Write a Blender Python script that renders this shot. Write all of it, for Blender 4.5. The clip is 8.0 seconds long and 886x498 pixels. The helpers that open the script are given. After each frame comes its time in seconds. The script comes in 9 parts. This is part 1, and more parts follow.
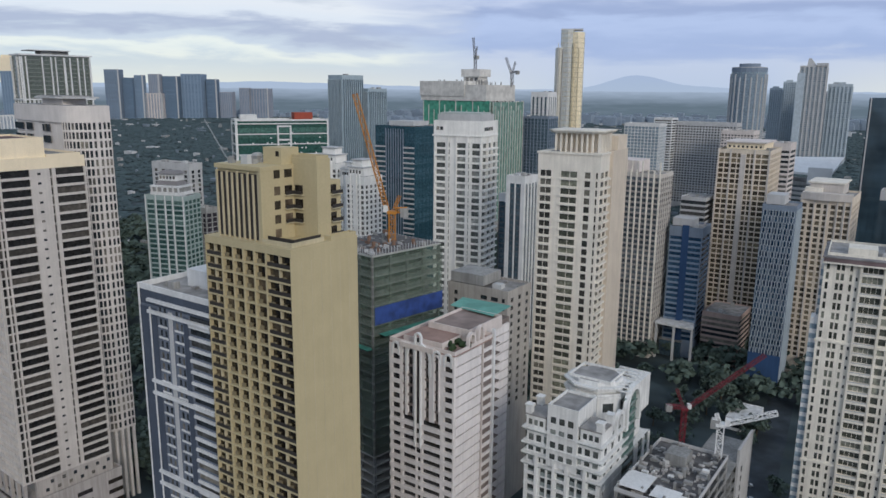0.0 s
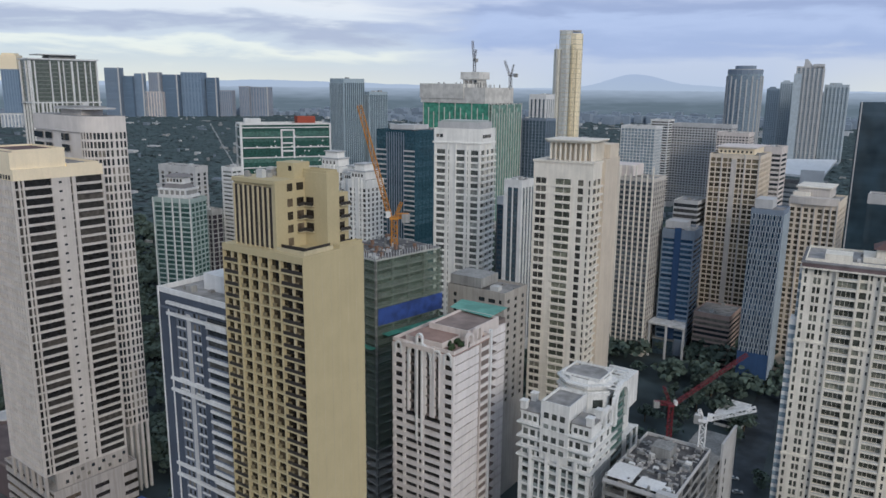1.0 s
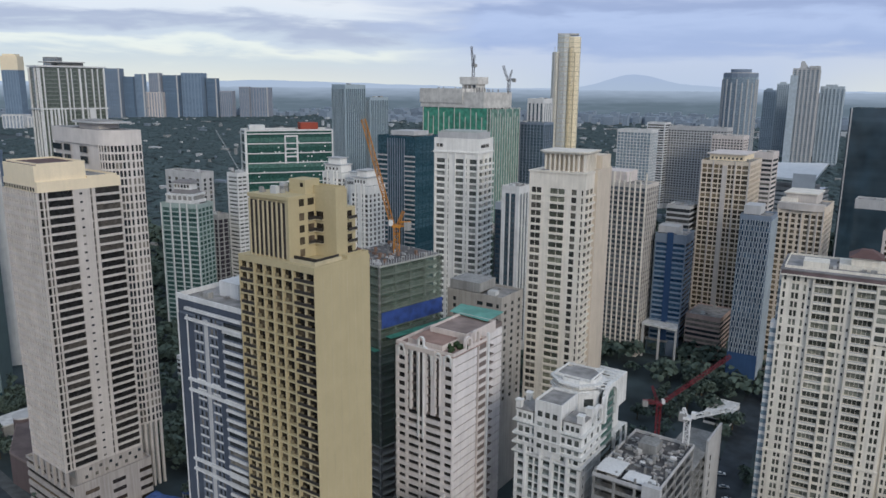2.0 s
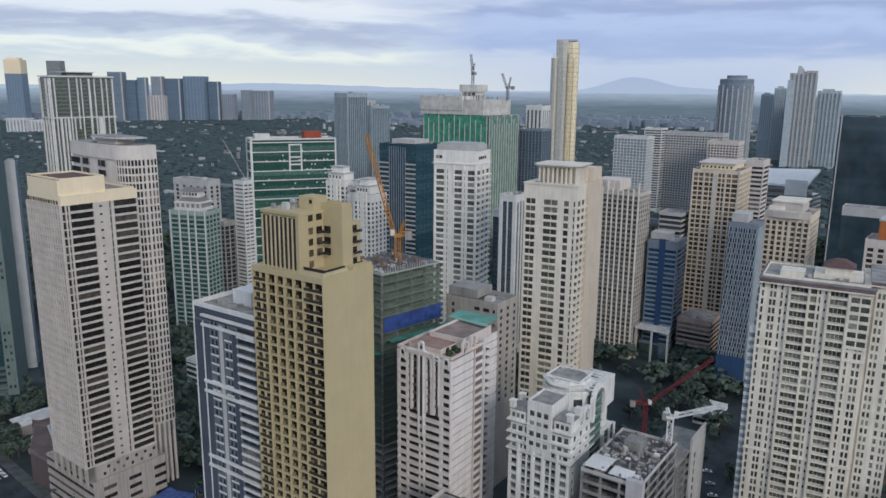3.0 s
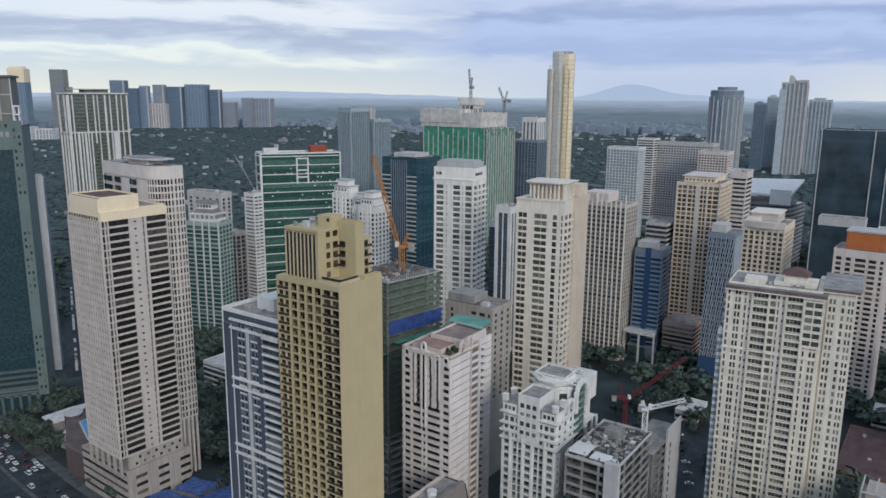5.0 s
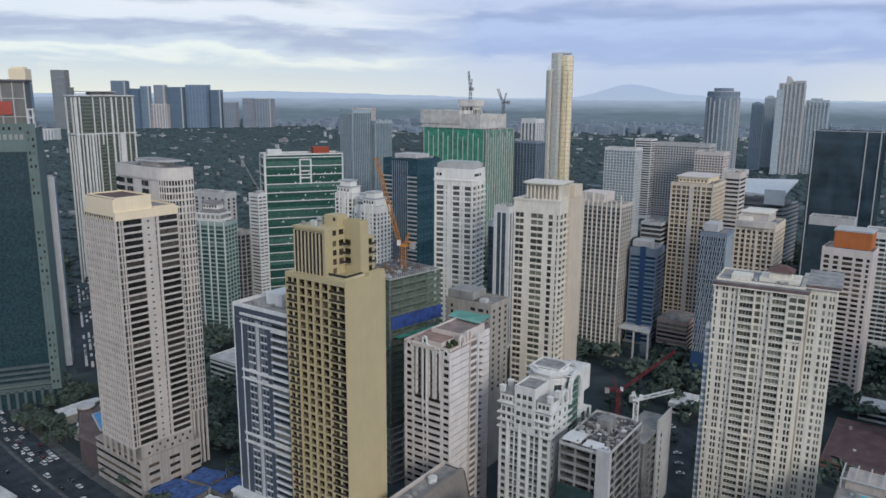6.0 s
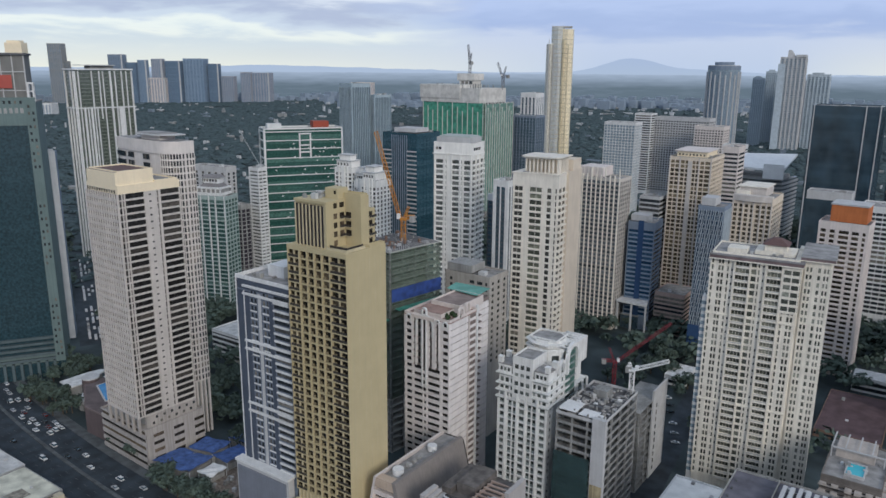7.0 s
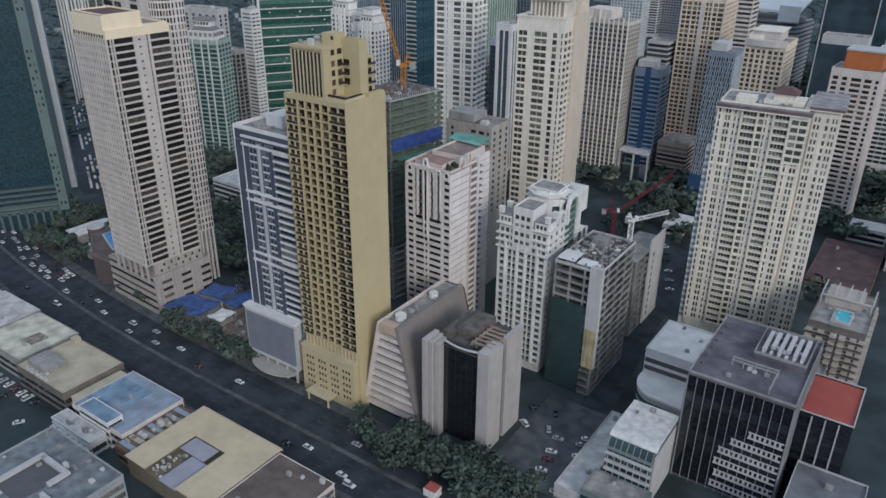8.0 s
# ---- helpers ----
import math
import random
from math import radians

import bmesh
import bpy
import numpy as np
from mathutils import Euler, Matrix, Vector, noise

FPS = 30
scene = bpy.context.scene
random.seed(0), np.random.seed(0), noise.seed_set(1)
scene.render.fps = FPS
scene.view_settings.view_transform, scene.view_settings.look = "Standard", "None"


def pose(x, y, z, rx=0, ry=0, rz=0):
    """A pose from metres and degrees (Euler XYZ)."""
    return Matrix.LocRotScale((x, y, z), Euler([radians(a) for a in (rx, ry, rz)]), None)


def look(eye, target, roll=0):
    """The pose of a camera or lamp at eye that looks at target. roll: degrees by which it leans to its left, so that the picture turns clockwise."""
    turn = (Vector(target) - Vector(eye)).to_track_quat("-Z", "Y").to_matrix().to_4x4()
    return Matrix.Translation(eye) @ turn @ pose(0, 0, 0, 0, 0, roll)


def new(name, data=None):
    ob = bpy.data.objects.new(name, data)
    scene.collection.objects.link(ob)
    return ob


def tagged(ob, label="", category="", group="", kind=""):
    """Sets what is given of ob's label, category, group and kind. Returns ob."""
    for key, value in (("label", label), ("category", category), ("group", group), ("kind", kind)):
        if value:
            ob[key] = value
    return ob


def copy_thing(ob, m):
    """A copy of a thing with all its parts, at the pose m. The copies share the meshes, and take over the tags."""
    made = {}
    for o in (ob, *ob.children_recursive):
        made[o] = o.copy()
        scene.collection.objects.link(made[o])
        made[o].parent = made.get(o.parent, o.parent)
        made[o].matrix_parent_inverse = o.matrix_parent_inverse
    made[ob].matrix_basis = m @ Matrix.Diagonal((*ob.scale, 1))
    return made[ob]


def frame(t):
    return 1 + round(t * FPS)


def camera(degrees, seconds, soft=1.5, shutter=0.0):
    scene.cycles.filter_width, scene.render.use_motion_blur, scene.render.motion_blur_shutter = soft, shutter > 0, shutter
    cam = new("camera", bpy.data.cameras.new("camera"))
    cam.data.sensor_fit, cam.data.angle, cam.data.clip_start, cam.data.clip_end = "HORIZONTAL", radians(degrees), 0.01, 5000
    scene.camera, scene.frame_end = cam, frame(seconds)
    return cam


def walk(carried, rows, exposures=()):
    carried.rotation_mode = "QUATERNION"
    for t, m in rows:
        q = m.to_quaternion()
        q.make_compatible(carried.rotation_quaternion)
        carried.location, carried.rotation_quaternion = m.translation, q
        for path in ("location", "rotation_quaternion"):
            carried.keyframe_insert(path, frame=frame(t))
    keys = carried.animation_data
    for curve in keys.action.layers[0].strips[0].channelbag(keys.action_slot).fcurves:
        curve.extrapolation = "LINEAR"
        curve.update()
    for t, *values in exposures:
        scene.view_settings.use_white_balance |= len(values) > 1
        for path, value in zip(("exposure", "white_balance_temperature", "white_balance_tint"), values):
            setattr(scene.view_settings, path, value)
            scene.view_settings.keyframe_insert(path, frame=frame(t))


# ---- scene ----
cam = camera(61.6, 8.0, soft=1.55)
# seconds, x, y, z, yaw, pitch, roll
PATH = [
    (0.0, 0.03, 0.04, 161.54, 35.04, -12.10, -0.52),
    (0.5, 3.33, -5.02, 164.08, 35.00, -12.21, -0.57),
    (1.0, 7.24, -10.83, 166.81, 34.99, -12.27, -0.61),
    (1.5, 10.76, -16.54, 169.70, 34.92, -12.34, -0.59),
    (3.0, 24.51, -34.71, 179.28, 35.00, -12.19, -0.54),
    (3.5, 29.00, -41.18, 181.96, 34.98, -12.05, -0.51),
    (4.0, 33.22, -47.43, 184.38, 34.96, -11.91, -0.49),
    (4.5, 37.49, -53.74, 186.36, 34.93, -11.77, -0.47),
    (6.0, 50.21, -72.17, 190.46, 34.91, -11.78, -0.42),
    (6.5, 51.74, -74.51, 190.49, 34.86, -12.02, -0.43),
    (7.0, 52.30, -75.19, 190.21, 34.87, -13.68, -0.44),
    (7.5, 52.15, -74.76, 190.97, 34.92, -19.51, -0.43),
    (8.0, 51.26, -74.10, 190.92, 34.93, -25.37, -0.47),
]
walk(cam, [(t, pose(x, y, z, 90 + pitch, roll, yaw)) for t, x, y, z, yaw, pitch, roll in PATH],
     exposures=[(0.0, -0.02, 6270, 10), (4.0, 0.0, 6250, 10), (6.5, 0.02, 6230, 10), (7.0, 0.03, 6220, 10), (8.0, 0.05, 6130, 10)])

# ---- light: a high overcast with a soft low sun behind the camera ----
SUN_EL, SUN_AZ = 23.0, 121.0  # degrees; azimuth clockwise from +y


def cloudy_world():
    world = bpy.data.worlds.new("world")
    scene.world = world
    world.use_nodes = True
    nt = world.node_tree
    nd, lk = nt.nodes, nt.links
    nd.clear()

    def mth(op, a, b=None, c=None):
        n = nd.new("ShaderNodeMath")
        n.operation = op
        for i, v in enumerate((a, b, c)):
            if v is None:
                continue
            if isinstance(v, (int, float)):
                n.inputs[i].default_value = v
            else:
                lk.new(v, n.inputs[i])
        return n.outputs[0]

    sky = nd.new("ShaderNodeTexSky")
    sky.sky_type, sky.sun_disc = "NISHITA", False
    sky.sun_elevation, sky.sun_rotation = radians(SUN_EL), radians(SUN_AZ)
    sky.air_density, sky.dust_density = 1.2, 2.0
    co = nd.new("ShaderNodeTexCoord")
    sp = nd.new("ShaderNodeSeparateXYZ")
    lk.new(co.outputs["Generated"], sp.inputs[0])
    # bearing from north towards the west, and height over the horizon
    azim = mth("ARCTAN2", mth("MULTIPLY", sp.outputs[0], -1.0), sp.outputs[1])
    cb = nd.new("ShaderNodeCombineXYZ")
    lk.new(mth("MULTIPLY", azim, 3.2), cb.inputs[0])
    lk.new(mth("MULTIPLY", sp.outputs[2], 17.0), cb.inputs[1])

    def cloud(scale, detail, rough, warp, shift):
        mp = nd.new("ShaderNodeMapping")
        mp.inputs["Location"].default_value = (shift, 0.4 * shift, shift)
        lk.new(cb.outputs[0], mp.inputs[0])
        n = nd.new("ShaderNodeTexNoise")
        n.inputs["Scale"].default_value, n.inputs["Detail"].default_value = scale, detail
        n.inputs["Roughness"].default_value, n.inputs["Distortion"].default_value = rough, warp
        lk.new(mp.outputs[0], n.inputs["Vector"])
        return n.outputs["Fac"]

    billow, wisp = cloud(1.5, 7, 0.5, 0.5, 3.7), cloud(5.0, 6, 0.55, 0.3, 8.1)
    layer = mth("MULTIPLY", mth("ADD", mth("ADD", sp.outputs[2], mth("MULTIPLY", mth("SUBTRACT", billow, 0.5), 0.075)), mth("MULTIPLY", mth("SUBTRACT", wisp, 0.5), 0.022)), 4.0)

    def strata(stops):
        rp = nd.new("ShaderNodeValToRGB")
        rp.color_ramp.interpolation = "EASE"
        el = rp.color_ramp.elements
        el[0].position, el[0].color = stops[0][0] * 4, (*stops[0][1], 1)
        el[1].position, el[1].color = stops[-1][0] * 4, (*stops[-1][1], 1)
        for p, c in stops[1:-1]:
            el.new(p * 4).color = (*c, 1)
        lk.new(layer, rp.inputs[0])
        return rp.outputs[0]

    west = strata(((0.0, (0.52, 0.63, 0.76)), (0.032, (0.58, 0.70, 0.82)), (0.050, (0.90, 0.96, 0.92)), (0.060, (0.66, 0.75, 0.86)), (0.076, (0.48, 0.55, 0.72)), (0.092, (0.82, 0.88, 0.96)), (0.108, (0.86, 0.90, 0.96)), (0.128, (0.50, 0.56, 0.68)), (0.20, (0.44, 0.51, 0.64))))
    north = strata(((0.0, (0.60, 0.67, 0.82)), (0.035, (0.60, 0.68, 0.86)), (0.055, (0.42, 0.53, 0.80)), (0.078, (0.50, 0.61, 0.88)), (0.095, (0.38, 0.47, 0.72)), (0.118, (0.58, 0.66, 0.88)), (0.20, (0.42, 0.50, 0.66))))
    turn = nd.new("ShaderNodeMapRange")
    turn.inputs["From Min"].default_value, turn.inputs["From Max"].default_value = radians(31), radians(44)
    lk.new(mth("ADD", azim, mth("MULTIPLY", mth("SUBTRACT", billow, 0.5), 0.5)), turn.inputs["Value"])
    rp = nd.new("ShaderNodeMixRGB")
    lk.new(turn.outputs[0], rp.inputs[0])
    lk.new(north, rp.inputs[1])
    lk.new(west, rp.inputs[2])
    # pale, slightly warm band over the horizon
    hz = nd.new("ShaderNodeValToRGB")
    he = hz.color_ramp.elements
    he[0].position, he[0].color = 0.0, (0.9, 0.9, 0.9, 1)
    he[1].position, he[1].color = 0.05, (0, 0, 0, 1)
    lk.new(sp.outputs[2], hz.inputs[0])
    mx = nd.new("ShaderNodeMixRGB")
    lk.new(hz.outputs[0], mx.inputs[0])
    lk.new(rp.outputs[0], mx.inputs[1])
    # the horizon pales, warmer towards the north-west
    wm = nd.new("ShaderNodeVectorMath")
    wm.operation = "DOT_PRODUCT"
    lk.new(co.outputs["Generated"], wm.inputs[0])
    wm.inputs[1].default_value = (-0.87, 0.50, 0.0)
    wr = nd.new("ShaderNodeMapRange")
    wr.inputs["From Min"].default_value, wr.inputs["From Max"].default_value = 0.80, 1.0
    lk.new(wm.outputs["Value"], wr.inputs["Value"])
    wc = nd.new("ShaderNodeMixRGB")
    wn = nd.new("ShaderNodeVectorMath")
    wn.operation = "DOT_PRODUCT"
    lk.new(co.outputs["Generated"], wn.inputs[0])
    wn.inputs[1].default_value = (0.02, 1.0, 0.0)
    wq = nd.new("ShaderNodeMapRange")
    wq.inputs["From Min"].default_value, wq.inputs["From Max"].default_value = 0.975, 1.0
    wq.inputs["To Max"].default_value = 0.75
    lk.new(wn.outputs["Value"], wq.inputs["Value"])
    lk.new(mth("MAXIMUM", wr.outputs[0], wq.outputs[0]), wc.inputs[0])
    wc.inputs[1].default_value, wc.inputs[2].default_value = (0.57, 0.67, 0.84, 1), (0.95, 0.95, 0.82, 1)
    lk.new(wc.outputs[0], mx.inputs[2])
    # thicker, greyer cloud overhead
    up = nd.new("ShaderNodeMapRange")
    up.inputs["From Min"].default_value, up.inputs["From Max"].default_value = 0.20, 0.55
    lk.new(sp.outputs[2], up.inputs["Value"])
    ov = nd.new("ShaderNodeMixRGB")
    lk.new(mth("MULTIPLY", up.outputs[0], 0.85), ov.inputs[0])
    lk.new(mx.outputs[0], ov.inputs[1])
    ov.inputs[2].default_value = (0.48, 0.56, 0.68, 1)
    b1 = nd.new("ShaderNodeBackground")
    lk.new(sky.outputs[0], b1.inputs[0])
    b1.inputs[1].default_value = 0.05
    b2 = nd.new("ShaderNodeBackground")
    lk.new(ov.outputs[0], b2.inputs[0])
    b2.inputs[1].default_value = 1.04
    mix = nd.new("ShaderNodeMixShader")
    mix.inputs[0].default_value = 0.86
    out = nd.new("ShaderNodeOutputWorld")
    lk.new(b1.outputs[0], mix.inputs[1])
    lk.new(b2.outputs[0], mix.inputs[2])
    lk.new(mix.outputs[0], out.inputs[0])


cloudy_world()
sun = new("sun", bpy.data.lights.new("sun", "SUN"))
sun.data.energy, sun.data.angle, sun.data.color = 1.46, radians(20), (1.0, 0.92, 0.81)
az, elv = radians(SUN_AZ), radians(SUN_EL)
sun.matrix_world = look((0, 0, 0), (-math.sin(az) * math.cos(elv), -math.cos(az) * math.cos(elv), -math.sin(elv)))


# ---- materials ----
MATS = {}


def mat_base(name):
    m = bpy.data.materials.new(name)
    m.use_nodes = True
    nt = m.node_tree
    return m, nt.nodes, nt.links, nt.nodes["Principled BSDF"]


def paint(name, col, rough=0.8, vary=0.10, streak=0.07, size=6.0, rand=0.0, bump=0.25, metal=0.0):
    """A weathered wall paint, render or concrete: broad patches, rain streaks and fine grain."""
    if name in MATS:
        return MATS[name]
    m, nd, lk, bs = mat_base(name)
    geo = nd.new("ShaderNodeNewGeometry")
    big = nd.new("ShaderNodeTexNoise")
    big.inputs["Scale"].default_value, big.inputs["Detail"].default_value = 1.0 / size, 5
    lk.new(geo.outputs["Position"], big.inputs["Vector"])
    mp = nd.new("ShaderNodeMapping")
    mp.inputs["Scale"].default_value = (1.1, 1.1, 0.05)
    lk.new(geo.outputs["Position"], mp.inputs[0])
    st = nd.new("ShaderNodeTexNoise")
    st.inputs["Scale"].default_value, st.inputs["Detail"].default_value = 1.0, 4
    lk.new(mp.outputs[0], st.inputs["Vector"])
    fine = nd.new("ShaderNodeTexNoise")
    fine.inputs["Scale"].default_value, fine.inputs["Detail"].default_value = 3.0, 3
    lk.new(geo.outputs["Position"], fine.inputs["Vector"])

    def ramp(src, lo, hi, a):
        r = nd.new("ShaderNodeMapRange")
        r.inputs["From Min"].default_value, r.inputs["From Max"].default_value = lo, hi
        r.inputs["To Min"].default_value, r.inputs["To Max"].default_value = 1 - a, 1 + a * 0.35
        lk.new(src, r.inputs["Value"])
        return r.outputs[0]

    def mul(a, b):
        n = nd.new("ShaderNodeMath")
        n.operation = "MULTIPLY"
        lk.new(a, n.inputs[0])
        lk.new(b, n.inputs[1])
        return n.outputs[0]

    f = mul(mul(ramp(big.outputs["Fac"], 0.35, 0.65, vary), ramp(st.outputs["Fac"], 0.38, 0.6, streak)), ramp(fine.outputs["Fac"], 0.3, 0.7, 0.08))
    if rand:
        oi = nd.new("ShaderNodeObjectInfo")
        f = mul(f, ramp(oi.outputs["Random"], 0.0, 1.0, rand))
    sc = nd.new("ShaderNodeVectorMath")
    sc.operation = "SCALE"
    sc.inputs[0].default_value = col
    lk.new(f, sc.inputs["Scale"])
    lk.new(sc.outputs[0], bs.inputs["Base Color"])
    bs.inputs["Roughness"].default_value, bs.inputs["Metallic"].default_value = rough, metal
    bs.inputs["Specular IOR Level"].default_value = 0.3
    bp = nd.new("ShaderNodeBump")
    bp.inputs["Strength"].default_value, bp.inputs["Distance"].default_value = bump, 0.05
    lk.new(fine.outputs["Fac"], bp.inputs["Height"])
    lk.new(bp.outputs[0], bs.inputs["Normal"])
    MATS[name] = m
    return m


def glass(name, dark, light, share=0.35, rough=0.08, grain=0.7):
    """Window glass of a building seen from outside: dark, glossy, with some panes curtained."""
    if name in MATS:
        return MATS[name]
    m, nd, lk, bs = mat_base(name)
    oi = nd.new("ShaderNodeObjectInfo")
    geo = nd.new("ShaderNodeNewGeometry")
    isl = nd.new("ShaderNodeMath")
    isl.operation = "ADD"
    lk.new(oi.outputs["Random"], isl.inputs[0])
    lk.new(geo.outputs["Random Per Island"], isl.inputs[1])
    fr = nd.new("ShaderNodeMath")
    fr.operation = "FRACT"
    lk.new(isl.outputs[0], fr.inputs[0])
    rp = nd.new("ShaderNodeValToRGB")
    el = rp.color_ramp.elements
    el[0].position, el[0].color = 1 - share, (*dark, 1)
    el[1].position, el[1].color = 1.0, (*light, 1)
    lk.new(fr.outputs[0], rp.inputs[0])
    nz = nd.new("ShaderNodeTexNoise")
    nz.inputs["Scale"].default_value = grain
    lk.new(geo.outputs["Position"], nz.inputs["Vector"])
    mr = nd.new("ShaderNodeMapRange")
    mr.inputs["From Min"].default_value, mr.inputs["From Max"].default_value = 0.3, 0.7
    mr.inputs["To Min"].default_value, mr.inputs["To Max"].default_value = 0.6, 1.3
    lk.new(nz.outputs["Fac"], mr.inputs["Value"])
    sc = nd.new("ShaderNodeVectorMath")
    sc.operation = "SCALE"
    lk.new(rp.outputs[0], sc.inputs[0])
    lk.new(mr.outputs[0], sc.inputs["Scale"])
    lk.new(sc.outputs[0], bs.inputs["Base Color"])
    bs.inputs["Roughness"].default_value = rough
    bs.inputs["Specular IOR Level"].default_value = 0.6
    bp = nd.new("ShaderNodeBump")
    bp.inputs["Strength"].default_value, bp.inputs["Distance"].default_value = 0.05, 0.05
    lk.new(nz.outputs["Fac"], bp.inputs["Height"])
    lk.new(bp.outputs[0], bs.inputs["Normal"])
    MATS[name] = m
    return m


GOLD = paint("ochre_paint", (0.52, 0.44, 0.265), vary=0.05, streak=0.02)
# CREAM is darkened for shaded storeys; the next cream has low sun painted in.
CREAM = paint("cream_paint", (0.60, 0.555, 0.515))
CREAM_LIT = paint("warm_lit_cream", (0.88, 0.755, 0.55), vary=0.05, streak=0.025)
PINKISH = paint("pinkish_concrete", (0.70, 0.63, 0.59))
WHITE = paint("white_paint", (0.73, 0.73, 0.72))
IVORY = paint("ivory_paint", (0.80, 0.75, 0.66))
BEIGE = paint("beige_paint", (0.73, 0.635, 0.515))
GREY = paint("grey_concrete", (0.34, 0.34, 0.33), vary=0.2, streak=0.15)
LGREY = paint("light_grey_panel", (0.52, 0.52, 0.52))
DGREY = paint("dark_grey_panel", (0.12, 0.125, 0.135))
ROOF = paint("roof_membrane", (0.33, 0.32, 0.31), vary=0.35, streak=0.0, size=4)
ROOF_W = paint("pale_roof_screed", (0.55, 0.55, 0.54), vary=0.3, streak=0.0, size=4)
MAROON = paint("maroon_roof_tiles", (0.14, 0.085, 0.08))
REDROOF = paint("red_metal_roof", (0.42, 0.10, 0.08), streak=0.0)
ORANGE = paint("orange_cladding", (0.52, 0.17, 0.06))
BLUEPAINT = paint("blue_cladding", (0.035, 0.08, 0.18))
BLUEGREY = paint("blue_grey_panel", (0.22, 0.27, 0.34))
STEEL = paint("painted_steel", (0.55, 0.56, 0.56), rough=0.5, streak=0.05)
GLASS = glass("dark_glass", (0.032, 0.038, 0.044), (0.24, 0.22, 0.19))
GLASS_BROWN = glass("bronze_glass", (0.034, 0.028, 0.022), (0.17, 0.13, 0.09))
GLASS_BLUE = glass("blue_glass", (0.02, 0.05, 0.10), (0.06, 0.12, 0.20), share=0.6)
GLASS_TEAL = glass("teal_glass", (0.016, 0.042, 0.053), (0.028, 0.068, 0.08), share=0.6, grain=0.06)
GLASS_GREEN = glass("green_glass", (0.03, 0.09, 0.075), (0.10, 0.20, 0.17), share=0.6)
# Navy glass is lightened to stand for haze before distant dark towers.
GLASS_NAVY = glass("navy_glass", (0.068, 0.108, 0.138), (0.095, 0.135, 0.165), share=0.5)
# Air haze is painted into these slate, steel and violet-grey tones.
HAZE_BLUE = paint("haze_blue_panel", (0.25, 0.33, 0.43))
HAZE_GLASS = glass("haze_blue_glass", (0.11, 0.18, 0.26), (0.18, 0.27, 0.37), 0.6, 0.3)
STEEL_HAZE = paint("steel_haze_panel", (0.48, 0.55, 0.60))
STEEL_HAZE_GLASS = glass("steel_haze_glass", (0.20, 0.27, 0.32), (0.28, 0.35, 0.40), 0.6, 0.3)
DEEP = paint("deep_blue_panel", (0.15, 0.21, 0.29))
HAZE_GREY = paint("haze_grey_panel", (0.36, 0.38, 0.43))
WARMWHITE = paint("warm_white_paint", (0.86, 0.845, 0.80))


# ---- building blocks ----
MESHES = {}
BOX_F = ((0, 3, 2, 1), (4, 5, 6, 7), (0, 1, 5, 4), (1, 2, 6, 5), (2, 3, 7, 6), (3, 0, 4, 7))


def box_mesh(name, boxes, mat):
    """One mesh of upright boxes (x0, x1, y0, y1, z0, z1)."""
    vs, fs = [], []
    for x0, x1, y0, y1, z0, z1 in boxes:
        k = len(vs)
        vs += [(x0, y0, z0), (x1, y0, z0), (x1, y1, z0), (x0, y1, z0), (x0, y0, z1), (x1, y0, z1), (x1, y1, z1), (x0, y1, z1)]
        fs += [tuple(k + i for i in f) for f in BOX_F]
    me = bpy.data.meshes.new(name)
    me.from_pydata(vs, [], fs)
    me.materials.append(mat)
    return me


def prism_mesh(name, ring, z0, z1, mat, top=None):
    """An upright prism over a plan ring (counter-clockwise), with another ring on top if given."""
    n = len(ring)
    top = top or ring
    vs = [(x, y, z0) for x, y in ring] + [(x, y, z1) for x, y in top]
    fs = [tuple(range(n - 1, -1, -1)), tuple(range(n, 2 * n))] + [(i, (i + 1) % n, n + (i + 1) % n, n + i) for i in range(n)]
    me = bpy.data.meshes.new(name)
    me.from_pydata(vs, [], fs)
    me.materials.append(mat)
    return me


def bm_mesh(name, bm, mat, smooth=False):
    me = bpy.data.meshes.new(name)
    bm.to_mesh(me)
    bm.free()
    me.materials.append(mat)
    if smooth:
        for p in me.polygons:
            p.use_smooth = True
    return me


def thing(name, label, category, x, y, z=0.0, rot=0.0, group="", kind=""):
    ob = new(name)
    ob.matrix_basis = pose(x, y, z, 0, 0, rot)
    return tagged(ob, label, category, group, kind)


def part(name, me, parent, m=None, label="", kind=""):
    ob = new(name, me)
    ob.parent = parent
    if m is not None:
        ob.matrix_basis = m
    return tagged(ob, label, kind=kind)


def bpart(name, boxes, mat, parent, m=None, label="", kind=""):
    return part(name, box_mesh(name, boxes, mat), parent, m, label, kind)


def piece(name, dims, mat, parent, m, label=""):
    """A box piece that shares its mesh with all alike pieces: dims as x0, x1, y0, y1, z0, z1."""
    key = (name, mat.name, tuple(round(v, 3) for v in dims))
    if key not in MESHES:
        MESHES[key] = box_mesh(name, [dims], mat)
    ob = new(name, MESHES[key])
    ob.parent = parent
    ob.matrix_basis = m
    if label:
        ob["label"] = label
    return ob


def side(face, w, d):
    """The frame of one side of a block w by d round the origin: u along it, v inwards."""
    a = "senw".index(face) * 90
    ox, oy = {"s": (-w / 2, -d / 2), "e": (w / 2, -d / 2), "n": (w / 2, d / 2), "w": (-w / 2, d / 2)}[face]
    return pose(ox, oy, 0, 0, 0, a)


def even(length, n, win, edge=0.0):
    """n windows of width win spread evenly over a length."""
    step = (length - 2 * edge) / n
    return [(edge + step * (i + 0.5) - win / 2, edge + step * (i + 0.5) + win / 2) for i in range(n)]


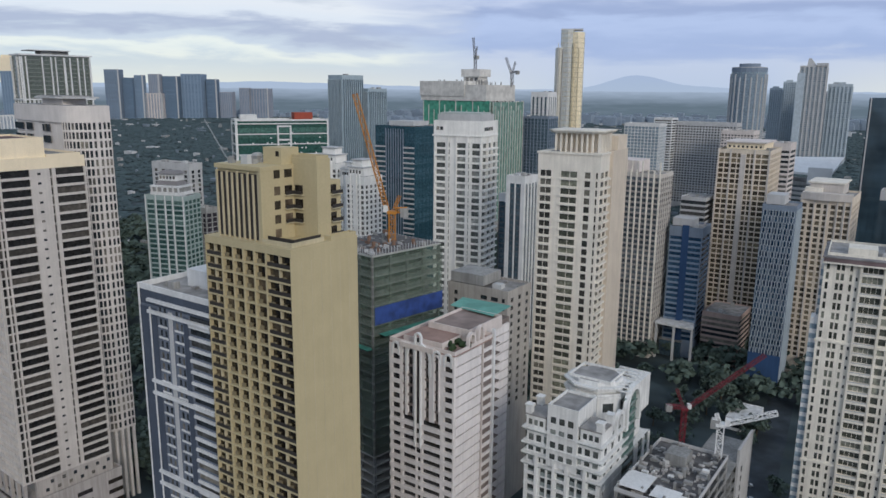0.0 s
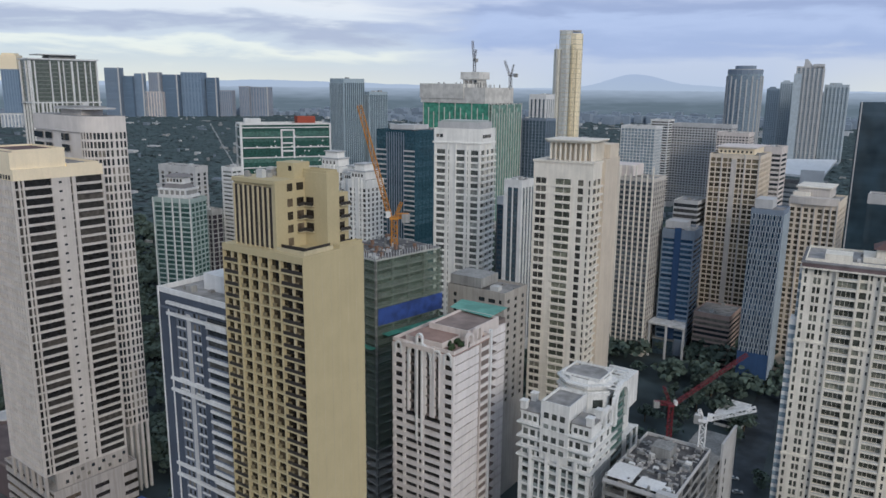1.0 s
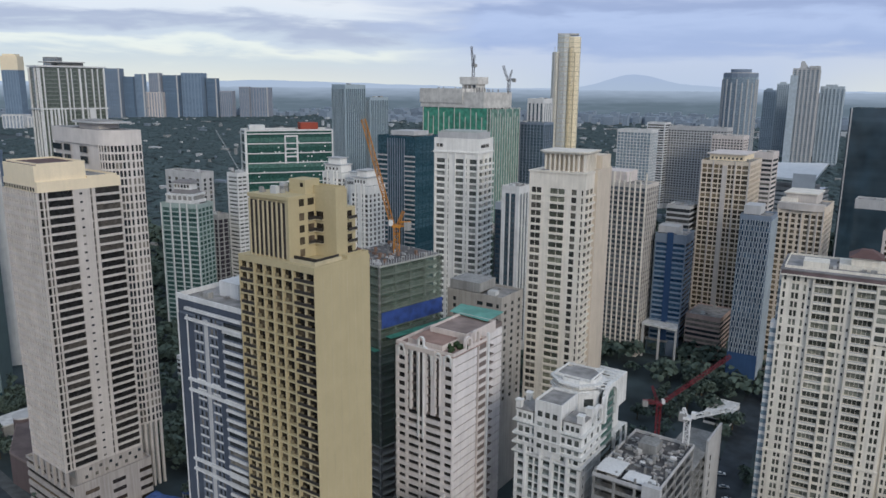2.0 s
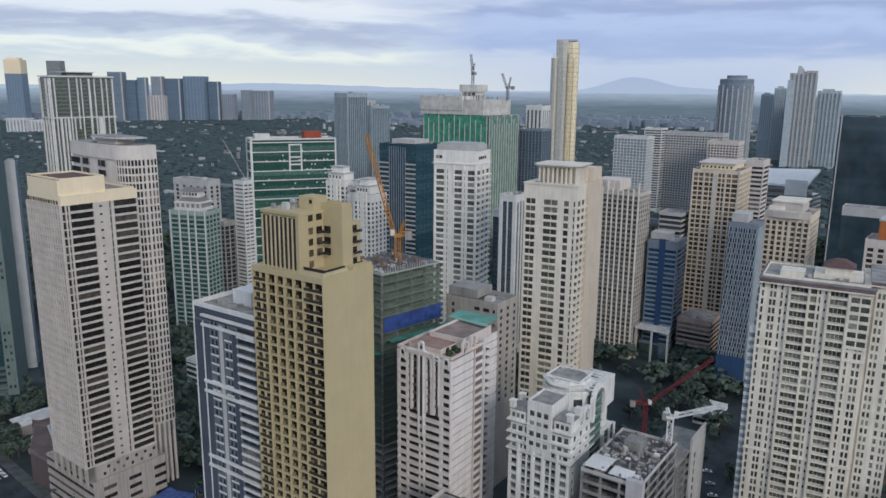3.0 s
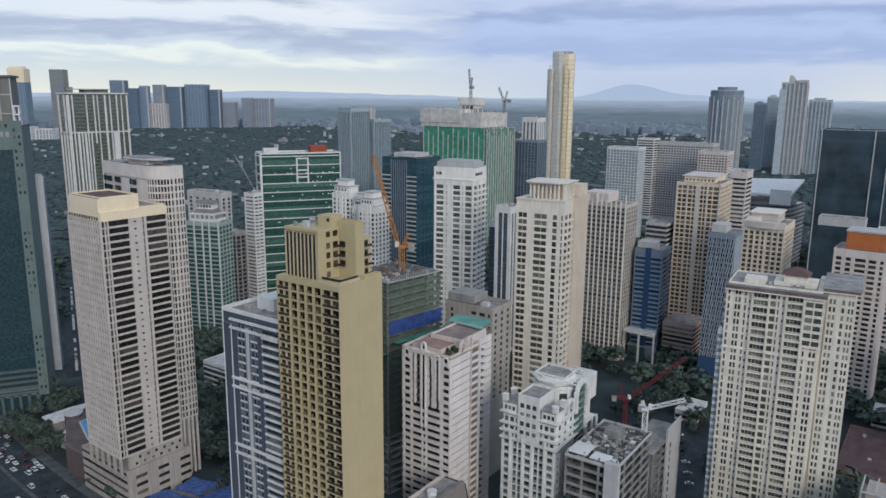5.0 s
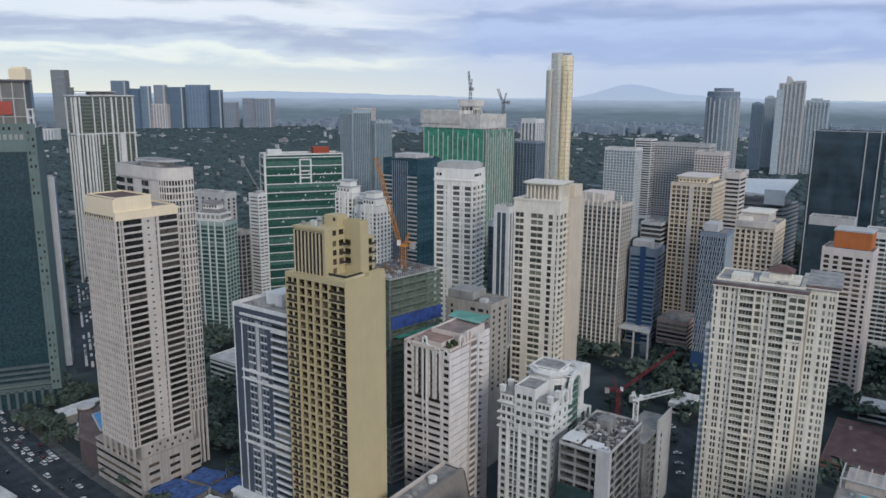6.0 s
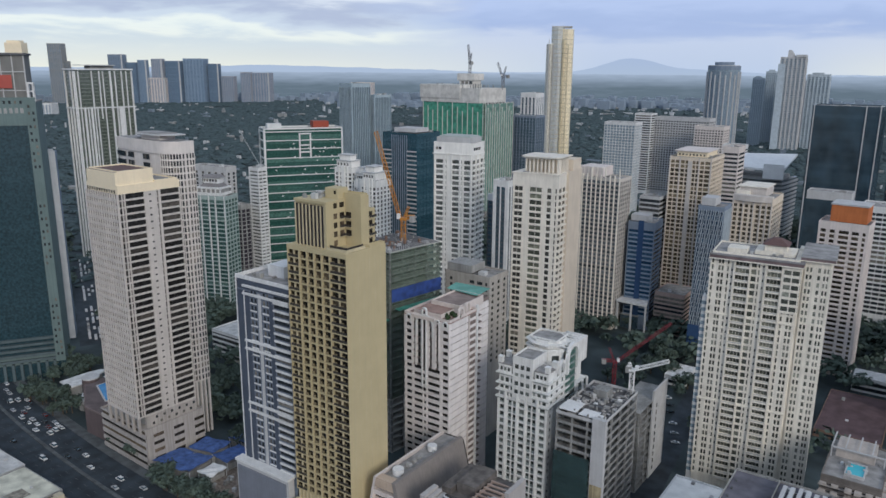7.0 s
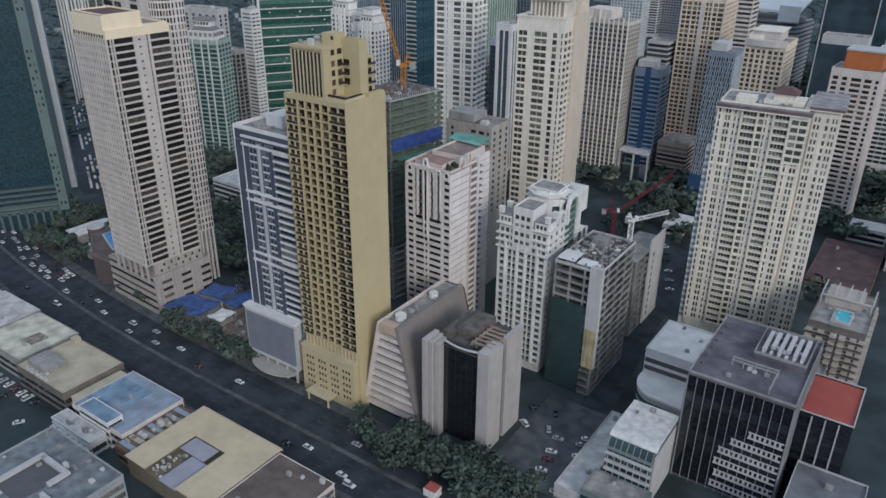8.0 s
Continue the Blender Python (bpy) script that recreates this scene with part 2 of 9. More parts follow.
def facade(th, fr, a, b, z0, floors, fh, wins, wall, pane, sill=1.0, depth=0.25, proud=0.05, mode="windows", span=None, slab=0.0, panes=None):
    """Piers, one spandrel a storey and panes set back between them, from a to b along the frame fr.
    mode: windows, each an object; bands, one pane a storey; rest, all joined."""
    span = span or wall
    wins = [(max(a, p), min(b, q)) for p, q in wins if min(b, q) - max(a, p) > 0.2]
    gaps, u = [], a
    for p, q in wins:
        if p - u > 0.05:
            gaps.append((u, p))
        u = q
    if b - u > 0.05:
        gaps.append((u, b))
    a, b = a + 0.02, b - 0.02
    zt = z0 + floors * fh
    if mode == "rest":
        bpart("storey_grid", [(a, b, -slab, depth, z0 + i * fh, z0 + i * fh + sill) for i in range(floors)], span, th, fr, kind="stuff")
        if gaps:
            bpart("wall_grid", [(p, q, -proud, depth, z0, zt) for p, q in gaps], wall, th, fr, kind="stuff")
        bpart("glazing", [(a, b, depth - 0.06, depth - 0.005, z0 + i * fh + sill, z0 + (i + 1) * fh) for i in range(floors)], pane, th, fr, kind="stuff")
        return
    for p, q in gaps:
        piece("pier", (0, q - p, -proud, depth, 0, zt - z0), wall, th, fr @ pose(p, 0, z0))
    for i in range(floors):
        piece("spandrel", (0, b - a, -slab, depth, 0, sill), span, th, fr @ pose(a, 0, z0 + i * fh))
        z = z0 + i * fh + sill
        if mode == "bands":
            piece("window_band", (0, b - a, depth - 0.06, depth - 0.005, 0, fh - sill), pane, th, fr @ pose(a, 0, z))
        else:
            for j, (p, q) in enumerate(wins):
                piece("window", (0, q - p, depth - 0.06, depth - 0.005, 0, fh - sill), (panes or {}).get(j, pane), th, fr @ pose(p, 0, z))


def frac(length, cols):
    return [(length * p, length * q) for p, q in cols]


def block(th, w, d, z0, z1, wall, inset=0.0, name="body", label=""):
    """The solid of a storeyed block, drawn in behind its facades."""
    return bpart(name, [(-w / 2 + inset, w / 2 - inset, -d / 2 + inset, d / 2 - inset, z0, z1)], wall, th, label=label)


def rim(th, w, d, z, h, t, mat, name="parapet", over=0.0, cx=0.0, cy=0.0):
    """A parapet: four walls round a roof."""
    a, b = w / 2 + over, d / 2 + over
    q = [(-a, a, -b, -b + t, z, z + h), (-a, a, b - t, b, z, z + h), (-a, -a + t, -b + t, b - t, z, z + h), (a - t, a, -b + t, b - t, z, z + h)]
    bpart(name, [(x0 + cx, x1 + cx, y0 + cy, y1 + cy, e, f) for x0, x1, y0, y1, e, f in q], mat, th)


def plant(th, w, d, z, seed, n=5, big=5.0, cx=0.0, cy=0.0):
    """Plant rooms, cooling units and ducts on a flat roof."""
    rng = random.Random(seed)
    for i in range(n):
        if i % 3 == 0:
            a, b, c = rng.uniform(0.5, 1.0) * big, rng.uniform(0.3, 0.7) * big, rng.uniform(0.9, 2.2)
        else:
            a, b, c = rng.uniform(0.8, 1.8), rng.uniform(0.8, 1.8), rng.uniform(0.5, 1.1)
        x, y = cx + rng.uniform(-1, 1) * max(0, w / 2 - a), cy + rng.uniform(-1, 1) * max(0, d / 2 - b)
        me = box_mesh("plant_box", [(x - a / 2, x + a / 2, y - b / 2, y + b / 2, z, z + c), (x - a / 2 + 0.15, x + a / 2 - 0.15, y - b / 2 + 0.15, y + b / 2 - 0.15, z + c, z + c + 0.15)], (GREY, LGREY, ROOF, STEEL)[i % 4])
        part("plant_box", me, th)


def corner(x0, y0, w, d, rot):
    """The middle of a block whose south-east corner stands at x0, y0."""
    a = radians(rot)
    return x0 - w / 2 * math.cos(a) - d / 2 * math.sin(a), y0 - w / 2 * math.sin(a) + d / 2 * math.cos(a)


def shaft(th, w, d, z0, floors, fh, wall, pane, south, east, sill=1.0, depth=0.25, proud=0.05, mode="windows", span=None, slab=0.0, back="rest", spanes=None, epanes=None):
    """The storeys of a block: solid core, facades on the two street sides and plainer ones behind."""
    block(th, w, d, z0, z0 + floors * fh, wall, depth)
    kw = dict(sill=sill, depth=depth, proud=proud, span=span, slab=slab)
    facade(th, side("s", w, d), 0, w, z0, floors, fh, south, wall, pane, mode=mode, panes=spanes, **kw)
    facade(th, side("e", w, d), depth, d - depth, z0, floors, fh, east, wall, pane, mode=mode, panes=epanes, **kw)
    if back:
        facade(th, side("n", w, d), 0, w, z0, floors, fh, south, wall, pane, mode=back, **kw)
        facade(th, side("w", w, d), depth, d - depth, z0, floors, fh, east, wall, pane, mode=back, **kw)


def tower(name, label, x0, y0, w, d, h, wall, pane, south=6, east=6, win=0.55, fh=3.2, sill=1.0, rot=0.0, base=8.0, crown=2.5, depth=0.25, mode="bands", seed=1, span=None, roof=None, slab=0.0, proud=0.05, plants=5, category="tower block", group="", spanes=None, epanes=None, topmat=None):
    """A storeyed block whose south-east corner stands at x0, y0; south and east: counts of windows or shares of the length."""
    cx, cy = corner(x0, y0, w, d, rot)
    th = thing(name, label, category, cx, cy, 0, rot, group)
    fl = int((h - base - crown) / fh)
    zt = base + fl * fh
    sw = even(w, south, w / south * win, 0.3) if isinstance(south, int) else frac(w, south)
    ew = even(d, east, d / east * win, 0.3) if isinstance(east, int) else frac(d, east)
    shaft(th, w, d, base, fl, fh, wall, pane, sw, ew, sill, depth, proud, mode, span, slab, "" if mode == "rest" else "rest", spanes, epanes)
    bpart("base", [(-w / 2, w / 2, -d / 2, d / 2, 0.0, base)], wall, th)
    bpart("top_wall", [(-w / 2 - 0.1, w / 2 + 0.1, -d / 2 - 0.1, d / 2 + 0.1, zt, h - 1.1)], topmat or wall, th)
    bpart("roof", [(-w / 2 + 0.3, w / 2 - 0.3, -d / 2 + 0.3, d / 2 - 0.3, h - 1.1, h - 1.0)], roof or ROOF, th)
    rim(th, w, d, h - 1.1, 1.1, 0.35, topmat or wall, over=0.1)
    plant(th, w, d, h - 1.0, seed, plants)
    return th


# ---- ground, road, distance ----
GROUND = paint("city_ground", (0.050, 0.070, 0.076), vary=0.5, streak=0.0, size=25)
ASPHALT = paint("asphalt", (0.042, 0.054, 0.066), vary=0.4, streak=0.0, size=8)
PAVING = paint("pavement_concrete", (0.11, 0.12, 0.125), vary=0.4, streak=0.0, size=5)
YARD = paint("car_park_concrete", (0.10, 0.112, 0.122), vary=0.4, streak=0.0, size=6)
PAINTLINE = paint("road_marking_paint", (0.12, 0.12, 0.12), streak=0.0)
HEDGE = paint("clipped_green", (0.035, 0.06, 0.025), vary=0.4, streak=0.0, size=1.5, bump=1.0)

ground = tagged(new("ground", box_mesh("ground", [(-4900, 4900, -3000, 4900, -1.0, 0.0)], GROUND)), "dark city ground of yards, lanes and soil", "ground", kind="structure")


def avenue_y(x):
    """The avenue's middle line bends gently at its west end."""
    return 86.0 + (0.0 if x > -190 else 0.00042 * (x + 190) ** 2)


def ribbon(name, off0, off1, z0, z1, mat, x0=-1000, x1=420, n=72):
    vs, fs = [], []
    for i in range(n + 1):
        x = x0 + (x1 - x0) * i / n
        y = avenue_y(x)
        vs += [(x, y + off0, z0), (x, y + off1, z0), (x, y + off1, z1), (x, y + off0, z1)]
        if i:
            k = 4 * i
            fs += [(k - 4 + a, k + a, k + (a + 1) % 4, k - 4 + (a + 1) % 4) for a in range(4)]
    fs += [(0, 1, 2, 3), (4 * n + 3, 4 * n + 2, 4 * n + 1, 4 * n)]
    me = bpy.data.meshes.new(name)
    me.from_pydata(vs, [], fs)
    me.materials.append(mat)
    return me


road = tagged(new("road", ribbon("road", -15, 17.5, 0.0, 0.05, ASPHALT)), "wide asphalt avenue of two carriageways", "road", kind="structure")
tagged(new("pavement", ribbon("pavement", 17.5, 23.0, 0.0, 0.2, PAVING)), "worn concrete pavement along the tower side of the avenue", "pavement", kind="structure")
tagged(new("pavement", ribbon("pavement", -19.0, -15.0, 0.0, 0.2, PAVING)), "narrow concrete pavement in front of the low shops", "pavement", kind="structure")
median = tagged(new("median", ribbon("median", 0.3, 2.1, 0.0, 0.35, PAVING)), "raised concrete median strip of the avenue", "median", kind="structure")
tagged(new("side_road", box_mesh("side_road", [(-6.5, 6.5, 0, 330, 0.0, 0.045)], ASPHALT)), "narrow asphalt side street between the towers", "road", kind="structure").matrix_basis = pose(-32, 104, 0, 0, 0, 6)
tagged(new("car_park", box_mesh("car_park", [(-58, -27, 112, 166, 0.0, 0.06)], YARD)), "open concrete car park beside the dark office", "car park", kind="structure")
lanes = [(x, x + 3.0, avenue_y(x) + o, avenue_y(x) + o + 0.16, 0.05, 0.058) for x in range(-640, 300, 9) for o in (-10, -6.5, -3.2, 5.6, 9.0, 12.6)]
tagged(new("lane_marking", box_mesh("lane_marking", lanes, PAINTLINE)), "faded white dashed lane lines on the avenue", "road marking", kind="stuff")


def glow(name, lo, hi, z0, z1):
    """Hazy distance: a self-lit colour that pales upwards, haze of moist air painted in."""
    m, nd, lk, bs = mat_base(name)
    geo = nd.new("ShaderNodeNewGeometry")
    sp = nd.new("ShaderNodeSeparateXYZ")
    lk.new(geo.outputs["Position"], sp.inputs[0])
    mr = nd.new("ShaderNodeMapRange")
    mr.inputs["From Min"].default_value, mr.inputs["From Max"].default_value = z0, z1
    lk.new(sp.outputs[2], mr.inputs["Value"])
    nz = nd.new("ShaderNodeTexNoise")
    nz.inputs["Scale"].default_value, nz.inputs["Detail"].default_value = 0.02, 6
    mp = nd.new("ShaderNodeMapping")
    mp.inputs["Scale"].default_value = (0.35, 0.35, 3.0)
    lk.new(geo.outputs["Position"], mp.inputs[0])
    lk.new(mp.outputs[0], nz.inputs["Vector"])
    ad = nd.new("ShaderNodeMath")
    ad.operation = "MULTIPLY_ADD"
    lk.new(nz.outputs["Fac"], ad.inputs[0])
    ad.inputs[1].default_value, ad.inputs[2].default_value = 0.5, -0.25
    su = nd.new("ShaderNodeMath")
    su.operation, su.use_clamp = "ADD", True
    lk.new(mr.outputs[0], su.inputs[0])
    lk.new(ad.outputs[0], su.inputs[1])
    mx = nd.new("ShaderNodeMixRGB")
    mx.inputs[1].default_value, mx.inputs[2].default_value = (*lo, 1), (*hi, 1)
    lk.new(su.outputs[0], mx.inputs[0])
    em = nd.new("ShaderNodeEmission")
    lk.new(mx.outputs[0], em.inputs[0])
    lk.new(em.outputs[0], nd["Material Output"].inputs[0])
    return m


def far_sheet(name, radius, top, mat, label, a0=-15, a1=85, n=240):
    """A wide arc of distance; top(angle) is its skyline."""
    vs, fs = [], []
    for i in range(n + 1):
        a = a0 + (a1 - a0) * i / n
        x, y = -math.sin(radians(a)) * radius, math.cos(radians(a)) * radius
        vs += [(x, y, -20), (x, y, top(a))]
        if i:
            k = 2 * i
            fs.append((k - 2, k, k + 1, k - 1))
    me = bpy.data.meshes.new(name)
    me.from_pydata(vs, [], fs)
    me.materials.append(mat)
    return tagged(new(name, me), label, "backdrop", kind="structure")


def hills(a):
    """Far hills: a broad cone north of north-west and long low ridges beside it."""
    h = 168 + 34 * max(0, 1 - abs(a - 48) / 16) ** 0.8 + 20 * max(0, 1 - abs(a - 70) / 12)
    h += 74 * math.exp(-((a - 21.0) / 2.5) ** 2) + 26 * math.exp(-((a - 17.5) / 5) ** 2)
    return h + 5 * noise.noise(Vector((a * 0.6, 0, 0))) + 2.5 * noise.noise(Vector((a * 2.3, 5, 0)))


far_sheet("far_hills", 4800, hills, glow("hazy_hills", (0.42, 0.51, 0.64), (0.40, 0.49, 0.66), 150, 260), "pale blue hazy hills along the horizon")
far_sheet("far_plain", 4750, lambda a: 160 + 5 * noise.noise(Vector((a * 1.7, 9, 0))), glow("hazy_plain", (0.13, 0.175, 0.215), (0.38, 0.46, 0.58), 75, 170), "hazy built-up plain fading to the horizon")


# ---- the towers along the avenue ----
RAIL = paint("dark_rail_paint", (0.045, 0.04, 0.036), rough=0.5)
LOUVRE = paint("dark_louvre_metal", (0.035, 0.032, 0.035), rough=0.5)
PALEGOLD = paint("pale_ochre_trim", (0.56, 0.49, 0.33))


def hotel():
    w, d = 29.0, 27.0
    th = thing("hotel_tower", "tall ochre hotel tower with gridded balconies and blank side wall", "hotel", -131.5, 123.5)
    z0, fh, fl = 27.4, 3.165, 31
    zt = z0 + fl * fh
    dp = 1.0
    HG = glass("hotel_glass", (0.020, 0.016, 0.012), (0.11, 0.085, 0.055), share=0.3)
    bpart("body", [(-w / 2, w / 2, -d / 2 + dp, 8.1, 0, 127.3)], GOLD, th)
    wins = [(0.25, 5.75), (6.25, 9.65), (10.05, 13.2), (13.7, 16.9), (17.35, 20.8), (21.3, 28.8)]
    s = side("s", w, d)
    facade(th, s, 0, w, z0, fl, fh, wins, GOLD, HG, sill=0.42, depth=dp, proud=0.12, span=GOLD, slab=0.06)
    for i in range(fl):
        z = z0 + i * fh
        for p, q in ((0.25, 5.75), (21.3, 28.8)):
            piece("balustrade", (0, q - p, 0.05, 0.12, 0, 0.9), RAIL, th, s @ pose(p, 0, z + 0.42))
            piece("party_wall", (-0.18, 0.18, 0.2, dp - 0.07, 0, fh - 0.42), PALEGOLD, th, s @ pose((p + q) / 2, 0, z + 0.42))
    units = [(p, p + 0.9, 0.35, dp - 0.08, z0 + i * fh + 0.42, z0 + i * fh + 1.37) for i in range(fl) for p in (0.5, 3.4, 6.5, 10.3, 13.95, 17.6, 21.8, 25.6)]
    bpart("cooling_unit", units, paint("dull_olive_unit", (0.25, 0.215, 0.135)), th, s, label="olive cooling units on the balconies", kind="stuff")
    bpart("roof_edge", [(-w / 2 - 0.05, w / 2 + 0.05, -d / 2 - 0.1, -d / 2 + dp, zt, 127.3)], GOLD, th)
    # joints of the blank side wall
    for k in range(1, 7):
        piece("wall_joint", (-0.06, 0.06, -0.02, 0.05, 0, 104), PALEGOLD, th, side("e", w, d) @ pose(k * 21.6 / 7, 0, 20))
    # plant storey and podium
    for k in range(15):
        piece("fin", (-0.2, 0.2, 0.2, dp, 0, 4.6), PALEGOLD, th, s @ pose(1 + k * 1.93, 0, 22.8))
    podium = bpart("podium", [(-w / 2 - 0.6, w / 2 - 0.8, -d / 2 - 1.6, -d / 2 + dp, 0, 21.8)], GOLD, th)
    bpart("podium_ledge", [(-w / 2 - 0.8, w / 2 - 0.6, -d / 2 - 1.9, -d / 2 + dp, 21.8, 22.8)], PALEGOLD, th)
    ps = s @ pose(0, -1.6, 0)
    for r in range(5):
        for g in range(4):
            for k in range(3):
                piece("small_window", (-0.4, 0.4, -0.03, 0.02, 0, 1.3), GLASS_BROWN, podium, ps @ pose(2.6 + g * 6.6 + k * 1.6, 0, 4.6 + r * 3.1))
    bpart("entrance_canopy", [(-9, 4, -d / 2 - 7.0, -d / 2 - 1.6, 4.0, 4.5)], PALEGOLD, th)
    for x in (-8, 3):
        bpart("canopy_post", [(x - 0.3, x + 0.3, -d / 2 - 6.6, -d / 2 - 6.0, 0, 4.0)], PALEGOLD, th)
    # crown: a louvred block, and a taller blank wing with balconies beside it
    rt = 127.3
    x0, x1, y0, y1 = -11.4, 4.0, -11.8, 2.0
    bpart("crown_block", [(x0, x1, y0 + 0.5, y1, rt, 143.4)], GOLD, th)
    bpart("louvre_wall", [(x0 + 0.4, x1 - 0.9, y0 + 0.3, y0 + 0.5, rt + 0.3, 142.6)], LOUVRE, th, label="dark louvred screen")
    for k in range(9):
        x = x0 + 0.2 + k * (x1 - x0 - 1.2) / 8
        piece("louvre_fin", (-0.2, 0.2, 0, 0.6, 0, 15.6 - 0.4 * (k % 2)), PALEGOLD, th, pose(x, y0 - 0.1, rt))
    bpart("corner_pier", [(x1 - 0.9, x1 + 0.05, y0 - 0.1, y0 + 0.5, rt, 143.4)], GOLD, th)
    bpart("crown_ledge", [(x0 - 0.2, x1 + 0.2, y0 - 0.2, y1, 143.4, 144.4)], GOLD, th)
    bpart("west_bay", [(x0 - 1.6, x0, y0 + 3.0, y1, rt, 140.2)], PALEGOLD, th)
    for r in range(4):
        piece("crown_window", (-0.05, 0.05, 0, 1.1, 0, 2.2), GLASS_BROWN, th, pose(x0 - 0.8, y0 + 2.98, rt + 0.6 + r * 3.3, 0, 0, -90))
    crown = bpart("crown_block", [(-6.0, 11.6, -2.0, 2.4, rt, 145.9), (-6.0, 10.8, 2.4, 6.6, rt, 140.6)], GOLD, th, label="blank ochre wall block")
    bpart("crown_block", [(-2.6, 3.4, -5.0, 0.5, 144.4, 148.2)], GOLD, th)
    piece("crown_window", (0, 1.1, -0.04, 0.05, 0, 1.2), GLASS_BROWN, th, pose(1.6, -5.0, 146.2))
    for r in range(5):
        zr = rt + 0.5 + r * 3.27
        high = r == 4
        for y, lw in ((-8.0, 1.8), (-4.8, 2.3)):
            if r or y < -6:
                piece("crown_window", (-0.06, 0.05, 0, lw, 0, 2.0 if not high else 2.2), GLASS_BROWN, crown, pose(x1, y, zr + (0.6 if high else 0)))
        if r < 4:
            if r:
                piece("crown_window", (0, 2.5, -0.05, 0.05, 0, 2.0), GLASS_BROWN, crown, pose(x1 + 0.5, -2.0, zr))
                piece("balcony_slab", (0, 3.1, -0.75, 0.0, 0, 0.22), PALEGOLD, crown, pose(x1 + 0.2, -2.0, zr - 0.3))
                piece("balustrade", (0, 3.0, -0.72, -0.64, 0, 0.85), RAIL, crown, pose(x1 + 0.25, -2.0, zr - 0.1))
                piece("balcony_slab", (0, 0.75, 0, 2.7, 0, 0.22), PALEGOLD, crown, pose(x1, -5.0, zr - 0.3))
                piece("balustrade", (0.64, 0.72, 0, 2.7, 0, 0.85), RAIL, crown, pose(x1, -5.0, zr - 0.1))
            piece("crown_window", (-0.05, 0.06, 0, 1.9, 0, 2.0), GLASS_BROWN, crown, pose(10.8, 3.2, zr))
            piece("balcony_slab", (0, 1.2, 0, 3.6, 0, 0.22), PALEGOLD, crown, pose(10.8, 2.6, zr - 0.3))
            piece("balustrade", (1.08, 1.16, 0, 3.6, 0, 0.85), RAIL, crown, pose(10.8, 2.6, zr - 0.1))
    bpart("terrace_wall", [(x1, 13.4, -12.1, -11.8, rt, rt + 1.0), (13.1, 13.4, -11.8, -2.0, rt, rt + 1.0)], PALEGOLD, th)
    bpart("terrace_rail", [(x1 + 0.2, 12.6, -10.6, -10.5, rt, rt + 1.5), (12.5, 12.6, -10.5, -2.2, rt, rt + 1.5)], RAIL, th, label="dark terrace railing")
    rim(th, 2.2, 8.6, rt, 1.0, 0.3, GOLD, cx=13.2, cy=3.6)
    rim(th, 17.0, 4.0, 145.9, 0.7, 0.3, GOLD, cx=2.8, cy=0.2)
    plant(th, 8, 8, 144.4, 3, 6, 3.0, -6, -5)
    plant(th, 10, 5, 144.4, 4, 5, 2.2, -6, -8)


hotel()


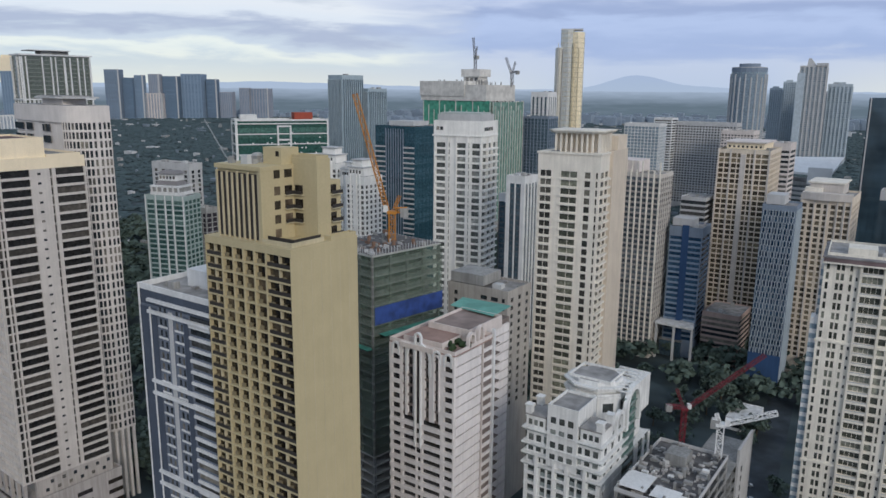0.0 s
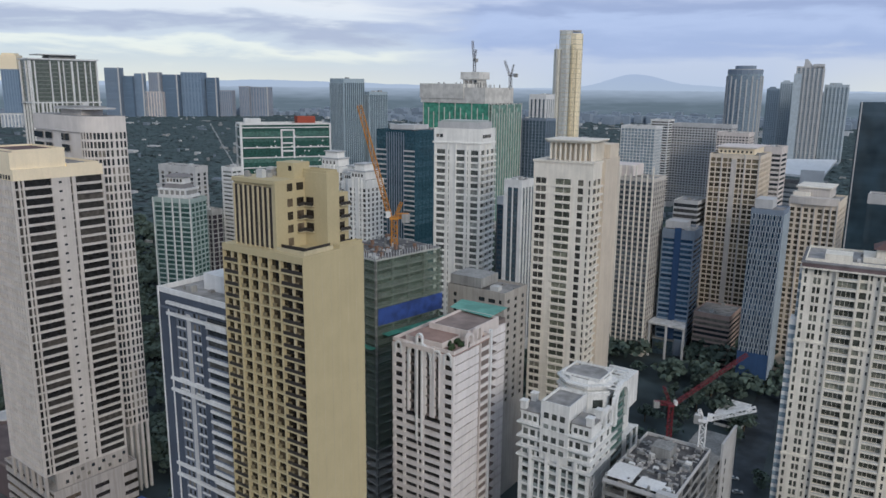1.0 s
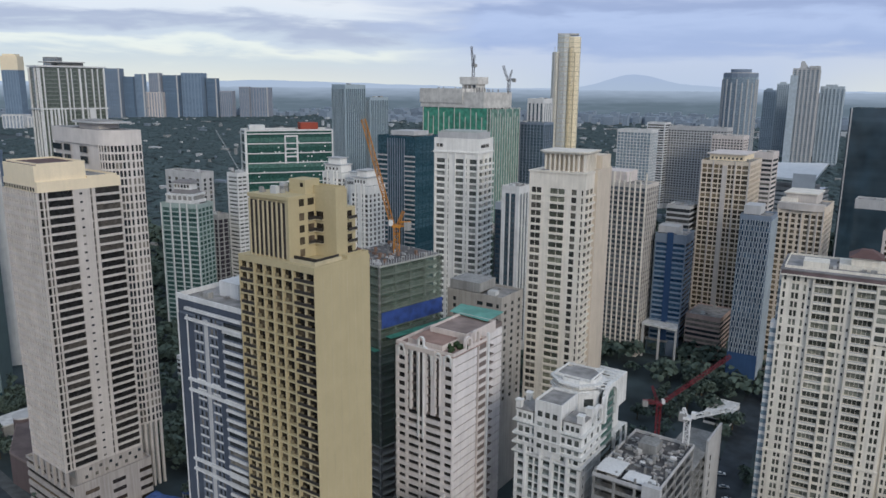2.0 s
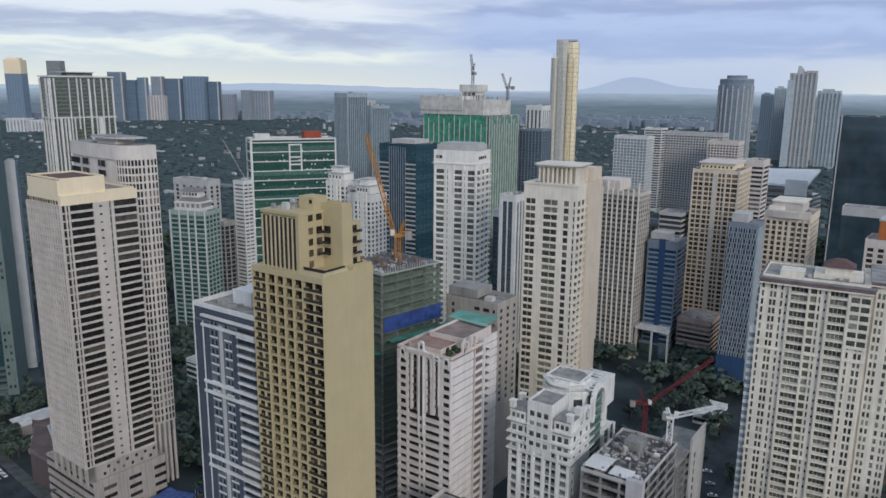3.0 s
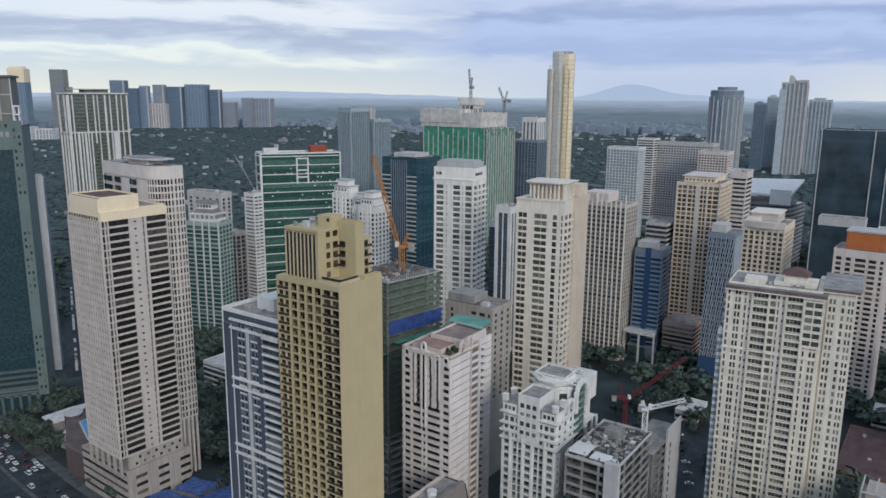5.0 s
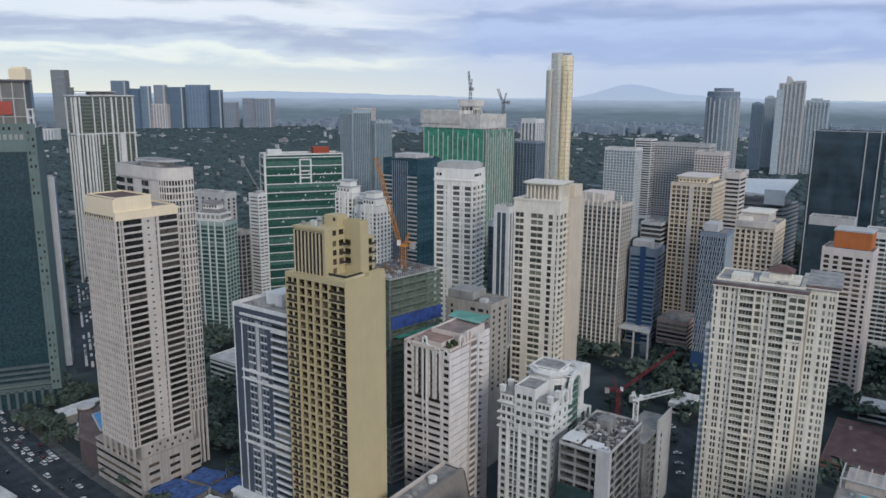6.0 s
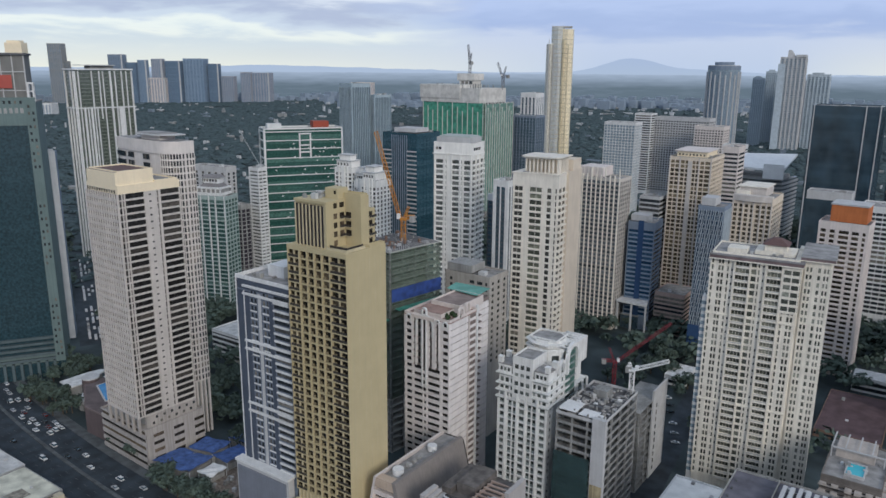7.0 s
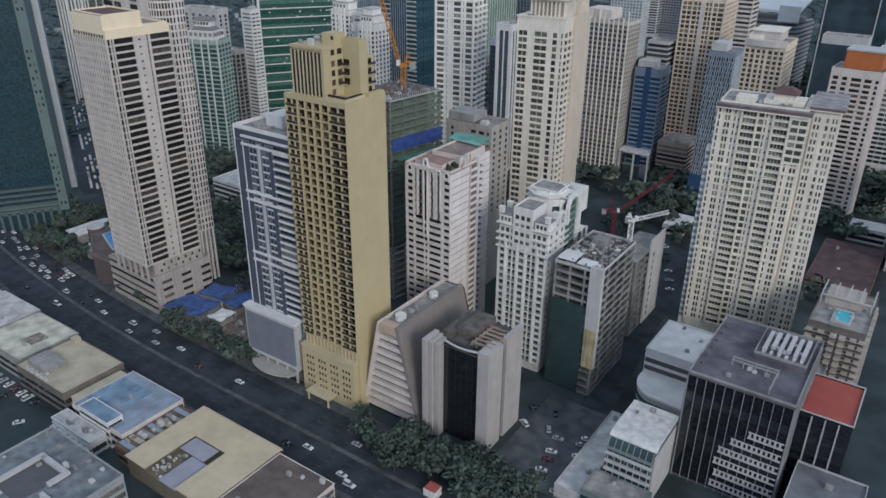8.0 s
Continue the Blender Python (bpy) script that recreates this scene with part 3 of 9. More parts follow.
def cream_tower():
    w, d = 27.5, 31.5
    cx, cy = corner(-250.2, 108.3, w, d, -2.9)
    th = thing("condominium_tower", "tall cream condominium tower with dark balcony bays", "condominium tower", cx, cy, 0, -2.9)
    z0, fh, fl = 27.0, 3.17, 34
    zt = z0 + fl * fh
    dp = 0.6
    DARKBAY = glass("balcony_bay_glass", (0.020, 0.020, 0.020), (0.10, 0.09, 0.08), share=0.45, rough=0.2)
    block(th, w, d, 27, zt, CREAM, dp)
    bpart("lobby_core", [(-w / 2 + 3.5, w / 2 - 1.2, -d / 2 + 5.5, d / 2 - dp, 0, 27)], GREY, th)
    facade(th, side("s", w, d), 0, w, z0, fl, fh, even(w, 13, 1.4, 0.3), CREAM, GLASS, sill=1.15, depth=0.5, proud=0.08, slab=0.03, mode="bands")
    bpart("wall_core", [(-w / 2 + 0.3, w / 2 - 0.3, -d / 2 + 0.5, -d / 2 + dp, 27, zt)], CREAM, th)
    ew = [(0.9, 2.1), (2.6, 3.3), (3.9, 12.9), (19.3, 20.0), (21.2, 31.0)]
    facade(th, side("e", w, d), dp, d, z0, fl, fh, ew, CREAM, DARKBAY, sill=0.5, depth=dp, proud=0.1)
    for i in range(fl):
        piece("small_window", (0, 1.1, -0.12, 0.0, 0, 0.75), GLASS, th, side("e", w, d) @ pose(15.2, 0, z0 + i * fh + 1.2))
        for p, q in ((3.9, 12.9), (21.2, 31.0)):
            piece("balcony_slab", (0, q - p, -0.5, 0.1, 0, 0.85), CREAM, th, side("e", w, d) @ pose(p, 0, z0 + i * fh))
    facade(th, side("n", w, d), 0, w, z0, fl, fh, even(w, 10, 1.35, 0.6), CREAM, GLASS, 1.15, dp, mode="rest")
    facade(th, side("w", w, d), dp, d - dp, z0, fl, fh, even(d, 10, 1.35, 0.6), CREAM, GLASS, 1.15, dp, mode="rest")
    # plain crown, low sunlight painted into its warm cream, higher over the south-west half
    bpart("crown", [(-w / 2 + 0.8, w / 2 + 0.15, -d / 2 + 0.5, d / 2 - 0.2, zt, 138.6)], CREAM_LIT, th, label="plain cream crown wall with warm sunlight in its colour")
    bpart("crown", [(-w / 2 + 2.0, w / 2 - 1.0, -d / 2 + 0.4, 3.0, 138.6, 144.3)], CREAM_LIT, th, label="plain cream crown wall with warm sunlight in its colour")
    bpart("roof", [(-w / 2 + 2.6, w / 2 - 1.6, -d / 2 + 1.0, 2.4, 144.3, 144.4)], MAROON, th)
    bpart("roof", [(-w / 2 + 0.6, w / 2 - 0.6, 3.2, d / 2 - 0.4, 138.6, 138.75)], ROOF, th)
    rim(th, w - 3, 17.2, 144.3, 0.7, 0.4, CREAM_LIT, cx=0.5, cy=-5.5)
    rim(th, w, 11, 138.6, 0.9, 0.35, CREAM_LIT, cx=0, cy=8.6, over=0.2)
    for k in range(12):
        piece("eave_window", (0, 1.0, -0.1, 0.1, 0, 1.5), GLASS, th, side("s", w, d) @ pose(1.4 + k * 2.1, 0.42, zt + 0.3))
    # rear wing: taller, its front bowed, with a grid of upright windows
    ROSE = paint("pale_rose_cream", (0.70, 0.65, 0.61), streak=0.05)
    bow = [(-45.5 + 3.0 * k, 19.0 - 2.0 * math.sin(math.pi * k / 22)) for k in range(15)]
    bow += [(-3.5 + 8.0 * math.sin(radians(10 * k)), 25.3 - 8.0 * math.cos(radians(10 * k))) for k in range(1, 9)]
    bow += [(4.6, 28.0), (4.6, 31.0), (-45.5, 31.0)]
    inner = [(-20 + (x + 20) * 0.972, 26 + (y - 26) * 0.92) for x, y in bow]
    part("rear_wing", prism_mesh("rear_wing", inner, 30, 154, ROSE), th)
    bpart("rear_base", [(-40, 0, 21, 30, 0, 30)], GREY, th)
    for k in range(6):
        piece("column", (-0.5, 0.5, -0.5, 0.5, 0, 30), ROSE, th, pose(3.8 - 0.3 * max(0, k - 2) ** 2, 30.4 - k * 2.4, 0))
    for a in range(14, len(bow) - 2):
        (xa, ya), (xb, yb) = bow[a], bow[a + 1]
        ln, ang = math.hypot(xb - xa, yb - ya), math.degrees(math.atan2(yb - ya, xb - xa))
        fr = pose(xa, ya, 0, 0, 0, ang)
        n = 2 if ln > 2.8 else 1
        facade(th, fr, 0, ln, 30, 36, 3.3, even(ln, n, 1.0), ROSE, GLASS, sill=0.85, depth=0.35, proud=0.05, mode="rest")
    for k in range(14):
        (xa, ya), (xb, yb) = bow[k], bow[k + 1]
        fr = pose(xa, ya, 0, 0, 0, math.degrees(math.atan2(yb - ya, xb - xa)))
        if k in (0, 1, 2):
            for z in (141.2, 145.4):
                piece("crown_window", (0, 2.8, -0.1, 0.3, 0, 2.4), GLASS, th, fr @ pose(0.05, 0, z))
        elif k in (4, 5, 9, 10):
            for z in (141.2, 145.4):
                for u in (0.3, 1.75):
                    piece("crown_window", (0, 0.95, -0.1, 0.3, 0, 2.6), GLASS, th, fr @ pose(u, 0, z))
    part("rear_parapet", prism_mesh("rear_parapet", bow, 148.8, 154.8, ROSE), th, label="plain bowed parapet wall")
    part("roof", prism_mesh("roof", inner, 154.8, 154.9, ROOF), th)
    bpart("plant_room", [(-24, -8, 20.5, 29, 154.9, 157.2)], ROSE, th)
    part("roof_canopy", prism_mesh("roof_canopy", [(-31, 22), (-24, 17.8), (-8, 17.8), (-1, 22), (-1, 30.5), (-31, 30.5)], 157.2, 157.8, LGREY), th)
    bpart("roof_canopy", [(-26, -6, 19.5, 29.5, 157.8, 158.2)], ROOF, th)
    # colonnade and podium
    PODM = paint("taupe_podium_paint", (0.44, 0.405, 0.375), streak=0.15)
    for k in range(6):
        piece("column", (-0.55, 0.55, -0.55, 0.55, 0, 8), PODM, th, pose(-w / 2 + 1 + k * 5.3, -d / 2 + 0.2, 19))
    bpart("lobby_wall", [(w / 2 - 1.2, w / 2 + 0.2, -d / 2 + 4, d / 2, 20, 27)], PODM, th)
    for r in range(2):
        for k in range(6):
            piece("lobby_window", (-0.02, 0.04, 0, 1.2, 0, 1.3), GLASS, th, pose(w / 2 + 0.2, -d / 2 + 7 + k * 4.1 + (r % 2) * 1.8, 21.8 + r * 2.7))
    pw, pd = 41.0, 32.0
    px, py = w / 2 + 2.5 - pw / 2, -d / 2 + 1.5 + pd / 2
    bpart("podium", [(px - pw / 2 + 0.6, px + pw / 2 - 0.6, py - pd / 2 + 0.6, py + pd / 2, 0, 20.5)], PODM, th)
    pm = pose(px, py, 0)
    for r in range(5):
        piece("podium_band", (0, pw, 0, 0.6, 0, 2.0), PODM, th, pm @ side("s", pw, pd) @ pose(0, 0, 0.4 + r * 4.0))
        piece("podium_slot", (0, pw - 1, 0.5, 0.59, 0, 2.0), GLASS_BROWN, th, pm @ side("s", pw, pd) @ pose(0.5, 0, 2.4 + r * 4.0))
    podium_wall = bpart("podium_wall", [(px + pw / 2 - 0.6, px + pw / 2, py - pd / 2 + 0.02, py + pd / 2, 0, 21.0)], PODM, th)
    for r in range(4):
        for u in (4.0, 15.0, 26.5):
            piece("podium_window", (-0.05, 0.06, 0, 5.5, 0, 1.6), GLASS_BROWN, podium_wall, pose(px + pw / 2, py - pd / 2 + u, 4.2 + r * 4.0))
    rim(th, pw, pd, 20.5, 1.0, 0.4, PODM, cx=px, cy=py, over=0.1)


cream_tower()


def blue_condo():
    w, d, h = 30.0, 30.0, 110.0
    th = thing("apartment_tower", "grey-blue apartment tower with white bands and framed windows", "apartment tower", -163.2, 127.0)
    fh, z0, fl = 3.1, 30.2, 24
    dp = 0.3
    block(th, w, d, 0, 106.5, BLUEGREY, dp)
    s = side("s", w, d)
    STRIP = paint("slate_blue_strip", (0.075, 0.092, 0.125))
    APT = paint("slate_wall", (0.15, 0.175, 0.22))
    facade(th, s, 0, w, z0, fl, fh, [(8.2, 9.6), (10.2, 11.6), (15.2, 16.6), (17.2, 18.4), (21.2, 29.6)], APT, GLASS, sill=1.2, depth=dp, span=APT, slab=0.0, proud=0.1)
    for u0, u1, mt in ((0.5, 4.4, STRIP), (5.0, 7.6, STRIP), (12.6, 14.2, LGREY), (18.9, 20.9, STRIP)):
        bpart("facade_strip", [(u0, u1, -0.28, -0.1, z0, 104.0)], mt, th, s)
    for u0, u1 in ((0.0, 0.45), (4.5, 4.9)):
        bpart("white_edge", [(u0, u1, -0.45, -0.1, z0, 110.2 if u0 == 0 else 104.0)], WHITE, th, s)
    for z in (52.5, 56.0, 79.5, 83.0, 102.6, 105.8):
        bpart("white_band", [(4.4, w + 0.3, -1.0, -0.1, z, z + 0.8)], WHITE, th, s)
    for i in range(fl):
        piece("balcony_slab", (0, 8.6, -0.5, 0.1, 0, 0.75), WHITE, th, s @ pose(21.2, 0, z0 + i * fh))
        for u in (7.9, 15.0):
            piece("white_frame", (0, 4.0, -0.22, 0.05, 0, 0.5), WHITE, th, s @ pose(u, 0, z0 + i * fh + 0.7))
    facade(th, side("e", w, d), dp, d - dp, z0, fl, fh, even(d, 6, 2.4, 0.5), BLUEGREY, GLASS, 1.2, dp, mode="rest")
    facade(th, side("n", w, d), 0, w, z0, fl, fh, even(w, 6, 2.4, 0.5), BLUEGREY, GLASS, 1.2, dp, mode="rest")
    facade(th, side("w", w, d), dp, d - dp, z0, fl, fh, even(d, 6, 2.4, 0.5), BLUEGREY, GLASS, 1.2, dp, mode="rest")
    bpart("top_wall", [(-w / 2, w / 2, -d / 2, d / 2, 104.6, 108.6)], STRIP, th)
    bpart("roof", [(-w / 2 + 0.4, w / 2 - 0.4, -d / 2 + 0.4, d / 2 - 0.4, 108.6, 108.7)], ROOF, th)
    rim(th, w, d, 108.6, 1.5, 0.5, WHITE, over=0.15)
    bpart("stair_house", [(1, 11, -2, 9, 108.7, 118.0)], WHITE, th, label="white rooftop stair house")
    bpart("stair_house", [(-6, 3, -6, 4, 108.7, 113.5)], WHITE, th, label="white rooftop stair house")
    plant(th, 24, 24, 108.7, 12, 6, 3.5)
    # podium with a large blank panel to the avenue
    bpart("podium", [(-w / 2 - 2, w / 2 - 1.2, -d / 2 - 3.5, -d / 2 - 0.3, 7, 29.4)], LGREY, th)
    bpart("billboard_panel", [(-w / 2 - 1.0, w / 2 - 2.4, -d / 2 - 3.9, -d / 2 - 3.5, 9, 27.6)], paint("blank_billboard", (0.20, 0.215, 0.25), vary=0.08, streak=0.05), th, label="blank grey billboard panel")
    bpart("podium_cap", [(-w / 2 - 2.3, w / 2 - 0.9, -d / 2 - 4.2, -d / 2, 29.4, 30.4)], WHITE, th)
    bpart("lobby", [(-w / 2, w / 2 - 2, -d / 2 - 1, 0, 0, 7)], GLASS, th)
    for k in range(5):
        bpart("lobby_column", [(-12 + k * 6 - 0.4, -12 + k * 6 + 0.4, -d / 2 - 3.4, -d / 2 - 2.6, 0, 7)], LGREY, th)
    bm = bmesh.new()
    bmesh.ops.create_cone(bm, cap_ends=True, segments=28, radius1=13, radius2=13, depth=0.6)
    part("entrance_canopy", bm_mesh("entrance_canopy", bm, paint("pale_canopy", (0.42, 0.41, 0.38))), th, pose(-1, -d / 2 - 3.0, 4.6) @ Matrix.Diagonal((1, 0.55, 1, 1)))


blue_condo()


def arch_mesh(name, width, height, t, mat, hole=0.62, seg=10):
    """An upright frame with a round-arched opening, in the plane of u and z."""
    a = width * hole / 2
    zs = height - width / 2
    inner = [(-a, 0), (-a, zs)] + [(-a * math.cos(math.pi * k / seg), zs + a * math.sin(math.pi * k / seg)) for k in range(1, seg)] + [(a, zs), (a, 0)]
    outer = [(-width / 2, 0), (-width / 2, zs)] + [(-width / 2 * math.cos(math.pi * k / seg), zs + width / 2 * math.sin(math.pi * k / seg)) for k in range(1, seg)] + [(width / 2, zs), (width / 2, 0)]
    n = len(inner)
    vs = [(x, y, z) for y in (0, t) for ring in (inner, outer) for x, z in ring]
    fs = []
    for i in range(n - 1):
        fs += [(i, i + 1, n + i + 1, n + i), (2 * n + i, 3 * n + i, 3 * n + i + 1, 2 * n + i + 1), (i, 2 * n + i, 2 * n + i + 1, i + 1), (n + i, n + i + 1, 3 * n + i + 1, 3 * n + i)]
    me = bpy.data.meshes.new(name)
    me.from_pydata(vs, [], fs)
    me.materials.append(mat)
    return me


def arch_tower():
    w, d = 23.5, 37.0
    cx, cy = corner(-110.4, 164.5, w, d, 0)
    th = thing("arcaded_tower", "pinkish-white apartment tower with tall arched bays and roof terraces", "apartment tower", cx, cy)
    fh, z0, fl = 3.1, 10.3, 25
    zt = z0 + fl * fh
    dp = 0.7
    e0 = d * 0.58
    TER = paint("terracotta_terrace", (0.36, 0.24, 0.20), vary=0.3, streak=0)
    # This dark groove taupe also paints in the shade of recesses and gaps.
    TAUPE = paint("taupe_groove_shade", (0.20, 0.165, 0.15))
    PANEL = paint("pale_pink_panel", (0.78, 0.735, 0.715))
    # Shade of the deep window recesses is painted into this near-black glass.
    SHADED_WIN = glass("shaded_window_glass", (0.018, 0.018, 0.02), (0.09, 0.08, 0.075), share=0.3)
    bpart("body", [(-w / 2 + 0.2, w / 2 - 0.35, -d / 2 + dp, -d / 2 + e0, 0, zt)], TAUPE, th)
    bpart("base", [(-w / 2, w / 2 - 0.35, -d / 2, -d / 2 + dp, 0, z0)], PANEL, th)
    bpart("body", [(-w / 2 + 4, w / 2 - 4.0, -d / 2 + e0, d / 2, 0, zt + 2)], TAUPE, th)
    s = side("s", w, d)
    facade(th, s, 0, w, z0, 18, fh, [(0.9, 3.9), (4.9, 9.6), (10.1, 11.5), (12.2, 18.6), (19.9, 22.9)], PANEL, SHADED_WIN, sill=1.25, depth=dp, proud=0.0, slab=0.35)
    facade(th, s, 0, w, z0 + 18 * fh, 7, fh, [(0.9, 3.9), (5.0, 5.9), (6.8, 8.8), (10.1, 11.5), (13.1, 14.7), (16.6, 18.2), (19.9, 22.9)], PANEL, SHADED_WIN, sill=0.6, depth=dp, proud=0.25, span=TAUPE)
    for i in range(7):
        for u, q in ((0.9, 3.0), (19.9, 3.0)):
            piece("balcony", (0, q, -0.3, 0.1, 0, 1.35), PANEL, th, s @ pose(u, 0, z0 + (18 + i) * fh))
    # tall arched ribs over the upper storeys
    part("tall_arch", arch_mesh("tall_arch", 2.5, 36, 0.9, WHITE), th, s @ pose(10.8, -0.75, 56.8))
    bpart("slit", [(10.1, 11.5, -0.02, 0.05, 54, 91)], SHADED_WIN, th, s)
    part("portal_arch", arch_mesh("portal_arch", 9.2, 9.5, 0.7, WHITE, hole=0.84), th, s @ pose(10.9, -0.6, zt - 7.5))
    for u in (17.4,):
        part("tall_arch", arch_mesh("tall_arch", 2.4, 17, 0.5, PANEL), th, s @ pose(u, -0.55, 70.3))
    for u in (2.4, 17.4, 21.4):
        part("roof_arch", arch_mesh("roof_arch", 3.0, 4.2, 0.8, WHITE), th, s @ pose(u, -0.5, zt - 3.4))
    bpart("portal_beam", [(4.4, 16.4, -0.8, 0.6, zt - 0.3, zt + 1.2)], PINKISH, th, s)
    # blank east wall with storey grooves
    es = side("e", w, d)
    for i in range(fl):
        piece("wall_panel", (0, e0 - 8.2, -0.12, 0.35, 0, fh - 0.42), PANEL, th, es @ pose(0.75, 0, z0 + i * fh + 0.2))
        piece("end_balcony", (0, 5.2, -0.1, 0.35, 0, 1.1), PANEL, th, es @ pose(e0 - 6.2, 0, z0 + i * fh))
    bpart("east_rib", [(e0 - 0.9, e0, -0.5, 0.4, 0, zt + 3)], WHITE, th, es)
    bpart("east_rib", [(e0 - 6.6, e0 - 6.2, -0.2, 0.4, 0, zt)], PINKISH, th, es)
    for i in range(fl):
        piece("gap_slab", (0, 4.6, 0.6, 3.2, 0, 0.35), TAUPE, th, es @ pose(e0, 0, z0 + i * fh))
    # separate slab behind a dark gap
    for i in range(28):
        piece("wall_panel", (-0.35, 0.35, 0, 9.6, 0, fh - 0.42), PANEL, th, pose(w / 2 - 3.6, d / 2 - 10.6, 2 + i * fh))
        piece("gable_panel", (0, 6.6, -0.2, 0.2, 0, fh - 0.3), WHITE, th, pose(w / 2 - 10.4, d / 2 - 10.8, 2 + i * fh))
    bpart("rear_slab", [(-w / 2 + 6, w / 2 - 3.9, d / 2 - 10.6, d / 2, 0, 90)], TAUPE, th)
    NETG = paint("sea_green_net", (0.16, 0.38, 0.32), vary=0.2, rough=0.9)
    part("roof_net", prism_mesh("roof_net", [(-w / 2 - 6, 0), (-w / 2 + 3, -4), (-w / 2 + 4, 3), (-w / 2 - 4, 6)], zt - 2.8, zt - 2.65, NETG), th, label="sea-green roof net")
    part("roof_net", prism_mesh("roof_net", [(-w / 2 + 1, 12), (w / 2 - 5, 10), (w / 2 - 6, d / 2 + 5), (-w / 2 - 1, d / 2 + 4)], zt + 4.1, zt + 4.25, NETG), th, label="sea-green roof net")
    for x, y, z in ((w / 2 - 7, 12.5, 4.1), (-w / 2 + 6.5, 12.5, 4.1)):
        piece("net_post", (-0.12, 0.12, -0.12, 0.12, 0, z), STEEL, th, pose(x, y, zt))
    # stepped roof terraces
    bpart("terrace", [(-w / 2, w / 2, -d / 2, -d / 2 + e0, zt, zt + 0.4)], TER, th)
    bpart("penthouse", [(-w / 2 + 3.5, w / 2 - 6, -d / 2 + 2.2, -d / 2 + e0 + 6, zt + 0.4, zt + 2.3)], PINKISH, th)
    bpart("terrace", [(-w / 2 + 3.7, w / 2 - 6.2, -d / 2 + 2.4, -d / 2 + e0 + 5.8, zt + 2.3, zt + 2.4)], TER, th)
    bpart("penthouse", [(-w / 2 + 5.5, w / 2 - 3, -d / 2 + 12, d / 2 - 6, zt + 0.4, zt + 3.4)], PINKISH, th)
    bpart("terrace", [(-w / 2 + 5.7, w / 2 - 3.2, -d / 2 + 12.2, d / 2 - 6.2, zt + 3.4, zt + 3.5)], paint("brown_roof_deck", (0.30, 0.235, 0.21), vary=0.3, streak=0), th)
    rim(th, w - 8.5, d - 18, zt + 3.4, 0.9, 0.3, PINKISH, cx=1.2, cy=3.0)
    rim(th, w, e0, zt + 0.4, 1.1, 0.3, PINKISH, cx=0, cy=-d / 2 + e0 / 2)
    part("roof_arch", arch_mesh("roof_arch", 4.0, 4.6, 1.0, PINKISH), th, es @ pose(9.0, -0.1, zt + 0.4))
    part("roof_arch", arch_mesh("roof_arch", 3.2, 5.6, 1.0, PINKISH), th, es @ pose(14.0, -0.1, zt + 0.4))
    rng = random.Random(5)
    for k in range(7):
        x, y = rng.uniform(5, 11), rng.uniform(-d / 2 + 3, -d / 2 + 10)
        bm = bmesh.new()
        bmesh.ops.create_icosphere(bm, subdivisions=2, radius=rng.uniform(0.7, 1.3))
        for v in bm.verts:
            v.co *= 1 + 0.35 * noise.noise(v.co * 2 + Vector((k, 0, 0)))
        part("planting", bm_mesh("planting", bm, HEDGE), th, pose(x, y, zt + 1.0))


arch_tower()


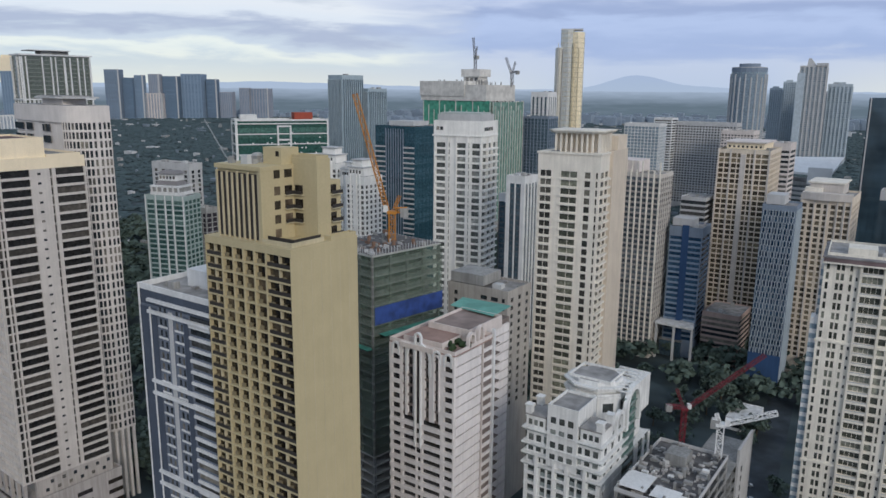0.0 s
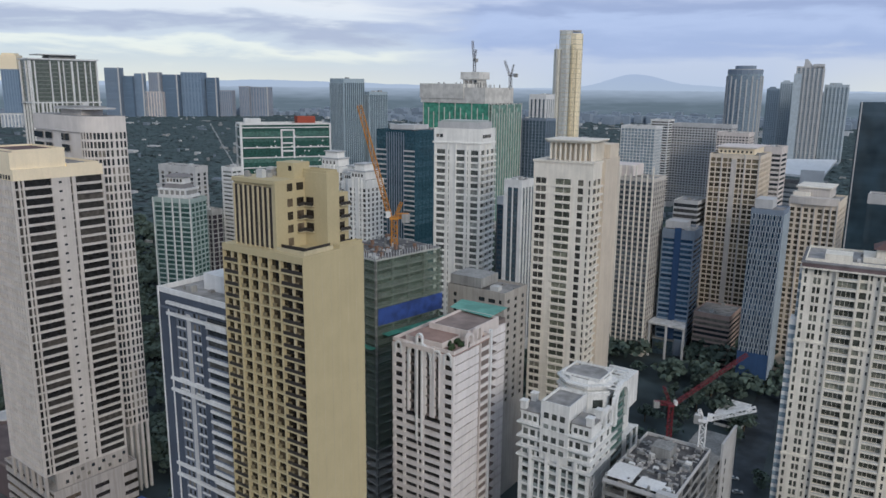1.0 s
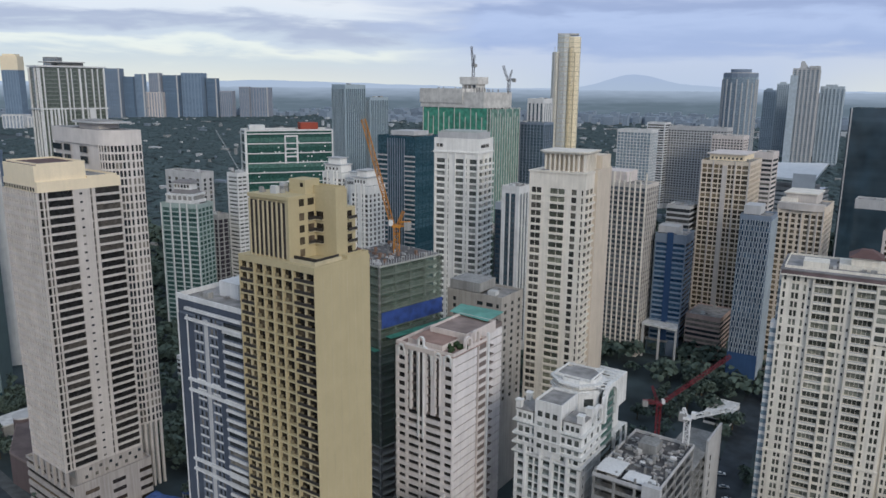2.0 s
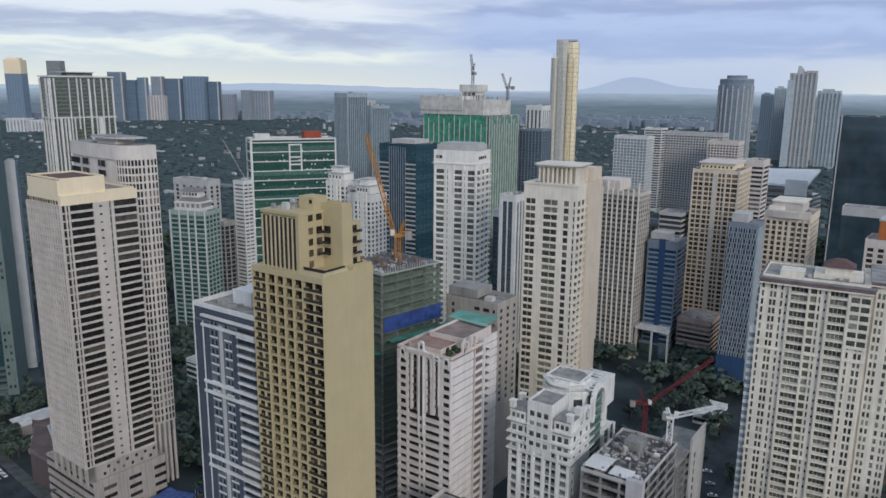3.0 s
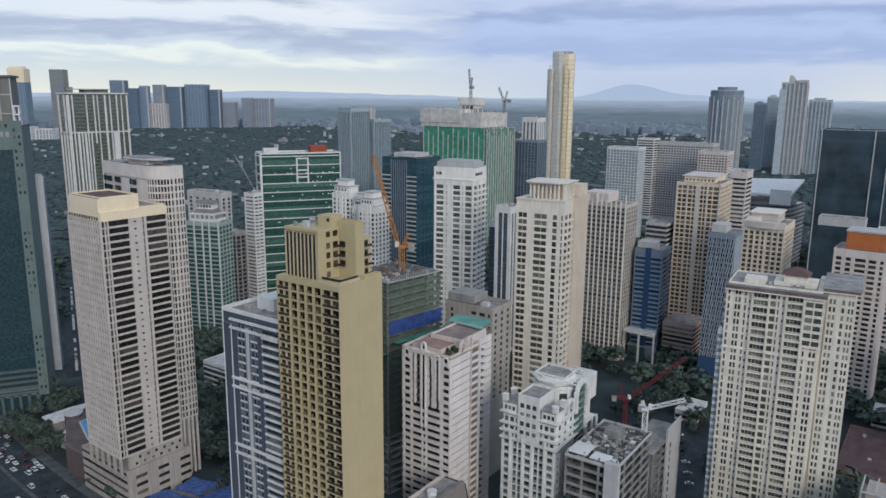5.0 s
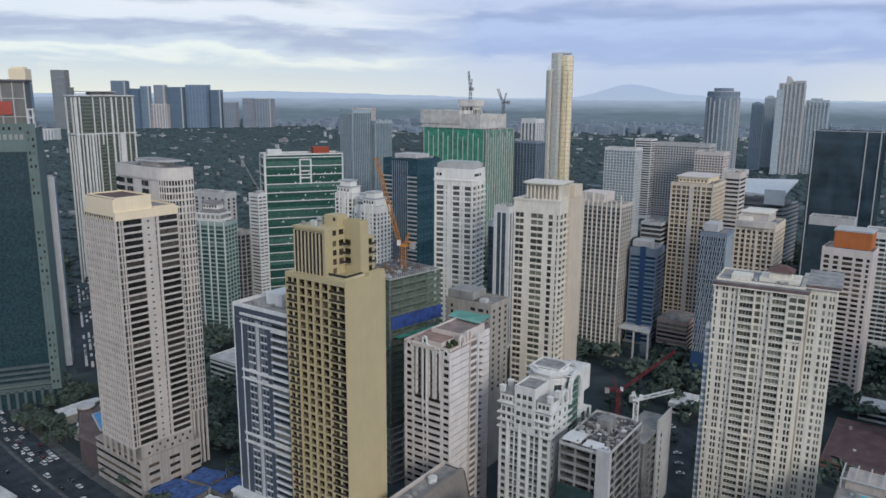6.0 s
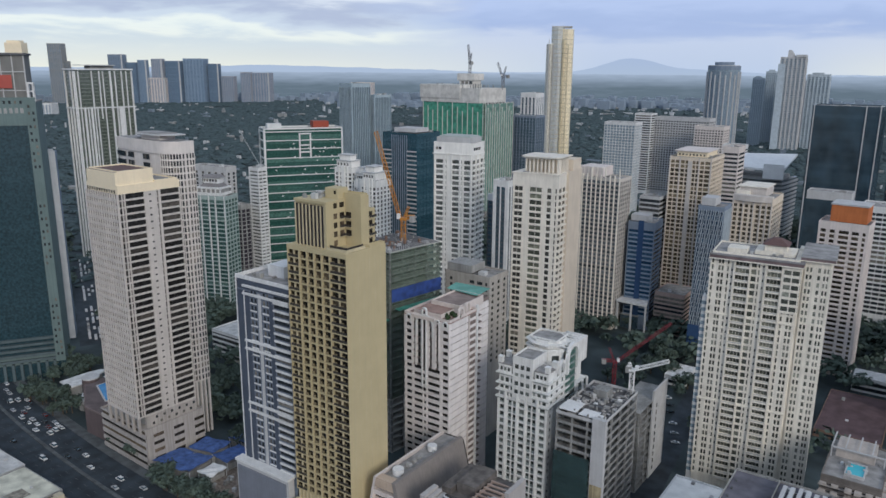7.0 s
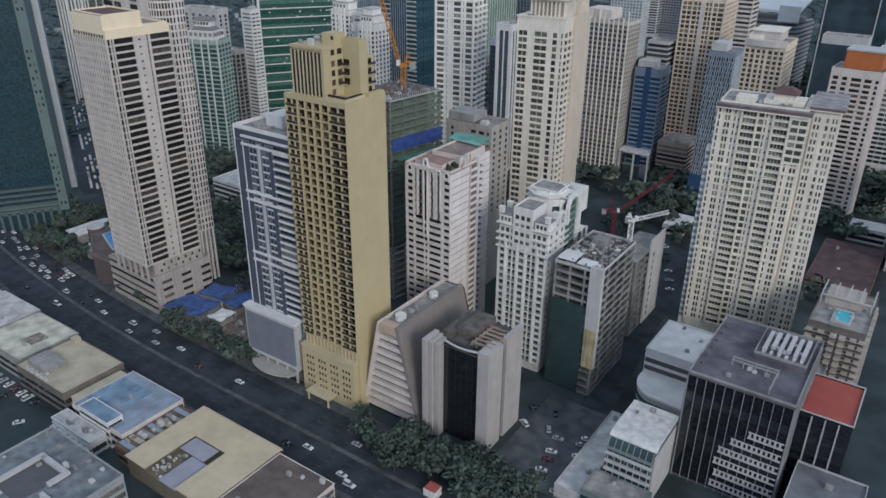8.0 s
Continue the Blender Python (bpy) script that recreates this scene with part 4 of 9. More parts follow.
def ornate_tower():
    w, d = 23.0, 41.0
    cx, cy = corner(-70.2, 176.2, w, d, 0.9)
    OFF = paint("white_stucco", (0.76, 0.76, 0.74), streak=0.12)
    PALE = paint("grey_green_recess", (0.27, 0.31, 0.30))
    SOFT = glass("stucco_window", (0.055, 0.064, 0.062), (0.24, 0.26, 0.245), 0.45)
    th = thing("ornate_tower", "white stuccoed apartment tower with stepped gables and octagonal crown", "apartment tower", cx, cy, 0, 0.9)
    fh, z0, fl = 3.1, 4.0, 17
    zt = z0 + fl * fh
    dp = 0.3
    bpart("body", [(-w / 2 + dp, w / 2 - dp, -d / 2 + dp, d / 2 - dp, 0, zt)], OFF, th)
    s = side("s", w, d)
    facade(th, s, 0, w, z0, fl, fh, [(1.0, 3.4), (5.0, 6.7), (7.2, 8.9), (10.1, 12.9), (14.1, 15.8), (16.3, 18.0), (19.6, 22.0)], OFF, SOFT, sill=1.2, depth=dp, span=PALE, proud=0.35)
    for i in range(0, fl):
        for u in (0.3, 9.9, 19.4):
            piece("balcony", (0, 3.3, -0.75, 0.1, 0, 0.7), OFF, th, s @ pose(u, 0, z0 + i * fh))
    es = side("e", w, d)
    facade(th, es, dp, 16, z0, fl, fh, [(2.0, 3.6)], OFF, SOFT, sill=1.2, depth=dp, proud=0.1)
    facade(th, es, 16, d - dp, z0, fl, fh, [(16.6, 26.5), (30, 34), (36, 39)], OFF, glass("recess_glass", (0.02, 0.045, 0.042), (0.08, 0.13, 0.12), share=0.4), sill=0.8, depth=dp, mode="bands", span=PALE)
    for i in range(24):
        piece("recess_slab", (0, 9.4, -0.2, 0.3, 0, 0.45), PALE, th, es @ pose(16.8, 0, z0 + i * fh))
    bpart("recess_glass", [(16.6, 26.4, 0.28, 0.4, zt, 75.6)], GLASS_GREEN, th, es)
    facade(th, side("n", w, d), 0, w, z0, fl, fh, even(w, 5, 1.8), OFF, SOFT, 1.2, dp, mode="rest")
    facade(th, side("w", w, d), dp, d - dp, z0, fl, fh, even(d, 9, 1.8), OFF, SOFT, 1.2, dp, mode="rest")
    for i in range(1, fl):
        piece("storey_ledge", (-0.1, w + 0.1, -0.5, 0.1, 0, 0.22), OFF, th, s @ pose(0, 0, z0 + i * fh - 0.1))
        piece("storey_ledge", (0.1, 16, -0.22, 0.1, 0, 0.2), OFF, th, es @ pose(0, 0, z0 + i * fh - 0.1))
    for u in (3.9, 9.4, 13.3, 18.7):
        bpart("pilaster", [(u - 0.45, u + 0.45, -0.85, 0.1, z0, zt + 3.0)], OFF, th, s)
    # upper storeys with projecting bays and ledges
    bpart("upper_block", [(-w / 2 + 0.3, w / 2 - 0.3, -d / 2 + 0.3, -d / 2 + 19, zt, 68)], OFF, th)
    bpart("upper_block", [(-w / 2 + 2.5, w / 2 - 2.5, -d / 2 + 19, d / 2 - 3, zt, 66)], OFF, th)
    gable = bpart("gable_block", [(-4.6, 4.6, -d / 2 - 0.6, -d / 2 + 12, 58, 75.5)], OFF, th)
    for z in (zt, zt + 3.1, zt + 6.2, 67.4):
        bpart("ledge", [(-w / 2 - 0.9, w / 2 + 0.7, -d / 2 - 0.9, -d / 2 + 19.4, z, z + 0.45)], OFF, th)
        bpart("ledge_moulding", [(-w / 2 - 0.5, w / 2 + 0.4, -d / 2 - 0.5, -d / 2 + 19.2, z - 0.5, z)], PALE, th)
    for r in range(4):
        for u in (1.2, 3.6, 6.0, 16.0, 18.4, 20.8):
            piece("window", (0, 1.5, -0.05, 0.05, 0, 1.9), SOFT, th, s @ pose(u - 0.3, 0.3, zt + 0.9 + r * 3.1))
        for u in (8.0, 10.6, 13.2):
            piece("window", (0, 1.6, -0.05, 0.05, 0, 1.8), SOFT, gable, s @ pose(u, -0.62, 60.0 + r * 3.7))
        for v in (3, 8, 13):
            piece("window", (-0.05, 0.05, 0, 1.5, 0, 1.8), SOFT, th, pose(w / 2 - 0.28, -d / 2 + v, zt + 0.9 + r * 3.1))
    for x in (-w / 2 + 3.2, w / 2 - 3.2):
        bpart("bay", [(x - 3.0, x + 3.0, -d / 2 - 0.2, -d / 2 + 8, 67.9, 71.5)], OFF, th)
        for k in (-2.1, -0.4, 1.3):
            piece("window", (0, 1.1, -0.05, 0.05, 0, 1.6), SOFT, th, pose(x + k - 0.1, -d / 2 - 0.22, 68.8))
        bpart("bay_roof", [(x - 3.2, x + 3.2, -d / 2 - 0.4, -d / 2 + 8.2, 71.5, 71.9)], ROOF, th)
    bpart("gable_roof", [(-4.3, 4.3, -d / 2 - 0.3, -d / 2 + 11.8, 75.5, 75.65)], ROOF, th)
    rim(th, 9.2, 12.6, 75.5, 0.9, 0.35, OFF, cx=0, cy=-d / 2 + 5.7)
    # octagonal crown
    oct1 = [(9.2 * math.cos(math.pi / 8 + k * math.pi / 4), 8.2 * math.sin(math.pi / 8 + k * math.pi / 4)) for k in range(8)]
    oct2 = [(x * 0.84, y * 0.84) for x, y in oct1]
    oct3 = [(x * 1.06, y * 1.06) for x, y in oct1]
    m = pose(0.5, -d / 2 + 21.5, 0)
    octagon = part("crown", prism_mesh("crown", oct1, 66, 76.0, OFF), th, m)
    part("crown_ledge", prism_mesh("crown_ledge", oct3, 74.6, 75.4, OFF), th, m)
    part("crown_ledge", prism_mesh("crown_ledge", oct3, 77.4, 78.0, OFF), th, m)
    part("crown", prism_mesh("crown", oct2, 76, 79.2, OFF), th, m)
    part("crown_roof", prism_mesh("crown_roof", [(x * 0.78, y * 0.78) for x, y in oct1], 79.2, 79.4, ROOF), th, m)
    bpart("roof_block", [(3, w / 2 - 0.5, -d / 2 + 25, d / 2 - 2, 66, 76.5)], OFF, th)
    for k in range(6):
        bpart("pergola_beam", [(2.5, w / 2 - 1, -d / 2 + 22 + k * 2.6, -d / 2 + 22.5 + k * 2.6, 77.4, 77.9)], OFF, th)
    for x in (-w / 2 + 0.8, w / 2 - 0.8):
        for y in (-d / 2 + 0.6, -d / 2 + 7.4):
            bpart("turret", [(x - 0.9, x + 0.9, y - 0.9, y + 0.9, 71.0, 74.2), (x - 1.15, x + 1.15, y - 1.15, y + 1.15, 74.2, 74.6)], OFF, th)
    for k in range(8):
        a = math.pi / 8 + k * math.pi / 4 + math.pi / 8
        part("crown_window", box_mesh("crown_window", [(-0.1, 0.1, -1.6, 1.6, 0, 2.6)], SOFT), octagon, pose(8.5 * math.cos(a), 7.58 * math.sin(a), 70.6, 0, 0, math.degrees(a)))
    rim(th, 20, 15, 66, 0.9, 0.35, OFF, cx=0, cy=10.0)
    plant(th, 12, 8, 76.5, 8, 4, 2.5, 4, 12)
    # round-headed flank wall beside the crown, and its roof beams
    part("flank_arch", arch_mesh("flank_arch", 12.0, 12.6, 1.4, OFF, hole=0.72), th, es @ pose(22.0, -0.9, 66.0))
    part("flank_arch", arch_mesh("flank_arch", 6.0, 7.2, 1.0, OFF, hole=0.6), th, es @ pose(12.6, -0.4, 66.6))
    for k in range(5):
        piece("roof_beam", (-7.0, 0.0, -0.22, 0.22, 0, 0.4), OFF, th, pose(w / 2 + 0.4, -3.2 + k * 2.0, 77.9 - 0.15 * (k - 2) ** 2))
    rim(th, 13.0, 11.5, 79.2, 0.8, 0.3, OFF, "crown_rim", cx=0.5, cy=1.0)


ornate_tower()


def right_tower():
    """The large cream residence with maroon eaves."""
    w, d, h = 36.0, 24.0, 112.0
    cx, cy = corner(4.3, 255.6, w, d, 5.6)
    th = thing("residence_tower", "large cream residential tower with maroon eaves and balcony stacks", "residential tower", cx, cy, 0, 5.6)
    fh, z0, fl = 3.165, 6.0, 33
    zt = z0 + fl * fh
    dp = 0.3
    CR = paint("cream_stucco", (0.80, 0.755, 0.66), streak=0.10)
    WIN = glass("residence_glass", (0.078, 0.084, 0.072), (0.30, 0.31, 0.26), share=0.55)
    bpart("body", [(-w / 2 + dp, w / 2 - dp, -d / 2 + 0.5, d / 2, 0, zt)], CR, th)
    s = side("s", w, d)
    cols = [(0.7, 1.5), (3.5, 4.4), (4.8, 5.7), (7.2, 7.9), (10.6, 16.0), (17.0, 19.0), (19.7, 20.3), (23.4, 28.8), (30.3, 31.0), (32.8, 33.7), (34.2, 35.1)]
    facade(th, s, 0, w, z0, fl, fh, cols, CR, WIN, sill=0.95, depth=0.5, proud=0.05, mode="bands")
    for i in range(fl):
        for p, q in ((10.3, 16.2), (23.2, 29.0)):
            piece("balcony", (0, q - p, -1.1, 0.1, 0, 0.7), CR, th, s @ pose(p, 0, z0 + i * fh + 0.1))
            piece("balcony_rail", (0, q - p - 0.2, -1.05, -0.98, 0, 0.35), LGREY, th, s @ pose(p + 0.1, 0, z0 + i * fh + 0.8))
    for z in (z0 + 12 * fh, z0 + 25 * fh):
        bpart("ledge", [(-0.4, w + 0.4, -0.5, 0.2, z - 0.3, z + 0.4)], CR, th, s)
    for u in (9.9, 16.25, 22.6, 29.1):
        bpart("rib", [(u, u + 0.6, -1.0, 0.1, z0, zt)], CR, th, s)
    for p, q in ((10.6, 16.0), (23.4, 28.8)):
        for k in range(1, 4):
            u = p + (q - p) * k / 4
            bpart("mullion", [(u - 0.06, u + 0.06, 0.25, 0.46, z0, zt)], CR, th, s)
    # white corner bay to the west
    bpart("corner_bay", [(-w / 2 - 2.2, -w / 2 + 0.2, -d / 2 + 1.0, -d / 2 + 7, 0, 92)], WHITE, th)
    for i in range(27):
        piece("bay_window", (-0.05, 2.0, -0.05, 0.05, 0, 1.7), STEEL_HAZE_GLASS, th, pose(-w / 2 - 2.1, -d / 2 + 0.97, 6 + i * fh))
    # narrow blue-glazed bay above it, up to the eaves
    bpart("upper_bay", [(-w / 2 - 0.9, -w / 2 + 0.1, -d / 2 + 1.4, -d / 2 + 6, 92, zt)], WHITE, th)
    for i in range(5):
        piece("bay_window", (-0.03, 0.9, -0.05, 0.05, 0, 2.1), STEEL_HAZE_GLASS, th, pose(-w / 2 - 0.85, -d / 2 + 1.37, 93 + i * fh))
    # slim window columns on the blank piers
    for i in range(fl):
        for u in (8.9, 21.6):
            if (i * 5 + int(u)) % 7:
                piece("slit_window", (0, 0.55, -0.08, 0.02, 0, 1.1), GLASS, th, s @ pose(u, 0, z0 + i * fh + 1.3))
    # east wing, set back
    ww, wd, wx, wy = 14.0, 30.0, w / 2 + 4.4, 6.0
    m = pose(wx, wy, 0)
    bpart("wing", [(wx - ww / 2, wx + ww / 2 - 0.5, wy - wd / 2 + 0.5, wy + wd / 2, 0, 113.0)], CR, th)
    facade(th, m @ side("s", ww, wd), 4.0, ww, z0, fl, fh, [(4.6, 5.4), (6.0, 6.8), (9.0, 10.0), (11.2, 11.9), (12.4, 13.1)], CR, WIN, 1.2, 0.25, mode="bands")
    facade(th, m @ side("e", ww, wd), 0.5, wd, z0, fl, fh, even(wd, 7, 1.3, 0.5), CR, WIN, 1.2, 0.5, mode="bands")
    facade(th, side("w", w, d), dp, d - dp, z0, fl, fh, even(d, 6, 1.4, 0.5), CR, GLASS, 1.2, dp, mode="rest")
    facade(th, side("n", w, d), 0, w, z0, fl, fh, even(w, 9, 1.4, 0.5), CR, GLASS, 1.2, dp, mode="rest")
    # top storeys step out to the east
    bpart("top_bay", [(11.4, w / 2 + 0.4, -d / 2 - 0.9, -d / 2 + 0.6, 90, zt)], CR, th)
    for i in range(6):
        for u in (30.0, 33.2):
            piece("bay_window", (0, 2.7, -0.05, 0.06, 0, 1.9), WIN, th, s @ pose(u, -0.92, 91.2 + i * fh))
        piece("bay_window", (-0.06, 0.05, 0, 1.1, 0, 1.9), GLASS, th, pose(w / 2 + 0.42, -d / 2 - 0.7, 91.2 + i * fh))
    # eaves and roof
    EAVE = paint("greyed_maroon_tiles", (0.20, 0.15, 0.155), vary=0.3, streak=0)
    bpart("eave_slab", [(-w / 2 - 0.5, w / 2 + 1.4, -d / 2 - 2.0, d / 2 + 1, zt, zt + 0.5)], CR, th)
    bpart("eave_band", [(-w / 2 - 0.3, w / 2 + 1.2, -d / 2 - 1.8, d / 2 + 0.8, zt + 0.5, zt + 1.8)], EAVE, th, label="maroon eaves band")
    bpart("eave_cap", [(-w / 2 - 0.6, w / 2 + 1.5, -d / 2 - 2.1, d / 2 + 1.1, zt + 1.8, zt + 2.2)], paint("grey_roof_tiles", (0.25, 0.24, 0.24), vary=0.3, streak=0), th)
    bpart("eave_slab", [(wx - ww / 2 + 2, wx + ww / 2 + 1.4, wy - wd / 2 - 1.0, wy + wd / 2, 113.0, 113.4)], CR, th)
    bpart("eave_band", [(wx - ww / 2 + 2, wx + ww / 2 + 1.2, wy - wd / 2 - 0.8, wy + wd / 2, 113.4, 114.5)], EAVE, th, label="maroon eaves band")
    bpart("eave_cap", [(wx - ww / 2 + 2, wx + ww / 2 + 1.5, wy - wd / 2 - 1.1, wy + wd / 2, 114.5, 114.8)], ROOF, th)
    bpart("roof_deck", [(-w / 2 + 0.5, w / 2 - 1, -d / 2 + 0.8, d / 2, zt + 2.2, zt + 2.4)], ROOF, th)
    rim(th, w - 1, d - 1, zt + 2.2, 0.9, 0.3, CR)
    bpart("penthouse", [(2.6, 11.4, -4.5, 4.5, zt + 2.4, zt + 6.8)], CR, th)
    bpart("penthouse", [(-1, 15, -6, 7, zt + 2.4, zt + 4.0)], CR, th)
    bpart("penthouse", [(-12, -4, -8, 0, zt + 2.4, zt + 4.4)], CR, th)
    rf = [(1.6, -5.5), (12.4, -5.5), (12.4, 5.5), (1.6, 5.5)]
    part("penthouse_roof", prism_mesh("penthouse_roof", rf, zt + 6.8, zt + 9.2, MAROON, [(5.4, -1.6), (8.6, -1.6), (8.6, 1.6), (5.4, 1.6)]), th)
    plant(th, 30, 18, zt + 2.4, 9, 6, 2.6)


right_tower()


# ---- lower buildings at the avenue ----
def wedge_office():
    th = thing("wedge_office", "low cream office tapering upwards with deep ribbon windows", "office building", -104.0, 115.0)
    ring0 = [(-14.6, 0), (14.6, 0), (14.6, 44), (-14.6, 44)]
    z1 = 42.0
    ring1 = [(-5.5, 0), (4.0, 0), (4.0, 44), (-5.5, 44)]
    part("body", prism_mesh("body", [(x * 0.97, y + 1.6) for x, y in ring0], 0, z1 - 1, GLASS_BROWN, [(x * 0.97, y + 1.6) for x, y in ring1]), th, label="dark glazing behind the ledges")
    for i in range(10):
        za, zb = 1.6 + i * 3.75, 1.6 + i * 3.75 + 1.75
        def at(z):
            f = z / z1
            return -14.6 + f * 9.1, 14.6 - f * 10.6
        a0, b0 = at(za)
        a1, b1 = at(zb)
        part("ledge", prism_mesh("ledge", [(a0, -0.2), (b0, -0.2), (b0, 3), (a0, 3)], za, zb, PINKISH, [(a1, -0.2), (b1, -0.2), (b1, 3), (a1, 3)]), th)
    # The east wall is painted darker to stand for shade on it.
    part("side_wall", prism_mesh("side_wall", [(13.2, -0.6), (14.8, -0.6), (14.8, 44), (13.2, 44)], 0, z1 + 0.8, paint("shaded_taupe_render", (0.25, 0.225, 0.21), streak=0.07), [(2.6, -0.6), (4.2, -0.6), (4.2, 44), (2.6, 44)]), th)
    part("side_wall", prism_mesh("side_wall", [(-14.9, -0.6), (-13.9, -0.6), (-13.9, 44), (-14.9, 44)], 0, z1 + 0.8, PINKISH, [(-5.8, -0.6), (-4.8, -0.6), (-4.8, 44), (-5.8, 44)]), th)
    bpart("top_beam", [(-5.8, 4.2, -0.5, 3.2, z1 - 3.2, z1 + 0.6)], paint("peach_concrete", (0.52, 0.41, 0.32)), th)
    bpart("roof", [(-4.8, 2.6, 3.2, 44, z1 - 1, z1 - 0.6)], ROOF, th)
    bpart("side_slots", [(4.0, 4.28, 2 + k * 7, 6.5 + k * 7, z1 - 1.6, z1 - 0.4) for k in range(5)], GLASS_BROWN, th, kind="stuff")
    for y, r in ((8, 2.2), (30, 1.9)):
        bm = bmesh.new()
        bmesh.ops.create_cone(bm, cap_ends=True, segments=20, radius1=r, radius2=r, depth=2.2)
        part("water_tank", bm_mesh("water_tank", bm, WHITE), th, pose(-1, y, z1 + 0.5))
    plant(th, 6, 30, z1 - 0.6, 21, 7, 2.2, -1, 22)


wedge_office()


def dark_office():
    th = thing("dark_glass_office", "mid-rise office of dark glass held between pale concrete pylons", "office building", -72.5, 130.0)
    CONC = paint("pale_pylon_concrete", (0.45, 0.425, 0.41), streak=0.06)
    h = 44.0
    bpart("body", [(-14.2, 9.5, -9.0, 13, 0, h - 3)], CONC, th)
    bpart("glass_wall", [(-8.9, 6.6, -11.4, -9.0, 0.5, h - 1.5)], glass("black_glass", (0.014, 0.017, 0.022), (0.03, 0.034, 0.04), 0.4), th, label="tall sheet of dark glass")
    SEAM = paint("glass_seam", (0.028, 0.031, 0.037), rough=0.3)
    for k in range(12):
        piece("glass_joint", (-8.9, 6.6, -0.03, 0.02, 0, 0.06), SEAM, th, pose(0, -11.4, 3.5 + k * 3.3))
    for k in range(7):
        piece("mullion", (-0.05, 0.05, -0.03, 0.02, 0, h - 2), SEAM, th, pose(-8.6 + k * 2.5, -11.4, 0.5))
    for a, b, hh in ((-14.9, -13.0, h), (-12.7, -11.2, h - 1), (-10.9, -9.0, h - 2)):
        bpart("pylon", [(a, b, -17.0 + (a + 14.9) * 0.6, -8.5, 0, hh)], CONC, th)
    bpart("pylon", [(6.7, 11.4, -12.6, -2.5, 0, h)], CONC, th)
    bpart("pylon", [(9.6, 11.4, 0.0, 12.4, 0, h + 1)], CONC, th)
    bpart("glass_strip", [(9.6, 10.2, -2.5, 0.0, 1, h - 4)], GLASS_BROWN, th)
    bpart("roof", [(-10, 9.4, -12, 12.8, h - 3, h - 2.8)], paint("sooty_roof", (0.15, 0.135, 0.125), vary=0.4, streak=0, size=3), th)
    BEAM = paint("weathered_brown_beam", (0.40, 0.31, 0.26), vary=0.3, streak=0)
    for k in range(6):
        bpart("roof_beam", [(1.0, 9.5, -8 + k * 2.6, -7.3 + k * 2.6, h - 0.4, h + 0.2)], BEAM, th)
    bpart("roof_beam", [(1.0, 1.7, -8.6, 6.4, h - 1.0, h - 0.4), (8.8, 9.5, -8.6, 6.4, h - 1.0, h - 0.4)], BEAM, th)
    arc = [(-8.9 + 15.5 * k / 12, -11.5 - 1.3 * math.sin(math.pi * k / 12)) for k in range(13)]
    part("cornice", prism_mesh("cornice", arc + [(x, y + 0.6) for x, y in arc[::-1]], h - 1.5, h - 0.9, STEEL), th, label="thin curved white cornice")
    part("cornice_soffit", prism_mesh("cornice_soffit", arc + [(6.6, -10.6), (-8.9, -10.6)], h - 1.7, h - 1.5, DGREY), th)
    SOOT = paint("sooty_roof", (0.15, 0.135, 0.125), vary=0.4, streak=0, size=3)
    bpart("roof_room", [(-8, 0, -4, 11, h - 2.8, h + 1.2)], SOOT, th)
    bpart("roof_room", [(-12.5, -8.5, -7, 12, h - 2.8, h - 0.4)], SOOT, th)
    plant(th, 16, 20, h - 2.8, 31, 6, 2.5)
    bpart("wall_slots", [(-11.0, -10.55, -8 + k * 4, -6 + k * 4, 4 + r * 4, 6 + r * 4) for k in range(5) for r in range(9)], GLASS, th, kind="stuff")


dark_office()


